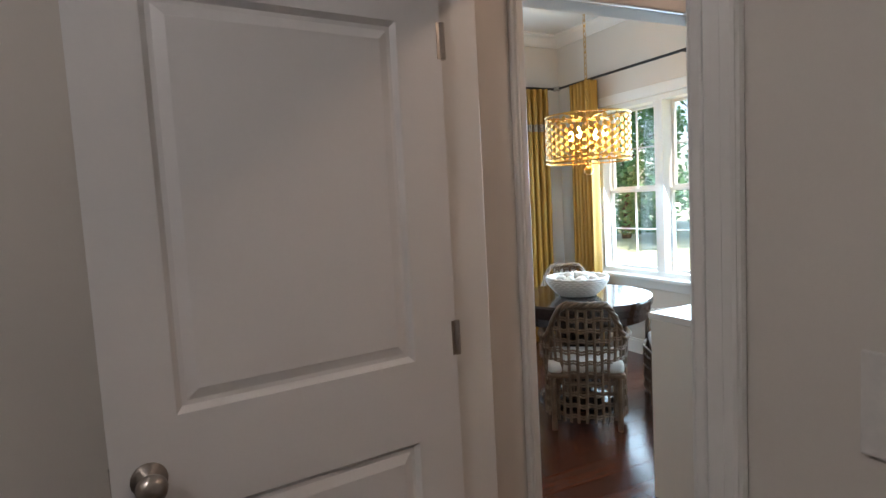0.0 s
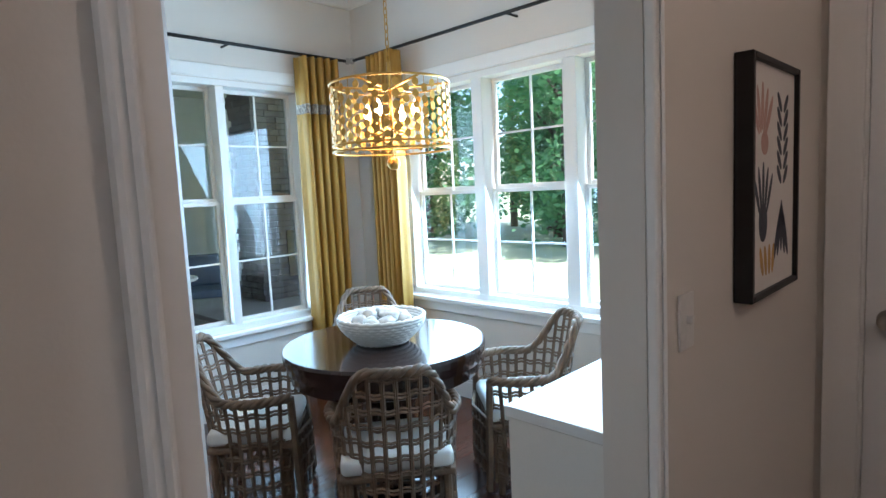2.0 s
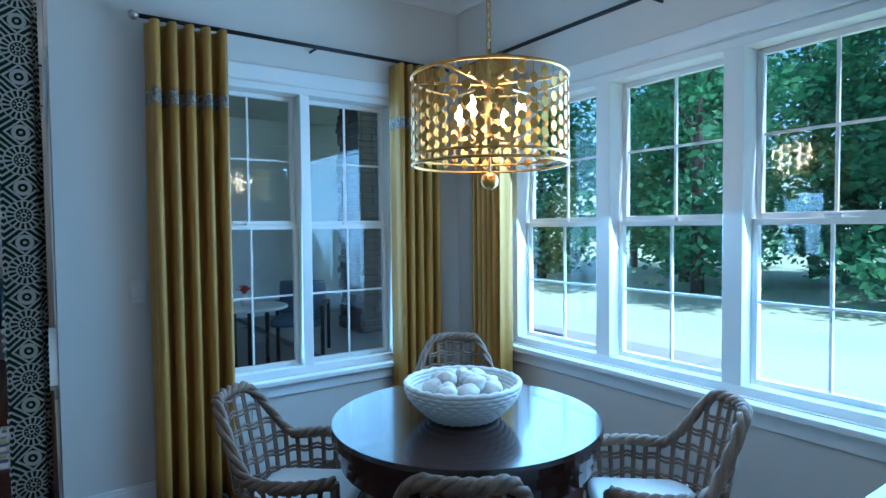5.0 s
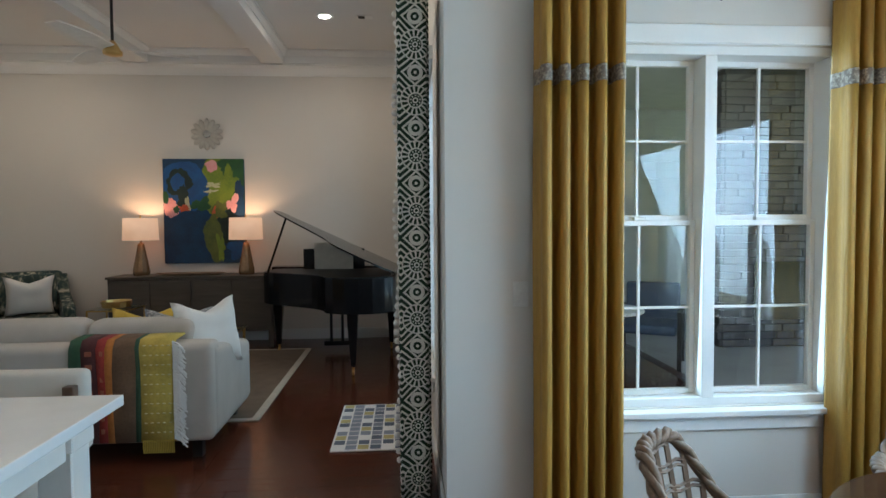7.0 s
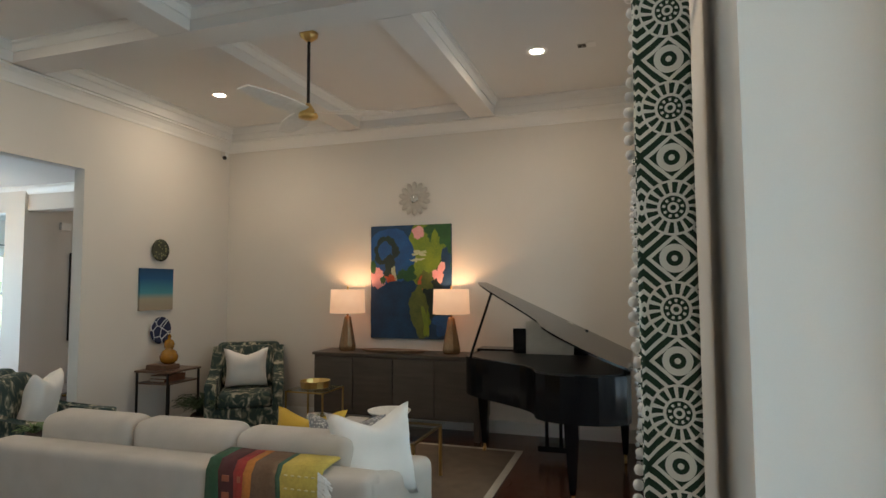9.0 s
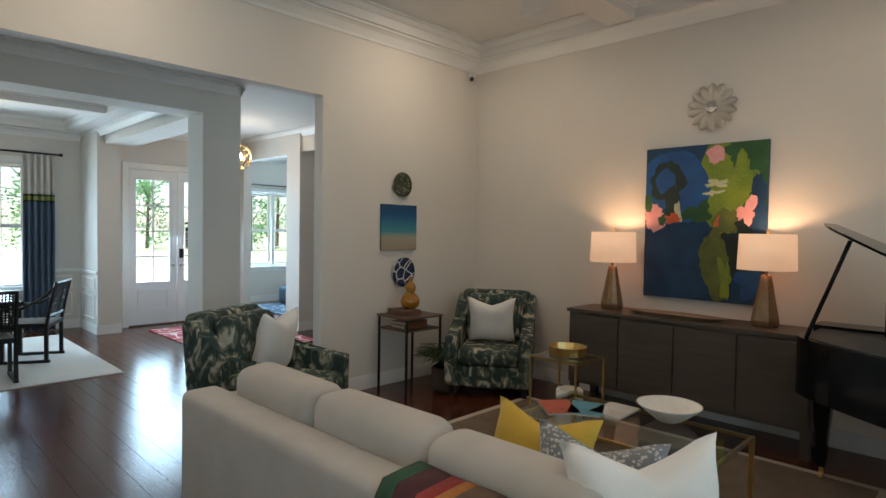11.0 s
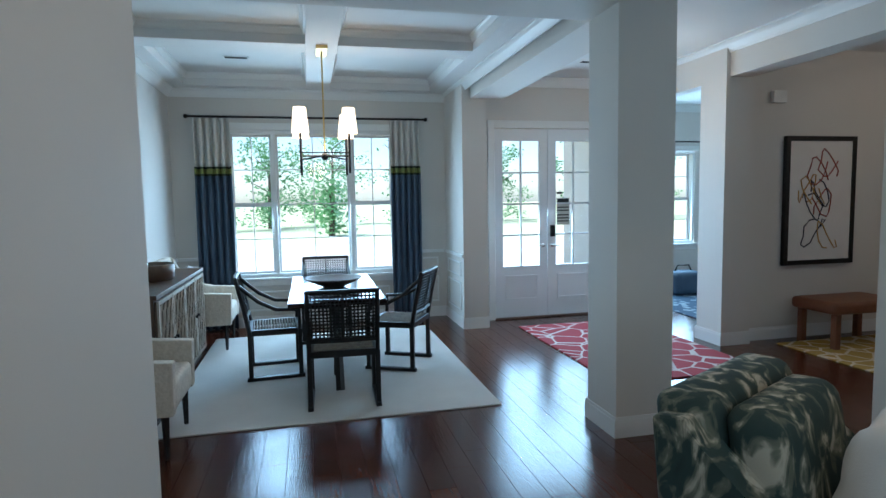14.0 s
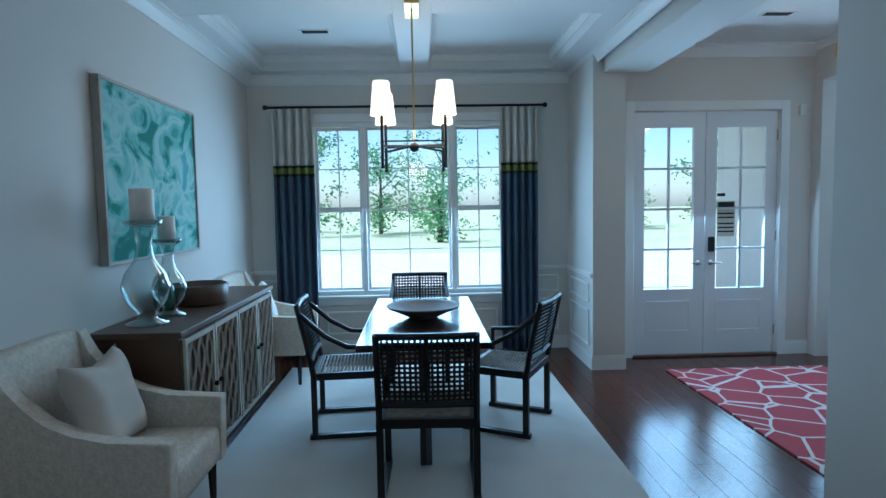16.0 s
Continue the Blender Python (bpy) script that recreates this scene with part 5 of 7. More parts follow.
def side_panel(profile, x0, x1, bevel=0.03):
    """A padded side whose outline in y-z is given, between x0 and x1."""
    bm = bmesh.new()
    a, b = [bm.verts.new((x0, y, z)) for y, z in profile], [bm.verts.new((x1, y, z)) for y, z in profile]
    bm.faces.new(a[::-1])
    bm.faces.new(b)
    for i in range(len(a)):
        bm.faces.new((a[i], a[(i + 1) % len(a)], b[(i + 1) % len(a)], b[i]))
    bmesh.ops.bevel(bm, geom=bm.edges[:], offset=bevel, segments=3, affect="EDGES", profile=0.6)
    return bm


def club_chair(m, label):
    c = thing("armchair", m, label, "armchair", "green patterned armchairs")
    bm = soft_box(-0.36, 0.36, -0.42, -0.24, 0.14, 0.93, 0.06, 4)
    for v in bm.verts:
        v.co.y -= 0.2 * max(0, v.co.z - 0.4)
        v.co.z += 0.025 * (1 - (v.co.x / 0.36) ** 2) * (v.co.z > 0.7)
    part("back", bm, FLORAL, c, smooth=True)
    part("seat_base", soft_box(-0.34, 0.34, -0.3, 0.42, 0.1, 0.3, 0.03), FLORAL, c, smooth=True)
    part("seat_cushion", soft_box(-0.28, 0.28, -0.24, 0.45, 0.3, 0.46, 0.06), FLORAL, c, smooth=True)
    bm = soft_box(-0.29, 0.29, -0.27, -0.1, 0.46, 0.9, 0.07)
    for v in bm.verts:
        v.co.y -= 0.18 * max(0, v.co.z - 0.5)
        v.co.z += 0.03 * (1 - (v.co.x / 0.3) ** 2) * (v.co.z > 0.7)
    part("back_cushion", bm, FLORAL, c, smooth=True)
    for s in (-1, 1):
        a0, a1 = sorted((s * 0.29, s * 0.41))
        part("arm", side_panel([(-0.42, 0.1), (0.42, 0.1), (0.43, 0.57), (0.0, 0.61), (-0.16, 0.66), (-0.25, 0.73), (-0.33, 0.82), (-0.38, 0.9), (-0.49, 0.88)], a0, a1, 0.02), FLORAL, c)
        for y in (-0.3, 0.35):
            part("leg", boxed(s * 0.34 - 0.025, s * 0.34 + 0.025, y - 0.025, y + 0.025, 0, 0.11), EBONY, c)
    return c


club_chair(pose(-2.45, 7.76, 0, 0, 0, -62), "green and cream watercolour-print armchair by the opening")
club_chair(pose(-2.2, 10.02, 0, 0, 0, -146), "green and cream watercolour-print armchair in the corner")
cushion(pose(-2.5, 7.75, 0.46, -12, 0, -62), 0.46, 0.5, 0.17, WHITEC, "white throw pillow on the armchair", 0.06)
cushion(pose(-2.19, 10.0, 0.46, 16, 0, 34), 0.48, 0.48, 0.16, WHITEC, "white throw pillow on the corner armchair", 0.07)

con = thing("console_cabinet", pose(0, 0, 0), "long grey-brown wooden console cabinet", "cabinet")
part("body", boxed(-1.4, 0.53, 10.16, 10.6, 0.2, 0.84), CONSOLE, con)
part("top", boxed(-1.42, 0.55, 10.14, 10.61, 0.842, 0.872, bevel=0.004), CONSOLE, con)
for k in range(4):
    part("cabinet_door", boxed(-1.38 + k * 0.475, -0.915 + k * 0.475, 10.145, 10.159, 0.23, 0.82, bevel=0.003), CONSOLE, con)
for x in (-1.36, 0.49):
    for y in (10.2, 10.56):
        part("leg", boxed(x - 0.03, x + 0.03, y - 0.03, y + 0.03, 0, 0.2), CONSOLE, con)
for x in (-1.1, 0.16):
    l = thing("table_lamp", pose(x, 10.38, 0.872), "bronze glass table lamp with a glowing linen drum shade", "table lamp", "console table lamps")
    part("base", turned([(0.085, 0), (0.095, 0.02), (0.098, 0.05), (0.04, 0.37), (0.035, 0.39), (0.012, 0.395), (0.012, 0.46)], 12), LAMPB, l)
    part("shade", turned([(0.2, 0.43), (0.203, 0.43), (0.193, 0.70), (0.19, 0.70), (0.2, 0.43)], 40), SHADE, l, "lit pinkish drum shade", True)
    part("finial", turned([(0.004, 0.66), (0.01, 0.72), (0.008, 0.735), (0.0001, 0.74)], 10), BRASS, l)
bd = thing("wooden_tray", pose(-0.5, 10.33, 0.873), "long live-edge wooden tray on the console", "tray")
bm = bmesh.new()
pts = [(0.42 * math.cos(a) * (1 + 0.06 * noise.noise((math.cos(a) * 2, math.sin(a) * 2, 0))), 0.12 * math.sin(a)) for a in [2 * math.pi * i / 40 for i in range(40)]]
lo, hi = [bm.verts.new((x * 0.8, y * 0.8, 0)) for x, y in pts], [bm.verts.new((x, y, 0.03)) for x, y in pts]
inn = [bm.verts.new((x * 0.85, y * 0.82, 0.012)) for x, y in pts]
bm.faces.new(lo[::-1])
bm.faces.new(inn)
for a, b in ((lo, hi), (hi, inn)):
    for i in range(40):
        bm.faces.new((a[i], a[(i + 1) % 40], b[(i + 1) % 40], b[i]))
part("tray_body", bm, mat("driftwood", (0.28, 0.2, 0.13), 0.7, 0, (0.16, 0.11, 0.07), 6, 60, bump=0.4), bd)

# the large abstract
P = {k: paint("oil_" + k, c, c2) for k, c, c2 in (("navy", (0.005, 0.022, 0.06), (0.004, 0.05, 0.13)), ("blue", (0.006, 0.1, 0.3), (0.01, 0.045, 0.16)), ("green", (0.012, 0.06, 0.022), (0.03, 0.11, 0.03)), ("lime", (0.24, 0.3, 0.02), (0.09, 0.16, 0.02)), ("pink", (0.72, 0.4, 0.4), (0.6, 0.22, 0.24)), ("red", (0.4, 0.05, 0.02), (0.6, 0.14, 0.04)), ("black", (0.006, 0.012, 0.016), (0.012, 0.035, 0.025)), ("cream", (0.6, 0.56, 0.42), (0.3, 0.34, 0.16)), ("olive", (0.05, 0.08, 0.02), (0.16, 0.17, 0.03)))}
big = wall_art("abstract_painting", pose(-0.41, 10.638, 1.66), 1.0, 1.32, 0.045, 0, None, P["navy"], "large abstract painting in blue, green and pink")
STROKES = (
    ("green", 0.3, 0.42, 0.3, 0.4, 0, 0.1), ("lime", 0.16, 0.36, 0.24, 0.34, -12, 0.35), ("green", 0.38, 0.56, 0.19, 0.14, 0, 0.4),
    ("blue", -0.25, 0.3, 0.3, 0.34, 0, 0.12), ("black", -0.31, 0.37, 0.16, 0.16, 0, 0.3), ("blue", -0.31, 0.36, 0.085, 0.1, 0, 0.3),
    ("black", -0.26, 0.16, 0.075, 0.15, -8, 0.5), ("green", -0.03, 0.08, 0.12, 0.08, 20, 0.7), ("pink", 0.09, 0.57, 0.065, 0.09, 15, 0.5),
    ("cream", 0.11, 0.33, 0.1, 0.028, 8, 1.0), ("cream", 0.08, 0.25, 0.06, 0.022, 10, 1.0), ("lime", 0.3, 0.36, 0.08, 0.16, 0, 0.8),
    ("navy", 0.44, 0.2, 0.055, 0.2, 0, 0.5), ("pink", -0.42, 0.02, 0.1, 0.12, 25, 0.8), ("pink", 0.35, 0.09, 0.08, 0.12, -15, 0.7),
    ("cream", -0.2, 0.09, 0.028, 0.085, 10, 0.6), ("red", -0.24, 0.02, 0.08, 0.045, -15, 0.9), ("green", -0.34, 0.02, 0.03, 0.05, 0, 0.6),
    ("navy", -0.18, -0.34, 0.38, 0.34, 0, 0.12), ("black", 0.28, -0.2, 0.15, 0.22, 0, 0.4), ("olive", 0.2, 0.0, 0.1, 0.09, 20, 0.6),
    ("red", 0.12, 0.0, 0.022, 0.06, -10, 0.8), ("red", 0.13, -0.11, 0.03, 0.05, 0, 0.6), ("olive", 0.13, -0.38, 0.12, 0.28, 8, 0.5),
    ("lime", 0.2, -0.46, 0.05, 0.14, 5, 0.8), ("blue", 0.4, -0.48, 0.11, 0.12, 0, 0.6), ("green", -0.47, 0.18, 0.04, 0.08, 0, 0.6),
)
shapes = [(k, ell(x, z, rx, rz, tilt, 44, wob, i + 1)) for i, (k, x, z, rx, rz, tilt, wob) in enumerate(STROKES)]
for i, (k, pts) in enumerate(shapes):
    pts = [(max(-0.499, min(0.499, x)), max(-0.659, min(0.659, z))) for x, z in pts]
    blob(big, "brush_stroke", pts, -0.0342 - 0.0004 * i, P[k], 0.0008)

cl = thing("wall_clock", pose(-0.36, 10.638, 2.63), "round silver scalloped wall mirror ornament", "wall ornament")
bm = bmesh.new()
for i in range(14):
    a = 2 * math.pi * i / 14
    m = Matrix.Rotation(a, 4, "Y") @ Matrix.Translation((0, -0.02, 0.12)) @ Matrix.Diagonal((0.038, 0.012, 0.085, 1))
    bmesh.ops.create_icosphere(bm, subdivisions=2, radius=1, matrix=m)
part("petals", bm, mat("brushed_silver", (0.55, 0.52, 0.47), 0.35, 0.8, scale=20, fine=90), cl, smooth=True)
bm = bmesh.new()
lathe(bm, [(0.05, 0), (0.05, 0.03), (0.04, 0.034), (0.0001, 0.036)], 24, Matrix.Rotation(math.pi / 2, 4, "X"))
part("centre_mirror", bm, mat("mirror_glass", (0.9, 0.9, 0.88), 0.05, 1.0, bump=0), cl)

# wall group by the opening: faces +x
def faces_x(y, z, x=-2.989):
    return Matrix.Translation((x, y, z)) @ Matrix.Rotation(math.pi / 2, 4, "Z")


SEA = ramp_mat("seascape_paint", (lambda n, l, v: (lambda s, a: (l.new(v, s.inputs[0]), l.new(s.outputs[2], a.inputs[0]), a)[-1].outputs[0])(n.new("ShaderNodeSeparateXYZ"), n.new("ShaderNodeMapRange"))), [(0, (0.3, 0.24, 0.18)), (0.28, (0.34, 0.3, 0.22)), (0.42, (0.06, 0.25, 0.3)), (0.75, (0.01, 0.08, 0.2)), (1, (0.01, 0.05, 0.12))], interp="LINEAR")
SEA.node_tree.nodes["Map Range"].inputs[1].default_value = -0.24
SEA.node_tree.nodes["Map Range"].inputs[2].default_value = 0.24
wall_art("seascape_canvas", faces_x(9.44, 1.585), 0.47, 0.46, 0.035, 0, None, SEA, "small blue and sand seascape canvas")
for y, z, r, mt, lb in ((9.47, 2.02, 0.125, ramp_mat("olive_plate_glaze", tex_voronoi(26), [(0, (0.2, 0.2, 0.1)), (0.3, (0.05, 0.055, 0.035))]), "round olive patterned wall plate"), (9.5, 1.13, 0.15, ramp_mat("blue_plate_glaze", tex_voronoi(9, "DISTANCE_TO_EDGE"), [(0, (0.5, 0.52, 0.55)), (0.05, (0.012, 0.02, 0.06))]), "round dark blue patterned wall plate")):
    p = thing("wall_plate", faces_x(y, z), lb, "plate")
    bm = bmesh.new()
    lathe(bm, [(0.06, 0.002), (r * 0.98, 0.03), (r, 0.034), (r * 0.7, 0.02), (0.0001, 0.014)], 36, Matrix.Rotation(math.pi / 2, 4, "X"))
    part("dish", bm, mt, p, smooth=True)

sd = thing("side_table", pose(-2.7, 9.36, 0), "iron side table with two dark wooden shelves", "side table")
part("top", boxed(-0.22, 0.22, -0.24, 0.24, 0.72, 0.74, bevel=0.003), SIDEWOOD, sd)
part("shelf", boxed(-0.2, 0.2, -0.22, 0.22, 0.6, 0.615), SIDEWOOD, sd)
for x in (-0.2, 0.2):
    for y in (-0.22, 0.22):
        part("leg", boxed(x - 0.009, x + 0.009, y - 0.009, y + 0.009, 0, 0.72), BLACKM, sd)
for k in range(2):
    bk = thing("book", pose(-2.7 + 0.01 * k, 9.35, 0.616 + 0.034 * k, 0, 0, 90 + 6 * k), "hardback book lying on the shelf", "book", "books on the side table")
    part("page_block", boxed(-0.14, 0.14, -0.095, 0.1, 0.004, 0.029), PAPER, bk)
    part("cover", boxes([(-0.145, 0.145, -0.1, 0.105, 0, 0.004), (-0.145, 0.145, -0.1, 0.105, 0.029, 0.033), (-0.145, 0.145, -0.1, -0.096, 0.004, 0.029)]), LEATHER, bk)
bk = thing("wooden_box", pose(-2.72, 9.3, 0.741), "dark wooden box under the gourd vase", "box")
part("box_body", boxed(-0.13, 0.13, -0.1, 0.1, 0, 0.05, bevel=0.005), SIDEWOOD, bk)
vs = thing("gourd_vase", pose(-2.7, 9.36, 0.792), "amber glazed double-gourd vase with stopper", "vase")
part("vase_body", turned([(0.05, 0), (0.085, 0.03), (0.095, 0.075), (0.075, 0.125), (0.04, 0.155), (0.05, 0.18), (0.055, 0.21), (0.04, 0.245), (0.018, 0.26), (0.016, 0.28)], 28), AMBER, vs, smooth=True)
part("stopper", turned([(0.02, 0.28), (0.022, 0.29), (0.008, 0.31), (0.0001, 0.315)], 16), AMBER, vs, smooth=True)


def fronds(n, r, h, seed, wide=0.02):
    rng = random.Random(seed)
    bm = bmesh.new()
    for i in range(n):
        a, rr, hh = rng.random() * 6.28, r * rng.uniform(0.5, 1), h * rng.uniform(0.5, 1)
        prev = None
        for k in range(7):
            t = k / 6
            p = Vector((math.cos(a) * rr * t, math.sin(a) * rr * t, hh * (1.6 * t - 1.1 * t * t)))
            s = Vector((-math.sin(a), math.cos(a), 0.2)) * wide * (1 - t * 0.85) * (0.5 + t)
            q = (bm.verts.new(p - s), bm.verts.new(p + Vector((0, 0, wide * 0.3))), bm.verts.new(p + s))
            if prev:
                bm.faces.new((prev[0], prev[1], q[1], q[0]))
                bm.faces.new((prev[1], prev[2], q[2], q[1]))
            prev = q
    return bm


fp = thing("potted_fern", pose(-2.42, 9.6, 0), "dark green fern in a dark basket on the floor", "plant")
part("pot", turned([(0.11, 0), (0.14, 0.05), (0.15, 0.22), (0.13, 0.24), (0.12, 0.2), (0.0001, 0.2)], 24), TERRA, fp, smooth=True)
o = part("foliage", fronds(240, 0.36, 0.4, 2, 0.014), FERN, fp)
o.location = (0, 0, 0.2)
dt = thing("drink_table", pose(-1.72, 7.22, 0), "small round dark drink table", "side table")
part("top", turned([(0.17, 0.52), (0.175, 0.53), (0.175, 0.545), (0.0001, 0.545)], 32), EBONY, dt)
part("stem", turned([(0.12, 0), (0.12, 0.012), (0.018, 0.03), (0.016, 0.52)], 20), EBONY, dt, smooth=True)
sp = thing("potted_succulent", pose(-1.82, 7.26, 0.546), "small green succulent in a dark pot", "plant")
part("pot", turned([(0.045, 0), (0.055, 0.09), (0.048, 0.09), (0.045, 0.075), (0.0001, 0.075)], 20), TERRA, sp, smooth=True)
o = part("foliage", fronds(46, 0.13, 0.12, 5, 0.012), SUCC, sp)
o.location = (0, 0, 0.075)
cs = thing("candle_cup", pose(-1.66, 7.2, 0.546), "white candle in a low cup", "candle")
part("cup", turned([(0.04, 0), (0.05, 0.05), (0.046, 0.05), (0.04, 0.04), (0.0001, 0.04)], 20), WAX, cs, smooth=True)

bt = thing("brass_side_table", pose(-0.95, 9.42, 0, 0, 0, 0), "brass framed side table with mirrored shelf and glass top", "side table")
part("frame", boxes([(sx * 0.2 - 0.007, sx * 0.2 + 0.007, sy * 0.2 - 0.007, sy * 0.2 + 0.007, 0.013, 0.6) for sx in (-1, 1) for sy in (-1, 1)] + [(-0.207, 0.207, s * 0.2 - 0.007, s * 0.2 + 0.007, 0.593, 0.607) for s in (-1, 1)] + [(s * 0.2 - 0.007, s * 0.2 + 0.007, -0.193, 0.193, 0.593, 0.607) for s in (-1, 1)]), BRASS, bt)
part("shelf", boxed(-0.193, 0.193, -0.193, 0.193, 0.05, 0.058), BRASS, bt)
part("glass_top", boxed(-0.2, 0.2, -0.2, 0.2, 0.608, 0.614), TABLEGLASS, bt)
tr = thing("brass_dish", pose(-0.95, 9.42, 0.615), "scalloped brass dish on the brass table", "dish")
part("dish_body", turned([(0.12, 0), (0.14, 0.005), (0.15, 0.07), (0.145, 0.07), (0.13, 0.012), (0.0001, 0.012)], 14), BRASS, tr)
cd = thing("pillar_candle", pose(-0.9, 9.38, 0.059), "thick ivory pillar candle on the lower shelf", "candle")
part("wax", turned([(0.1, 0), (0.102, 0.3), (0.092, 0.31), (0.05, 0.295), (0.0001, 0.292)], 28), WAX, cd, smooth=True)
ct = thing("coffee_table", pose(-0.1, 8.75, 0), "glass-topped coffee table with brass frame", "coffee table")
part("glass_top", boxed(-0.6, 0.6, -0.35, 0.35, 0.44, 0.452, bevel=0.003), TABLEGLASS, ct)
for sx in (-1, 1):
    for sy in (-1, 1):
        part("leg", boxed(sx * 0.57 - 0.012, sx * 0.57 + 0.012, sy * 0.32 - 0.012, sy * 0.32 + 0.012, 0.013, 0.439), BRASS, ct)
part("rail", boxes([(-0.56, 0.56, s * 0.32 - 0.01, s * 0.32 + 0.01, 0.42, 0.438) for s in (-1, 1)] + [(s * 0.57 - 0.01, s * 0.57 + 0.01, -0.31, 0.31, 0.42, 0.438) for s in (-1, 1)]), BRASS, ct)
wb = thing("ceramic_bowl", pose(0.05, 8.95, 0.453), "wide white ceramic bowl on the coffee table", "bowl")
part("bowl_body", turned([(0.06, 0), (0.08, 0.01), (0.18, 0.09), (0.185, 0.1), (0.175, 0.095), (0.07, 0.02), (0.0001, 0.018)], 36), CERAM, wb, smooth=True)
for k, c in enumerate(((0.6, 0.58, 0.55), (0.1, 0.3, 0.38), (0.5, 0.1, 0.06))):
    bk = thing("book", pose(-0.25 - 0.14 * k, 8.86 - 0.1 * k, 0.453, 0, 0, 25 * k), "magazine lying on the glass coffee table", "book", "magazines on the coffee table")
    part("page_block", boxed(-0.1, 0.1, -0.135, 0.135, 0.002, 0.012), PAPER, bk)
    part("cover", boxed(-0.102, 0.102, -0.137, 0.137, 0.0125, 0.015), paint("magazine_cover_%d" % k, c), bk)

# grand piano: keys to the north, tail to the south
pn = thing("grand_piano", pose(0, 0, 0), "black lacquered grand piano with its lid propped open", "piano")


def rim_outline(o=0.0):
    pts = [(2.02 + o, 10.2 + o), (0.55 - o, 10.2 + o), (0.55 - o, 9.62)]
    for k in range(1, 15):
        t = k / 14
        s = t * t * (3 - 2 * t)
        pts.append((0.55 - o + (1.32 - 0.55) * s, 9.62 - 0.85 * t))
    for k in range(1, 9):
        a = math.pi * k / 8
        pts.append((1.67 - 0.35 * math.cos(a) - o * math.cos(a), 8.77 - 0.2 * math.sin(a) - o * math.sin(a)))
    return pts


def slab(pts, z0, z1):
    bm = bmesh.new()
    a, b = [bm.verts.new((x, y, z0)) for x, y in pts], [bm.verts.new((x, y, z1)) for x, y in pts]
    bm.faces.new(a[::-1])
    bm.faces.new(b)
    for i in range(len(pts)):
        bm.faces.new((a[i], a[(i + 1) % len(pts)], b[(i + 1) % len(pts)], b[i]))
    return bm


part("case", slab(rim_outline(), 0.62, 0.96), LACQUER, pn)
part("soundboard", slab([(1.3 + (x - 1.3) * 0.93, 9.4 + (y - 9.4) * 0.93) for x, y in rim_outline()], 0.961, 0.965), EBONY, pn, "dim dark wooden soundboard inside")
bm = slab([(2.035, 9.95), (0.535, 9.95)] + rim_outline(0.015)[2:], 0, 0.022)
ang = radians(25)
for v in bm.verts:
    dx, z = 2.04 - v.co.x, v.co.z
    v.co.x, v.co.z = 2.04 - dx * math.cos(ang) + z * math.sin(ang) * -1, 0.985 + dx * math.sin(ang) + z * math.cos(ang)
part("lid", bm, LACQUER, pn, "open black lid")
part("front_lid", boxed(0.56, 2.02, 9.96, 10.19, 0.962, 0.985), LACQUER, pn)
part("prop_stick", bar((0.62, 9.5, 0.96), (0.82, 9.5, 1.54), 0.012), LACQUER, pn)
part("music_desk", boxed(0.95, 1.65, 9.82, 9.86, 0.966, 1.2, bevel=0.01), LACQUER, pn)
part("key_bed", boxed(0.58, 1.99, 10.2, 10.42, 0.62, 0.7), LACQUER, pn)
part("keys", boxed(0.66, 1.91, 10.22, 10.38, 0.701, 0.725), CERAM, pn)
for x, y in ((1.6, 8.74), (0.64, 9.92), (1.95, 9.92)):
    bm = bmesh.new()
    lathe(bm, [(0.024, 0.08), (0.035, 0.12), (0.05, 0.3), (0.07, 0.5), (0.075, 0.62)], 4, Matrix.Translation((x, y, 0)) @ Matrix.Rotation(math.pi / 4, 4, "Z"))
    lg = part("leg", bm, LACQUER, pn)
    bm = bmesh.new()
    lathe(bm, [(0.026, -0.012), (0.026, 0.012)], 14, Matrix.Translation((x, y, 0.026)) @ Matrix.Rotation(math.pi / 2, 4, "Y"))
    tube(bm, [(x, y, 0.03), (x, y, 0.085)], 0.013, 8)
    part("caster", bm, BRASS, lg, "brass caster wheel")
part("pedal_lyre", boxes([(1.24, 1.27, 9.83, 9.87, 0.12, 0.62), (1.37, 1.4, 9.83, 9.87, 0.12, 0.62), (1.18, 1.46, 9.78, 9.92, 0.08, 0.13)]), LACQUER, pn)
for x in (1.25, 1.32, 1.39):
    part("pedal", boxed(x - 0.012, x + 0.012, 9.92, 10.02, 0.075, 0.09), BRASS, pn)
sm = thing("sheet_music", pose(1.3, 9.8, 1.0, 0, 0, 0), "open sheet music on the piano desk", "sheet music")
part("sheet", boxed(-0.22, 0.22, 0.0, 0.012, -0.033, 0.27), PAPER, sm)

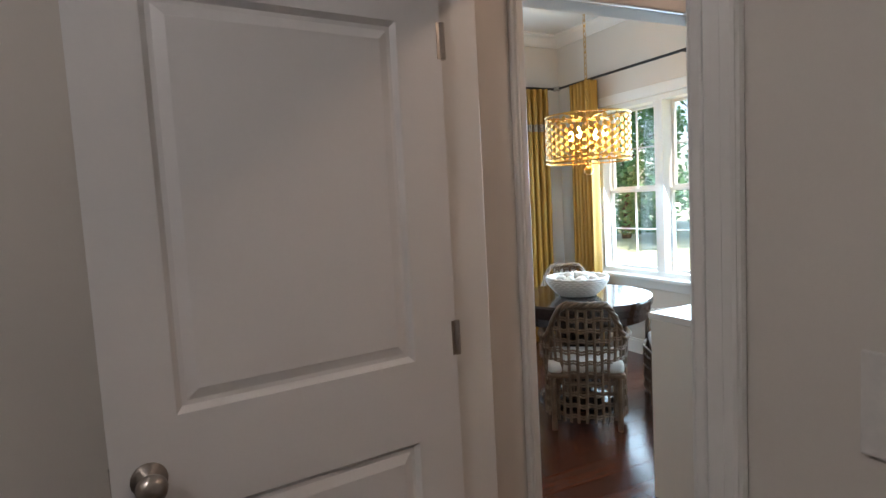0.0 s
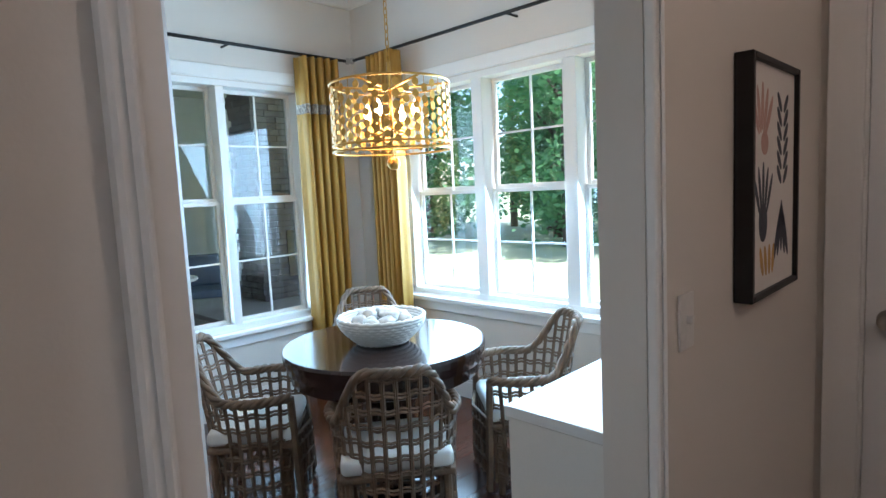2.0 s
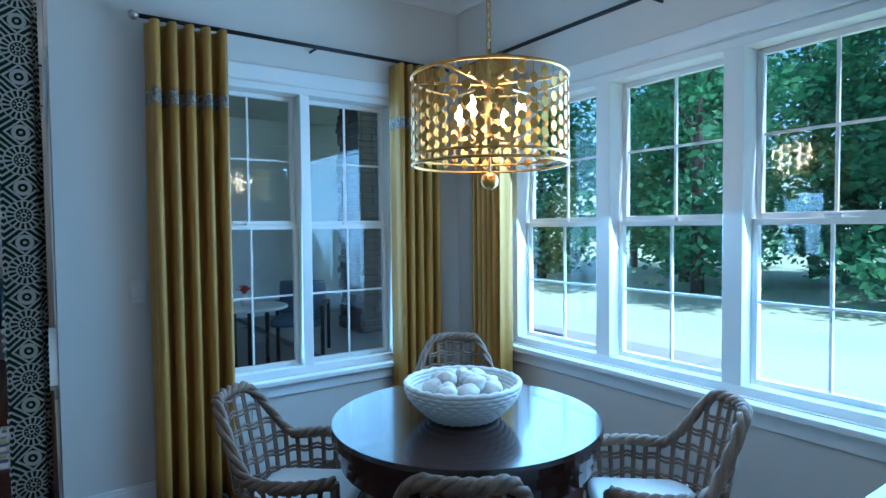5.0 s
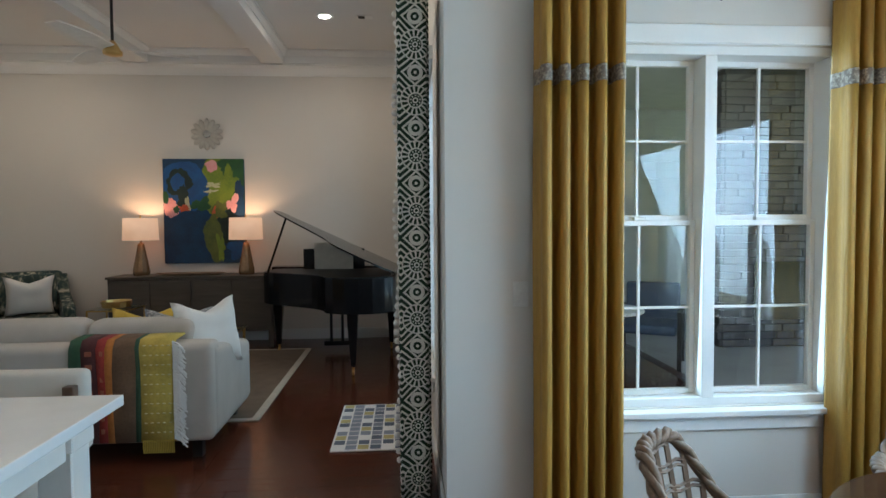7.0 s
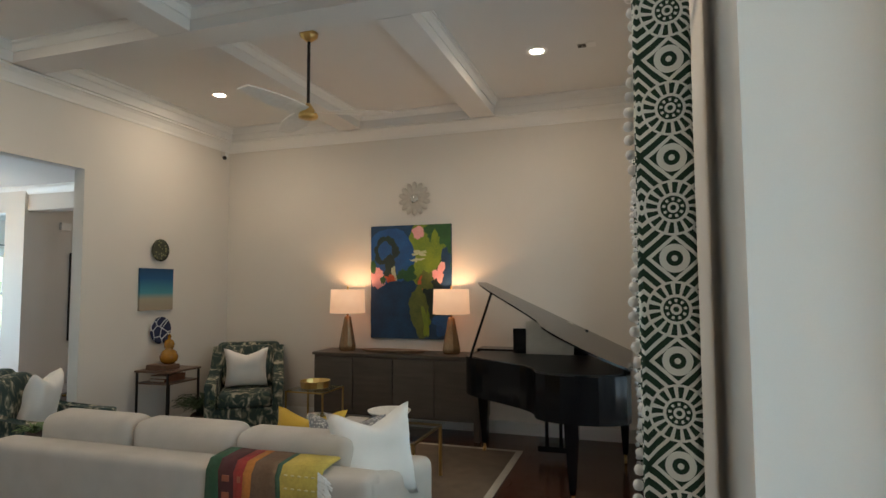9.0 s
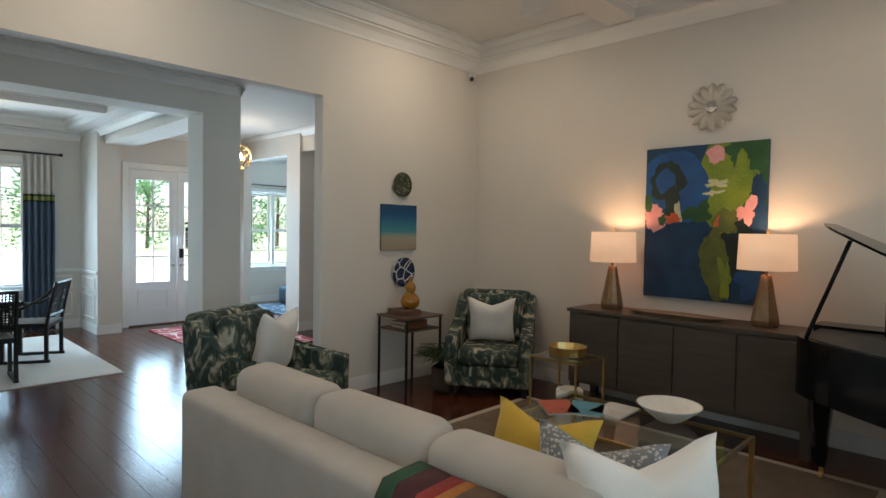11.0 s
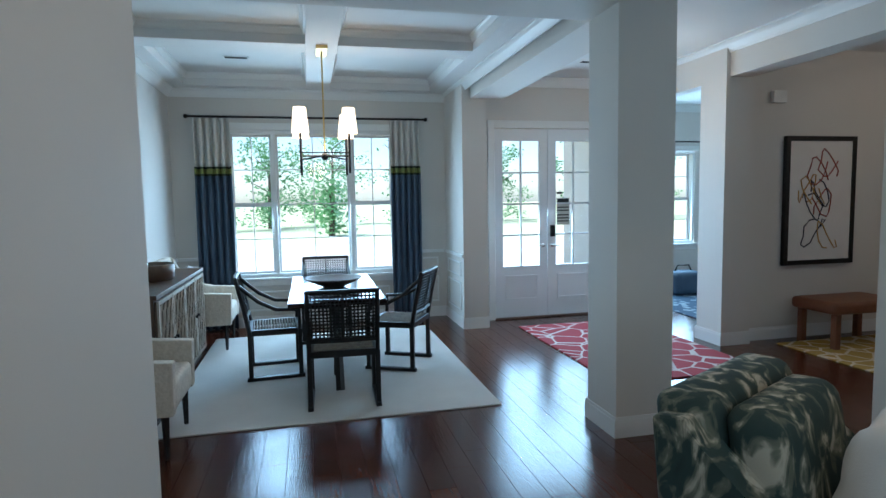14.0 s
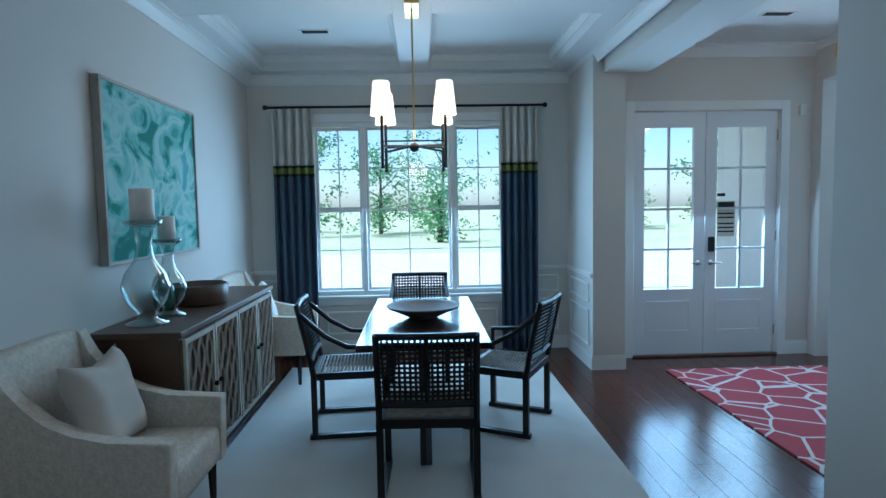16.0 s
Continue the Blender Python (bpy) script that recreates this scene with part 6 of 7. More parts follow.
# ceiling fan at rest
fan = thing("ceiling_fan", pose(-0.4, 8.35, 0), "white three-blade ceiling fan with brass motor", "ceiling fan")
part("canopy", turned([(0.02, HL - 0.07), (0.07, HL - 0.03), (0.075, HL)], 24), BRASS, fan, smooth=True)
part("downrod", bar((0, 0, 3.05), (0, 0, HL - 0.06), 0.013), BLACKM, fan)
part("motor", turned([(0.03, 2.95), (0.075, 2.96), (0.08, 2.985), (0.05, 3.03), (0.02, 3.08)], 24), BRASS, fan, smooth=True)
for k in range(3):
    rot = Matrix.Rotation(radians(20 + 120 * k), 4, "Z")
    bm = bmesh.new()
    rows = []
    for i in range(9):
        t = i / 8
        w = 0.045 + 0.05 * math.sin(math.pi * min(1, t * 0.85 + 0.1))
        rows.append([bm.verts.new(rot @ Vector((0.06 + 0.62 * t, s * w, 3.0 + 0.012 * s * (1 - t) + zz))) for s, zz in ((-1, 0), (1, 0.01), (1, 0.018), (-1, 0.008))])
    for a, b in zip(rows, rows[1:]):
        for i in range(4):
            bm.faces.new((a[i], a[(i + 1) % 4], b[(i + 1) % 4], b[i]))
    bm.faces.new(rows[0])
    bm.faces.new(rows[-1][::-1])
    part("blade", bm, CERAM, fan, smooth=False)
vt = thing("ceiling_vent", pose(1.72, 9.3, HL), "small white slotted ceiling vent", "vent")
part("grille", boxes([(-0.08, 0.08, -0.05, 0.05, -0.006, -0.001)]), TRIM, vt)
part("slats", boxes([(-0.07, 0.0, y, y + 0.01, -0.009, -0.0061) for y in (-0.035, -0.015, 0.005, 0.025)]), BLACKM, vt)
sc = thing("security_camera", pose(-2.958, 10.5, zb - 0.2), "small white security camera in the ceiling corner", "camera")
part("housing", boxed(-0.03, 0.03, -0.03, 0.03, -0.01, 0.06, bevel=0.01), PLASTIC, sc)
bm = bmesh.new()
bmesh.ops.create_uvsphere(bm, u_segments=12, v_segments=8, radius=0.026, matrix=Matrix.Translation((0.015, -0.025, -0.02)))
part("lens_eye", bm, DARKGLASS, sc, smooth=True)

# green printed curtains on the east wall
GL = [("cloth", 0.02, 2.72, GREENCURT, 0.0)]
for y, end in ((6.22, 1), (9.62, -1)):
    c = curtain(pose(2.165, y, 0, 0, 0, 90), 0.36, GL, "green and ivory medallion-print curtain with ball fringe", 4, 0.075, "green printed curtains")
    ball_mesh = turned([(0.0001, -0.019), (0.013, -0.014), (0.019, 0), (0.013, 0.014), (0.0001, 0.019)], 10)
    first_ball = part("fringe_ball", ball_mesh, WHITEC, c, smooth=True)
    first_ball.location = (end * 0.19, 0.1, 0.1)
    for k in range(1, 52):
        ball = new("fringe_ball", first_ball.data)
        ball.parent = c
        ball.location = (end * 0.19 + 0.008 * math.sin(k * 1.7), 0.1 + 0.012 * math.sin(k * 0.5), 0.1 + 0.05 * k)
rod = curtain_rod((2.165, 6.02, 2.75), (2.165, 9.85, 2.75), 0.016, (0.11, 0, 0), BLACKM)
part("end_block", boxed(2.125, 2.205, 5.97, 6.0, 2.71, 2.81, bevel=0.004), BLACKM, rod)
th2 = thing("thermostat", pose(-1.52, 5.751, 1.53, 0, 0, 180), "white wall thermostat with dark display", "thermostat")
part("housing", boxed(-0.06, 0.06, -0.028, -0.001, -0.05, 0.05, bevel=0.006), PLASTIC, th2)
part("display", boxed(-0.04, 0.0, -0.03, -0.0281, -0.02, 0.03), DARKGLASS, th2)
wall_plate(pose(-1.52, 5.751, 1.26, 0, 0, 180), "white wall switch under the thermostat")

# ---- the dining room ----
rug("dining_rug", -8.05, -5.18, 5.1, 7.54, WOOLRUG, "large ivory wool rug under the dining table")
rug("foyer_rug", -7.65, -5.38, 8.6, 10.07, REDRUG, "red rug with a pale lattice in the foyer")
rug("study_rug", -9.3, -6.9, 10.9, 13.0, BLUERUG, "blue patterned rug in the study")
rug("hall_rug", -6.1, -4.6, 10.85, 12.6, ramp_mat("gold_lattice_rug", tex_voronoi(5, "DISTANCE_TO_EDGE"), [(0, (0.6, 0.5, 0.35)), (0.06, (0.35, 0.22, 0.04))], rough=0.95), "gold lattice rug in the stair hall")
dtb = thing("dining_table", pose(-6.6, 6.38, 0.012), "dark wooden rectangular dining table", "table")
part("tabletop", boxed(-0.86, 0.86, -0.39, 0.39, 0.71, 0.75, bevel=0.005), ESPRESSO, dtb)
part("apron", boxes([(-0.7, 0.7, -0.28, -0.25, 0.63, 0.709), (-0.7, 0.7, 0.25, 0.28, 0.63, 0.709)]), EBONY, dtb)
for s in (-1, 1):
    bm = bmesh.new()
    for a in (-1, 1):
        tube(bm, [(s * 0.55 - 0.22 * a, 0, 0.0), (s * 0.55 + 0.22 * a, 0, 0.7)], 0.035, 4)
    part("trestle", bm, EBONY, dtb)
part("stretcher", boxed(-0.55, 0.55, -0.025, 0.025, 0.32, 0.38), EBONY, dtb)
wbw = thing("wooden_bowl", pose(-6.55, 6.38, 0.762), "wide shallow dark wooden bowl on the dining table", "bowl")
part("bowl_body", turned([(0.09, 0), (0.11, 0.01), (0.25, 0.075), (0.26, 0.09), (0.24, 0.08), (0.1, 0.02), (0.0001, 0.018)], 40), mat("grey_washed_wood", (0.16, 0.13, 0.1), 0.6, 0, (0.09, 0.07, 0.055), 6, 60), wbw, smooth=True)


def cane_chair(m):
    c = thing("dining_chair", m, "black wooden dining chair with woven cane back", "chair", "black chairs round the dining table")
    w = 0.25

    def back(x, z, dy=0.0):
        return Vector((x, -0.2 - 0.22 * max(0, z - 0.45) + dy, z))
    bm = bmesh.new()
    for s in (-1, 1):
        tube(bm, [back(s * w, 0.4), back(s * w, 0.65), back(s * w, 0.9)], 0.019, 6)
    for z in (0.52, 0.89):
        tube(bm, [back(-w, z), back(0, z, -0.015), back(w, z)], 0.019, 6)
    tube(bm, [back(0, 0.52, -0.015), back(0, 0.89, -0.015)], 0.012, 4)
    part("back_frame", bm, EBONY, c)
    for k in range(19):
        x = -w + 2 * w * k / 18
        part("cane_strand", tube(bmesh.new(), [back(x, 0.53, -0.012 * (1 - abs(x) / w)), back(x, 0.88, -0.012 * (1 - abs(x) / w))], 0.0065, 4), EBONY, c)
    for k in range(14):
        z = 0.54 + 0.026 * k
        part("cane_strand", tube(bmesh.new(), [back(-w, z), back(0, z, -0.014), back(w, z)], 0.0065, 4), EBONY, c)
    part("seat_frame", boxes([(-w, w, 0.2, 0.24, 0.39, 0.44), (-w, w, -0.22, -0.18, 0.39, 0.44), (-w, -w + 0.035, -0.18, 0.2, 0.39, 0.44), (w - 0.035, w, -0.18, 0.2, 0.39, 0.44)], 0.003), EBONY, c)
    bm = bmesh.new()
    for k in range(16):
        y = -0.17 + 0.37 * k / 15
        tube(bm, [(-w + 0.03, y, 0.435), (w - 0.03, y, 0.435)], 0.009, 4)
    part("seat_weave", bm, mat("pale_cord", (0.3, 0.27, 0.22), 0.7, 0, (0.12, 0.1, 0.08), 20, 120), c, "woven cord seat")
    for s in (-1, 1):
        bm = bmesh.new()
        box(bm, s * w - 0.018, s * w + 0.018, 0.2, 0.236, 0.03, 0.43)
        box(bm, s * w - 0.018, s * w + 0.018, -0.22, -0.184, 0.03, 0.43)
        box(bm, s * w - 0.02, s * w + 0.02, -0.235, 0.25, 0, 0.03)
        part("sled_leg", bm, EBONY, c)
        part("arm", tube(bmesh.new(), [back(s * w, 0.84), Vector((s * (w + 0.012), -0.12, 0.69)), Vector((s * (w + 0.012), 0.02, 0.615)), Vector((s * (w + 0.005), 0.22, 0.60)), Vector((s * w, 0.22, 0.43))], 0.018, 6), EBONY, c, smooth=True)
    return c


c0 = cane_chair(pose(-5.62, 6.4, 0.012, 0, 0, 88))
for x, y, r in ((-6.55, 5.83, 4), (-6.5, 6.98, 152), (-7.72, 6.34, -92)):
    copy_thing(c0, pose(x, y, 0.012, 0, 0, r))

sb = thing("sideboard", pose(0, 0, 0), "brown wooden sideboard with whitewashed fretwork doors", "sideboard")
part("body", boxed(-7.38, -5.57, 4.63, 5.08, 0.08, 0.87), SIDEWOOD, sb)
part("top", boxed(-7.41, -5.54, 4.62, 5.11, 0.872, 0.905, bevel=0.004), SIDEWOOD, sb)
part("plinth", boxed(-7.36, -5.59, 4.65, 5.06, 0, 0.079), EBONY, sb)
for k in range(4):
    x0 = -7.36 + k * 0.447
    dd = part("door", boxed(x0, x0 + 0.435, 5.081, 5.097, 0.1, 0.855, bevel=0.002), SIDEWOOD, sb)
    bm = boxes([(x0, x0 + 0.03, 5.0975, 5.112, 0.1, 0.855), (x0 + 0.405, x0 + 0.435, 5.0975, 5.112, 0.1, 0.855), (x0 + 0.03, x0 + 0.405, 5.0975, 5.112, 0.825, 0.855), (x0 + 0.03, x0 + 0.405, 5.0975, 5.112, 0.1, 0.13)])
    for q in range(3):
        for s in (-1, 1):
            part("fretwork_bar", tube(bmesh.new(), [(x0 + 0.09 + 0.125 * q + s * 0.05 * math.sin(2 * math.pi * t * 1.5), 5.105, 0.13 + 0.695 * t) for t in [i / 12 for i in range(13)]], 0.011, 4), FRET, dd)
    part("fretwork_frame", bm, FRET, dd, "whitewashed fretwork frame")
    kx = x0 + (0.4 if k % 2 == 0 else 0.035)
    part("door_pull", tube(bmesh.new(), [(kx, 5.112, 0.5), (kx, 5.135, 0.5)], 0.014, 10), BLACKM, dd)


def hurricane(x, y, s, label):
    g = thing("candle_holder", pose(x, y, 0.906), label, "candle holder", "glass candle holders")
    part("glass_vase", turned([(0.1 * s, 0), (0.105 * s, 0.012 * s), (0.05 * s, 0.03 * s), (0.045 * s, 0.06 * s), (0.1 * s, 0.13 * s), (0.12 * s, 0.2 * s), (0.1 * s, 0.27 * s), (0.05 * s, 0.34 * s), (0.035 * s, 0.42 * s), (0.05 * s, 0.5 * s), (0.085 * s, 0.515 * s), (0.1 * s, 0.545 * s), (0.095 * s, 0.545 * s), (0.08 * s, 0.52 * s), (0.0001, 0.515 * s)], 36), BLOWN, g, "clear blown glass", True)
    part("candle", turned([(0.058 * s, 0.517 * s), (0.058 * s, 0.70 * s), (0.05 * s, 0.705 * s), (0.0001, 0.70 * s)], 24), WAX, g, "ivory pillar candle", True)


hurricane(-5.78, 4.83, 1.08, "tall clear glass candle holder with ivory candle")
hurricane(-6.05, 4.84, 0.86, "shorter clear glass candle holder with ivory candle")
bx = thing("carved_box", pose(-6.5, 4.84, 0.906), "dark brown oval wooden box on the sideboard", "box")
part("box_body", turned([(0.17, 0), (0.19, 0.02), (0.195, 0.13), (0.18, 0.14), (0.17, 0.11), (0.0001, 0.1)], 30), SIDEWOOD, bx, smooth=True)
vv = thing("green_vase", pose(-6.25, 4.72, 0.906), "small green glass vase on the sideboard", "vase")
part("vase_body", turned([(0.05, 0), (0.07, 0.06), (0.06, 0.15), (0.03, 0.2), (0.035, 0.24)], 24), mat("green_glaze", (0.02, 0.12, 0.06), 0.1, coat=0.5), vv, smooth=True)
for x, lb in ((-5.12, "cream boucle armchair beside the sideboard"), (-7.78, "cream boucle armchair at the far end of the sideboard")):
    c = thing("boucle_armchair", pose(x, 5.0, 0, 0, 0, 0), lb, "armchair", "cream boucle armchairs")
    bm = soft_box(-0.31, 0.31, -0.37, -0.25, 0.3, 1.0, 0.045, 4)
    for v in bm.verts:
        v.co.y -= 0.14 * max(0, v.co.z - 0.45)
        v.co.z -= 0.05 * (abs(v.co.x) / 0.31) ** 3 * (v.co.z > 0.7)
    part("backrest", bm, BOUCLE, c, smooth=True)
    part("seat", soft_box(-0.27, 0.27, -0.28, 0.35, 0.28, 0.47, 0.05), BOUCLE, c, smooth=True)
    for s in (-1, 1):
        a0, a1 = sorted((s * 0.255, s * 0.335))
        part("arm", side_panel([(-0.37, 0.28), (0.35, 0.28), (0.36, 0.61), (0.1, 0.625), (-0.03, 0.645), (-0.13, 0.69), (-0.21, 0.76), (-0.27, 0.85), (-0.32, 0.96), (-0.42, 0.96)], a0, a1, 0.012), BOUCLE, c)
        for y in (-0.3, 0.29):
            part("leg", tube(bmesh.new(), [(s * 0.28, y, 0), (s * 0.28, y, 0.29)], [0.014, 0.024], 4), EBONY, c)
cushion(pose(-5.12, 5.0, 0.46, 16, 0, 0), 0.46, 0.46, 0.16, LINEN, "beige linen pillow on the boucle armchair", 0.03)
cushion(pose(-7.78, 4.98, 0.46, 16, 0, 0), 0.44, 0.44, 0.15, WHITEC, "white pillow on the far armchair", 0.03)
AQUA = ramp_mat("aqua_abstract_paint", tex_noise(3.2, 4, 1.2), [(0.0, (0.015, 0.08, 0.06)), (0.38, (0.03, 0.2, 0.15)), (0.45, (0.18, 0.42, 0.38)), (0.55, (0.36, 0.55, 0.5)), (0.68, (0.12, 0.34, 0.36))], interp="EASE", scale=(1, 1, 1.3))
wall_art("aqua_painting", pose(-6.41, 4.601, 1.765, 0, 0, 180), 1.32, 1.05, 0.05, 0.02, FRET, AQUA, "large aqua and green abstract floral painting")

LB = [("upper_cloth", 1.99, 2.56, CURTW, 0.0), ("dark_braid", 1.965, 1.99, BLKBAND, 0.003), ("olive_braid", 1.905, 1.965, GRNBAND, 0.002), ("dark_braid", 1.88, 1.905, BLKBAND, 0.003), ("lower_cloth", 0.02, 1.88, CURTB, 0.0)]
lab = "ivory and slate-blue curtain with olive braid"
curtain(pose(-8.52, 5.09, 0, 0, 0, -90), 0.42, LB, lab, 5, 0.045, "dining room curtains")
curtain(pose(-8.52, 7.4, 0, 0, 0, -90), 0.38, LB, lab, 5, 0.045, "dining room curtains")
curtain_rod((-8.52, 4.83, 2.58), (-8.52, 7.66, 2.58), 0.013, (-0.11, 0, 0), BLACKM)
SL = [("cloth", 0.02, 2.4, GREENLEAF, 0.0)]
curtain(pose(-9.7, 10.85, 0, 0, 0, -90), 0.3, SL, "bright green leaf-print curtain in the study", 4, 0.05)
curtain_rod((-9.7, 10.65, 2.45), (-9.7, 13.0, 2.45), 0.013, (-0.1, 0, 0), BLACKM)

dc = thing("dining_chandelier", pose(-6.6, 6.34, 0), "iron and brass chandelier with white tapered shades, lit", "chandelier")
part("ceiling_plate", boxed(-0.16, 0.16, -0.05, 0.05, zd - 0.03, zd, bevel=0.004), BRASS, dc)
for s in (-1, 1):
    part("rod", bar((s * 0.035, 0, zd - 0.02), (s * 0.02, 0, 2.0), 0.006, 6), BRASS, dc)
bm = bmesh.new()
for a in (-1, 1):
    for b in (-1, 1):
        tube(bm, [(0, 0, 1.97), (a * 0.2, b * 0.2, 1.95), (a * 0.21, b * 0.21, 1.96)], 0.009, 6)
        tube(bm, [(a * 0.21, b * 0.21, 1.8), (a * 0.21, b * 0.21, 2.2)], 0.011, 6)
for a in (-1, 1):
    tube(bm, [(a * 0.21, -0.21, 1.98), (a * 0.21, 0.21, 1.98)], 0.006, 6)
    tube(bm, [(-0.21, a * 0.21, 1.98), (0.21, a * 0.21, 1.98)], 0.006, 6)
bmesh.ops.create_uvsphere(bm, u_segments=12, v_segments=8, radius=0.035, matrix=Matrix.Translation((0, 0, 1.96)))
part("arm_frame", bm, BLACKM, dc)
for a in (-1, 1):
    for b in (-1, 1):
        o = part("shade", turned([(0.075, 0), (0.077, 0), (0.055, 0.22), (0.053, 0.22), (0.075, 0)], 24), SHADE2, dc, "white tapered lampshade, lit", True)
        o.location = (a * 0.21, b * 0.21, 2.15)

ln = thing("orb_lantern", pose(-6.3, 9.35, 0), "brass orb lantern hanging in the foyer", "pendant lamp")
bm = bmesh.new()
for k in range(4):
    rot = Matrix.Translation((0, 0, 2.55)) @ Matrix.Rotation(math.pi * k / 4, 4, "Z") @ Matrix.Rotation(0.3 * k, 4, "X")
    tube(bm, [rot @ Vector((0.17 * math.cos(a), 0, 0.17 * math.sin(a))) for a in [2 * math.pi * i / 32 for i in range(32)]], 0.008, 5, True)
tube(bm, [(0, 0, 2.72), (0, 0, H)], 0.007, 6)
part("orb_frame", bm, BRASS, ln)
for k in range(3):
    o = part("bulb", turned([(0.009, 0), (0.018, 0.02), (0.016, 0.045), (0.0001, 0.08)], 10), GLOW, ln, "glowing candle bulb", True)
    o.location = (0.05 * math.cos(k * 2.1), 0.05 * math.sin(k * 2.1), 2.52)

ba = wall_art("scribble_painting", Matrix.Translation((-6.299, 11.5, 1.47)) @ Matrix.Rotation(math.pi / 2, 4, "Z"), 0.9, 1.36, 0.05, 0.05, BLACKM, IVORYC, "black framed abstract line painting")
rng = random.Random(11)
for k in range(9):
    mt = (INK, OCHRE, paint("oil_red_line", (0.4, 0.08, 0.05)))[k % 3]
    cx, cz = rng.uniform(-0.2, 0.2), rng.uniform(-0.4, 0.45)
    pts = [(cx + 0.16 * math.sin(i * 0.5 + k) * rng.uniform(0.6, 1), -0.0405, cz + 0.15 * math.cos(i * 0.7 + k * 2)) for i in range(12)]
    part("painted_line", tube(bmesh.new(), pts, 0.008, 4), mt, ba, smooth=True)
bn = thing("leather_bench", pose(-5.95, 11.55, 0), "cognac leather bench on wooden legs", "bench")
part("seat", soft_box(-0.25, 0.3, -0.45, 0.45, 0.36, 0.48, 0.05), LEATHER, bn, smooth=True)
for a in (-0.18, 0.22):
    for b in (-0.36, 0.36):
        part("leg", boxed(a - 0.03, a + 0.03, b - 0.03, b + 0.03, 0, 0.37), LEATHER, bn)
bg = thing("travel_bag", pose(-9.1, 11.9, 0.013), "dark duffel bag on the study floor", "bag")
part("bag_body", soft_box(-0.2, 0.2, -0.25, 0.25, 0, 0.36, 0.1), CURTB, bg, smooth=True)
part("handle", tube(bmesh.new(), [(0, -0.15, 0.35), (0, -0.1, 0.45), (0, 0.1, 0.45), (0, 0.15, 0.35)], 0.012, 6), BLACKM, bg, smooth=True)
bs = thing("door_chime", pose(-6.23, 10.95, 2.55, 0, 0, 90), "small white door chime box on the wall", "chime")
part("housing", boxed(-0.08, 0.08, -0.05, -0.001, -0.06, 0.06, bevel=0.006), PLASTIC, bs)
bs.location.x = -6.299
sn = thing("motion_detector", pose(-8.129, 10.14, 2.43, 0, 0, 90), "small white alarm detector on the wall", "detector")
part("housing", boxed(-0.03, 0.03, -0.04, -0.001, -0.05, 0.05, bevel=0.008), PLASTIC, sn)
for x, y in ((-7.6, 5.5), (-7.2, 9.3)):
    v = thing("ceiling_vent", pose(x, y, H), "dark slotted ceiling vent", "vent")
    part("grille", boxes([(-0.05, 0.05, -0.13, 0.13, -0.006, -0.001)]), TRIM, v)
    part("slats", boxes([(-0.035 + 0.02 * k, -0.025 + 0.02 * k, -0.11, 0.11, -0.009, -0.0061) for k in range(4)]), BLACKM, v)

# ---- outdoors ----
def tree(x, y, h, r, seed, material, n=900):
    rng = random.Random(seed)
    t = thing("tree", pose(x, y, -0.17), "leafy green garden tree in daylight", "tree", "garden trees")
    bm = bmesh.new()
    tube(bm, [(0, 0, 0), (0.05, 0.03, h * 0.3), (0, 0.08, h * 0.75)], [0.16, 0.12, 0.04], 8)
    for k in range(7):
        a = k * 2.4
        z = h * (0.25 + 0.08 * k)
        tube(bm, [(0.02, 0.03, z), (math.cos(a) * r * 0.6, math.sin(a) * r * 0.6, z + h * 0.15)], [0.06, 0.015], 5)
    part("trunk", bm, BARK, t)
    verts, faces = [], []
    clumps = [(rng.gauss(0, r * 0.48), rng.gauss(0, r * 0.48), h * rng.uniform(0.06, 0.97)) for _ in range(46)]
    for i in range(n):
        cx, cy, cz = clumps[i % len(clumps)]
        k = 1 - 0.5 * max(0, cz / h - 0.45)
        p = Vector((cx * k + rng.gauss(0, 0.34), cy * k + rng.gauss(0, 0.34), max(0.2, cz + rng.gauss(0, 0.3))))
        u = Vector((rng.gauss(0, 1), rng.gauss(0, 1), rng.gauss(0, 0.5))).normalized()
        w = u.cross(Vector((rng.gauss(0, 1), rng.gauss(0, 1), rng.gauss(0, 1)))).normalized()
        s = rng.uniform(0.07, 0.16)
        b = len(verts)
        verts += [p - u * s, p + w * s * 0.5, p + u * s, p - w * s * 0.5]
        faces.append((b, b + 1, b + 2, b + 3))
    me = bpy.data.meshes.new("crown")
    me.from_pydata(verts, [], faces)
    me.materials.append(material)
    o = new("crown", me)
    o.parent = t
    return t


for i in range(13):
    tree(15 + 2.2 * (i % 3), -5.5 + 1.75 * i, 6.0 + 1.8 * ((i * 7) % 4), 1.9, 20 + i, LEAF if i % 2 else LEAF2, 6500)
for i in range(9):
    tree(21 + 2.0 * (i % 2), -9 + 3.2 * i, 9.5 + 1.5 * ((i * 5) % 3), 2.6, 120 + i, LEAF if i % 2 else LEAF2, 6500)
for i in range(12):
    tree(-38 - 4 * (i % 3), -14 + 4.4 * i, 6 + 1.8 * ((i * 5) % 4), 2.4, 60 + i, LEAF if i % 3 else LEAF2, 2600)
tree(-31, 7.3, 3.0, 0.8, 90, LEAF, 900)
tagged(part("driveway", boxed(-24, -14, -60, 60, -0.158, -0.15), mat("pale_concrete", (0.6, 0.58, 0.54), 0.85, 0, (0.5, 0.48, 0.45), 1.5, 40)), "pale concrete driveway", "driveway", kind="structure")
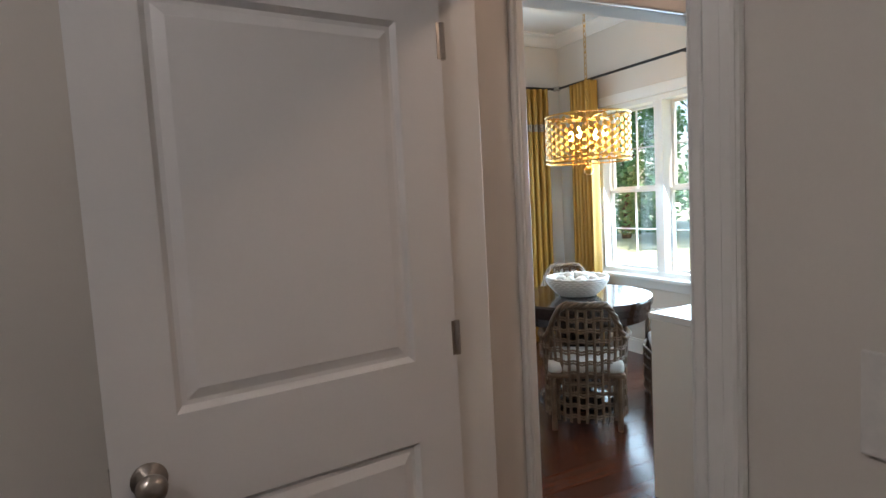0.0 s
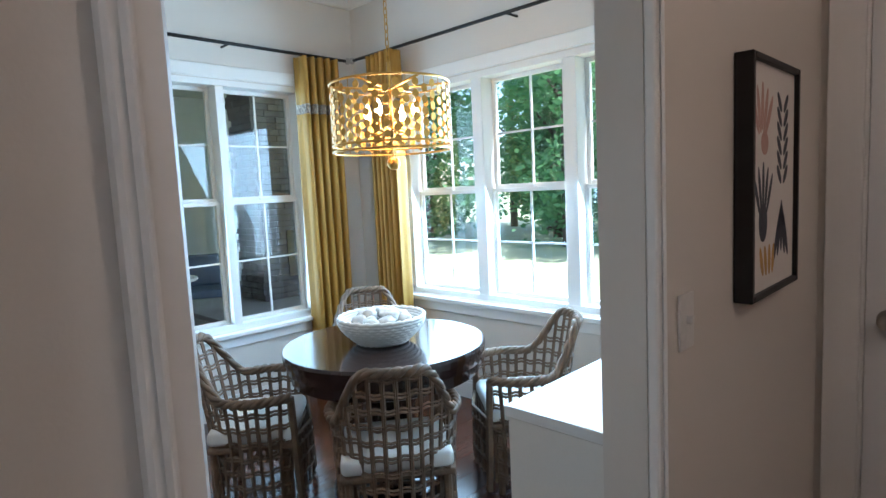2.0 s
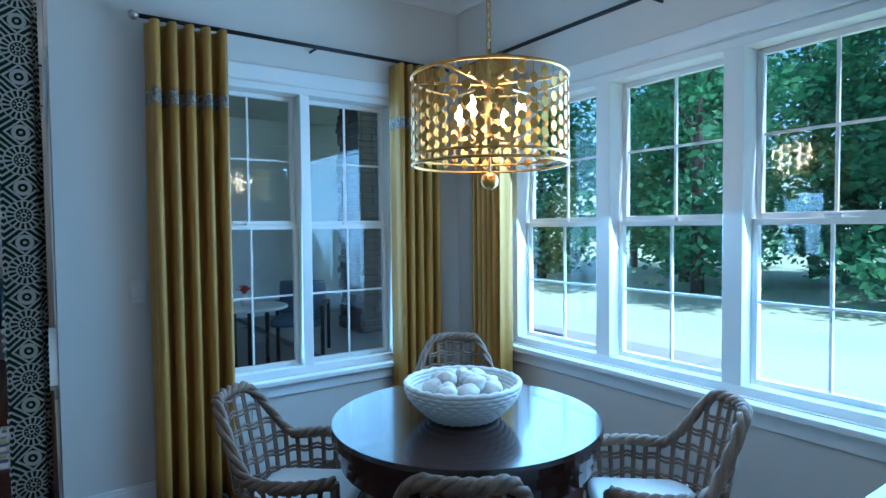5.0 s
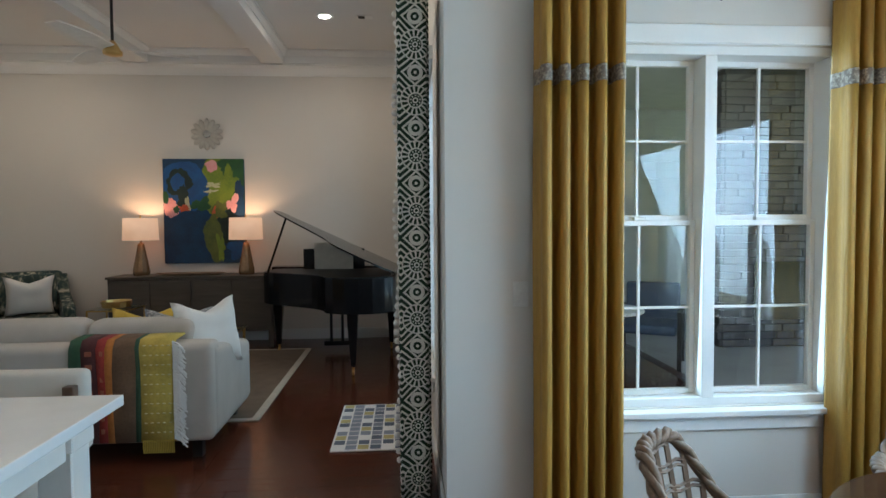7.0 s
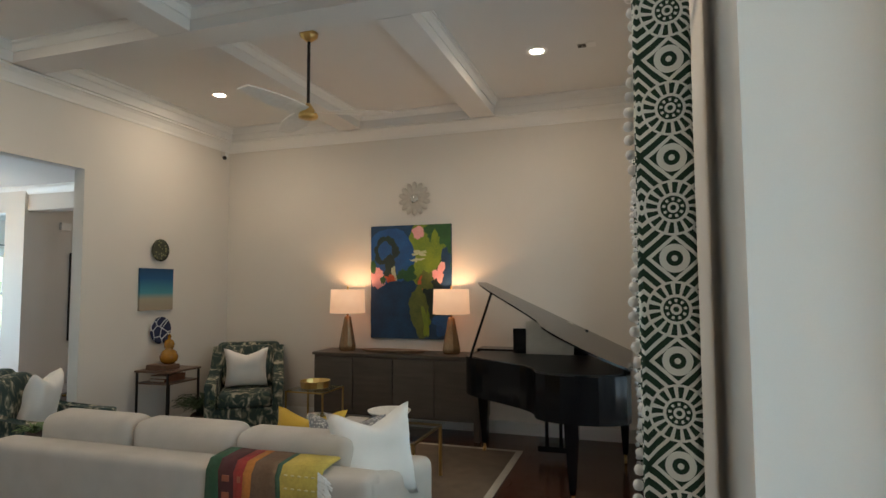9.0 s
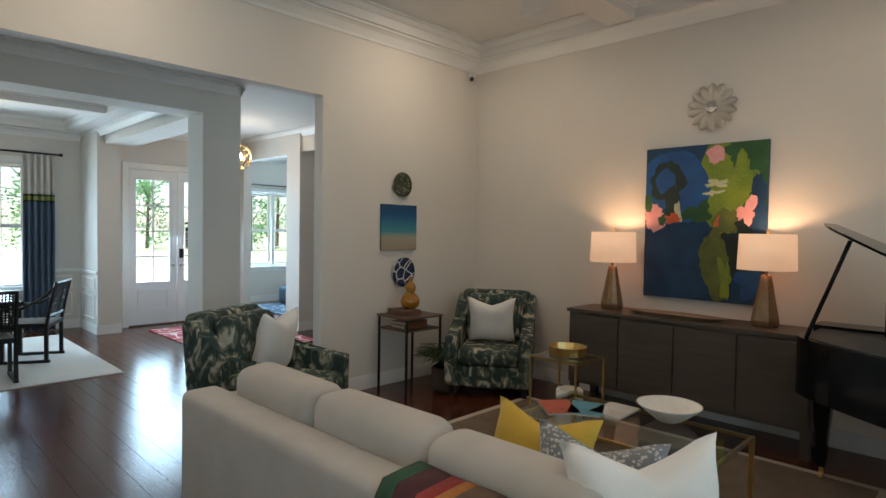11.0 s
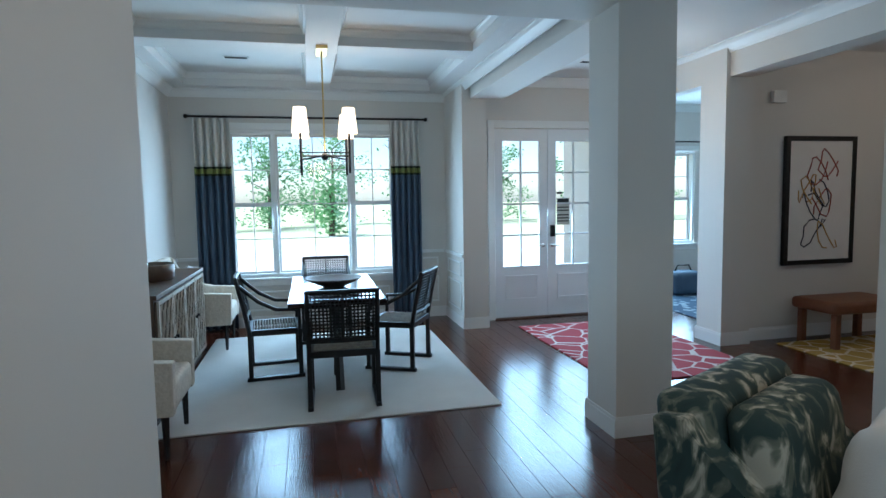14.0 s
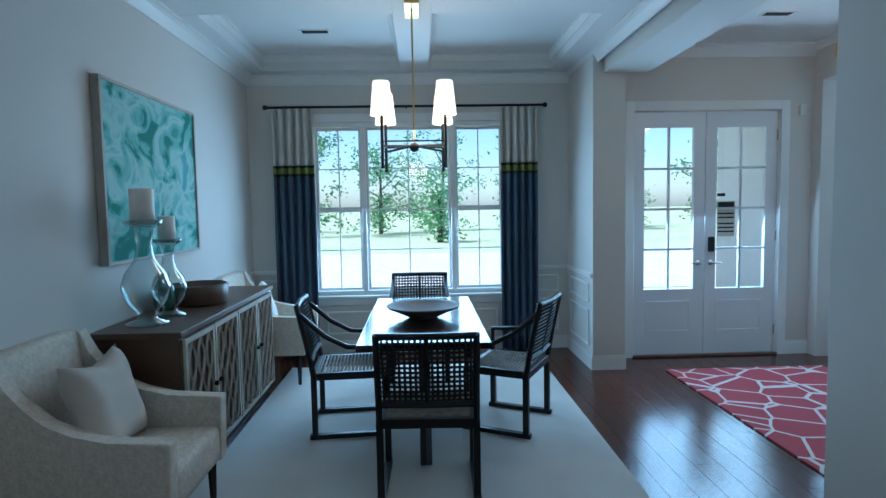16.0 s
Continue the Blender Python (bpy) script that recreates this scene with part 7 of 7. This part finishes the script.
# porch behind the nook: siding wall, deck, stone chimney, roof
tagged(part("porch_floor", boxed(2.45, 8.4, 5.9, 12.5, -0.14, -0.03), CONCRETE), "pale porch floor", "porch floor", kind="structure")
tagged(part("porch_ceiling", boxed(2.45, 8.4, 5.9, 12.5, 3.3, 3.42), mat("porch_ceiling_boards", (0.42, 0.45, 0.4), 0.7)), "grey-green boarded porch ceiling", "ceiling", kind="structure")
sidew = tagged(part("siding_wall", boxed(2.451, 2.462, 9.3, 12.4, -0.03, 3.3), SIDING), "white lap siding on the porch wall", "wall", kind="structure")
sidn = tagged(part("siding_wall_back", boxes([(2.46, 6.75, 12.2, 12.3, -0.03, 3.3)]), SIDING), "white lap siding at the porch end", "wall", kind="structure")
for k in range(24):
    z = -0.02 + 0.138 * k
    bm = bmesh.new()
    v = [bm.verts.new(p) for p in ((2.46, 12.17, z), (6.75, 12.17, z), (6.75, 12.19, z + 0.14), (2.46, 12.19, z + 0.14), (2.46, 12.2, z), (6.75, 12.2, z))]
    bm.faces.new((v[0], v[1], v[2], v[3]))
    bm.faces.new((v[0], v[1], v[5], v[4]))
    part("lap_board", bm, SIDING, sidn)
chm = thing("stone_chimney", pose(0.28, 0, 0), "grey stacked ledge-stone outdoor fireplace", "fireplace")
part("core", boxed(5.65, 7.05, 9.75, 10.4, -0.03, 3.3), mat("mortar", (0.05, 0.05, 0.05), 0.9), chm)
rng = random.Random(9)
z = -0.02
meshes = []
for k in range(7):
    me = bpy.data.meshes.new("stone")
    b = boxed(0, 0.16 + 0.06 * k, 0, 0.06, 0, 0.085, bevel=0.008, seg=1)
    b.to_mesh(me)
    b.free()
    me.materials.append(STONE)
    meshes.append(me)
while z < 3.2:
    for face in (0, 1):
        a, end = (5.62, 7.08) if face == 0 else (9.7, 10.42)
        while a < end - 0.1:
            fits = [q for q in meshes if max(v.co.x for v in q.vertices) <= end - a + 0.03]
            if not fits:
                break
            me = rng.choice(fits)
            o = new("stone", me)
            o.parent = chm
            d = rng.uniform(0, 0.025)
            if face == 0:
                o.location = (a, 9.7 - d, z)
            else:
                o.matrix_local = Matrix.Translation((5.65 - d, a, z)) @ Matrix.Rotation(math.pi / 2, 4, "Z")
            a += me.vertices[-1].co.x * 0 + max(v.co.x for v in me.vertices) + 0.006
    z += 0.09
part("mantel", boxed(5.55, 7.15, 9.5, 9.7, 1.45, 1.56, bevel=0.008), SIDEWOOD, chm, "thick dark wooden mantel")
part("firebox", boxed(6.0, 6.7, 9.67, 9.75, 0.3, 1.0), DARKGLASS, chm)
wf = thing("porch_post_wall", pose(0, 0, 0), "white porch posts and window frame in sunlight", "porch post")
for x, y in ((6.85, 12.25), (8.3, 12.3)):
    part("post", boxed(x - 0.09, x + 0.09, y - 0.09, y + 0.09, -0.03, 3.3), TRIM, wf)
for x, y, r in ((3.5, 8.9, 200), (4.7, 9.0, 150)):
    c = thing("porch_chair", pose(x, y, -0.03, 0, 0, r), "dark wooden porch armchair with grey cushions", "chair", "porch chairs")
    part("seat", soft_box(-0.28, 0.28, -0.28, 0.28, 0.36, 0.46, 0.04), CURTB, c, smooth=True)
    part("backrest", soft_box(-0.28, 0.28, -0.36, -0.26, 0.44, 0.85, 0.04), CURTB, c, smooth=True)
    for s in (-1, 1):
        part("arm", boxes([(s * 0.31 - 0.025, s * 0.31 + 0.025, -0.34, 0.3, 0.58, 0.61)], 0.004), EBONY, c)
        for yy in (-0.3, 0.27):
            part("leg", boxed(s * 0.31 - 0.02, s * 0.31 + 0.02, yy - 0.02, yy + 0.02, 0, 0.58), EBONY, c)
pt = thing("porch_table", pose(3.9, 8.2, -0.03), "small round porch table with flowers", "table")
part("top", turned([(0.36, 0.7), (0.37, 0.71), (0.36, 0.73), (0.0001, 0.73)], 30), SIDING, pt)
part("base", turned([(0.2, 0), (0.03, 0.04), (0.025, 0.7)], 16), EBONY, pt)
fl = thing("flower_vase", pose(3.85, 8.2, 0.70), "red flowers in a small vase on the porch table", "flowers")
part("vase", turned([(0.03, 0), (0.045, 0.06), (0.025, 0.12)], 14), CERAM, fl, smooth=True)
o = part("petals", fronds(20, 0.1, 0.16, 7, 0.02), paint("red_petal", (0.5, 0.03, 0.03)), fl)
o.location = (0, 0, 0.11)

lay_floor()
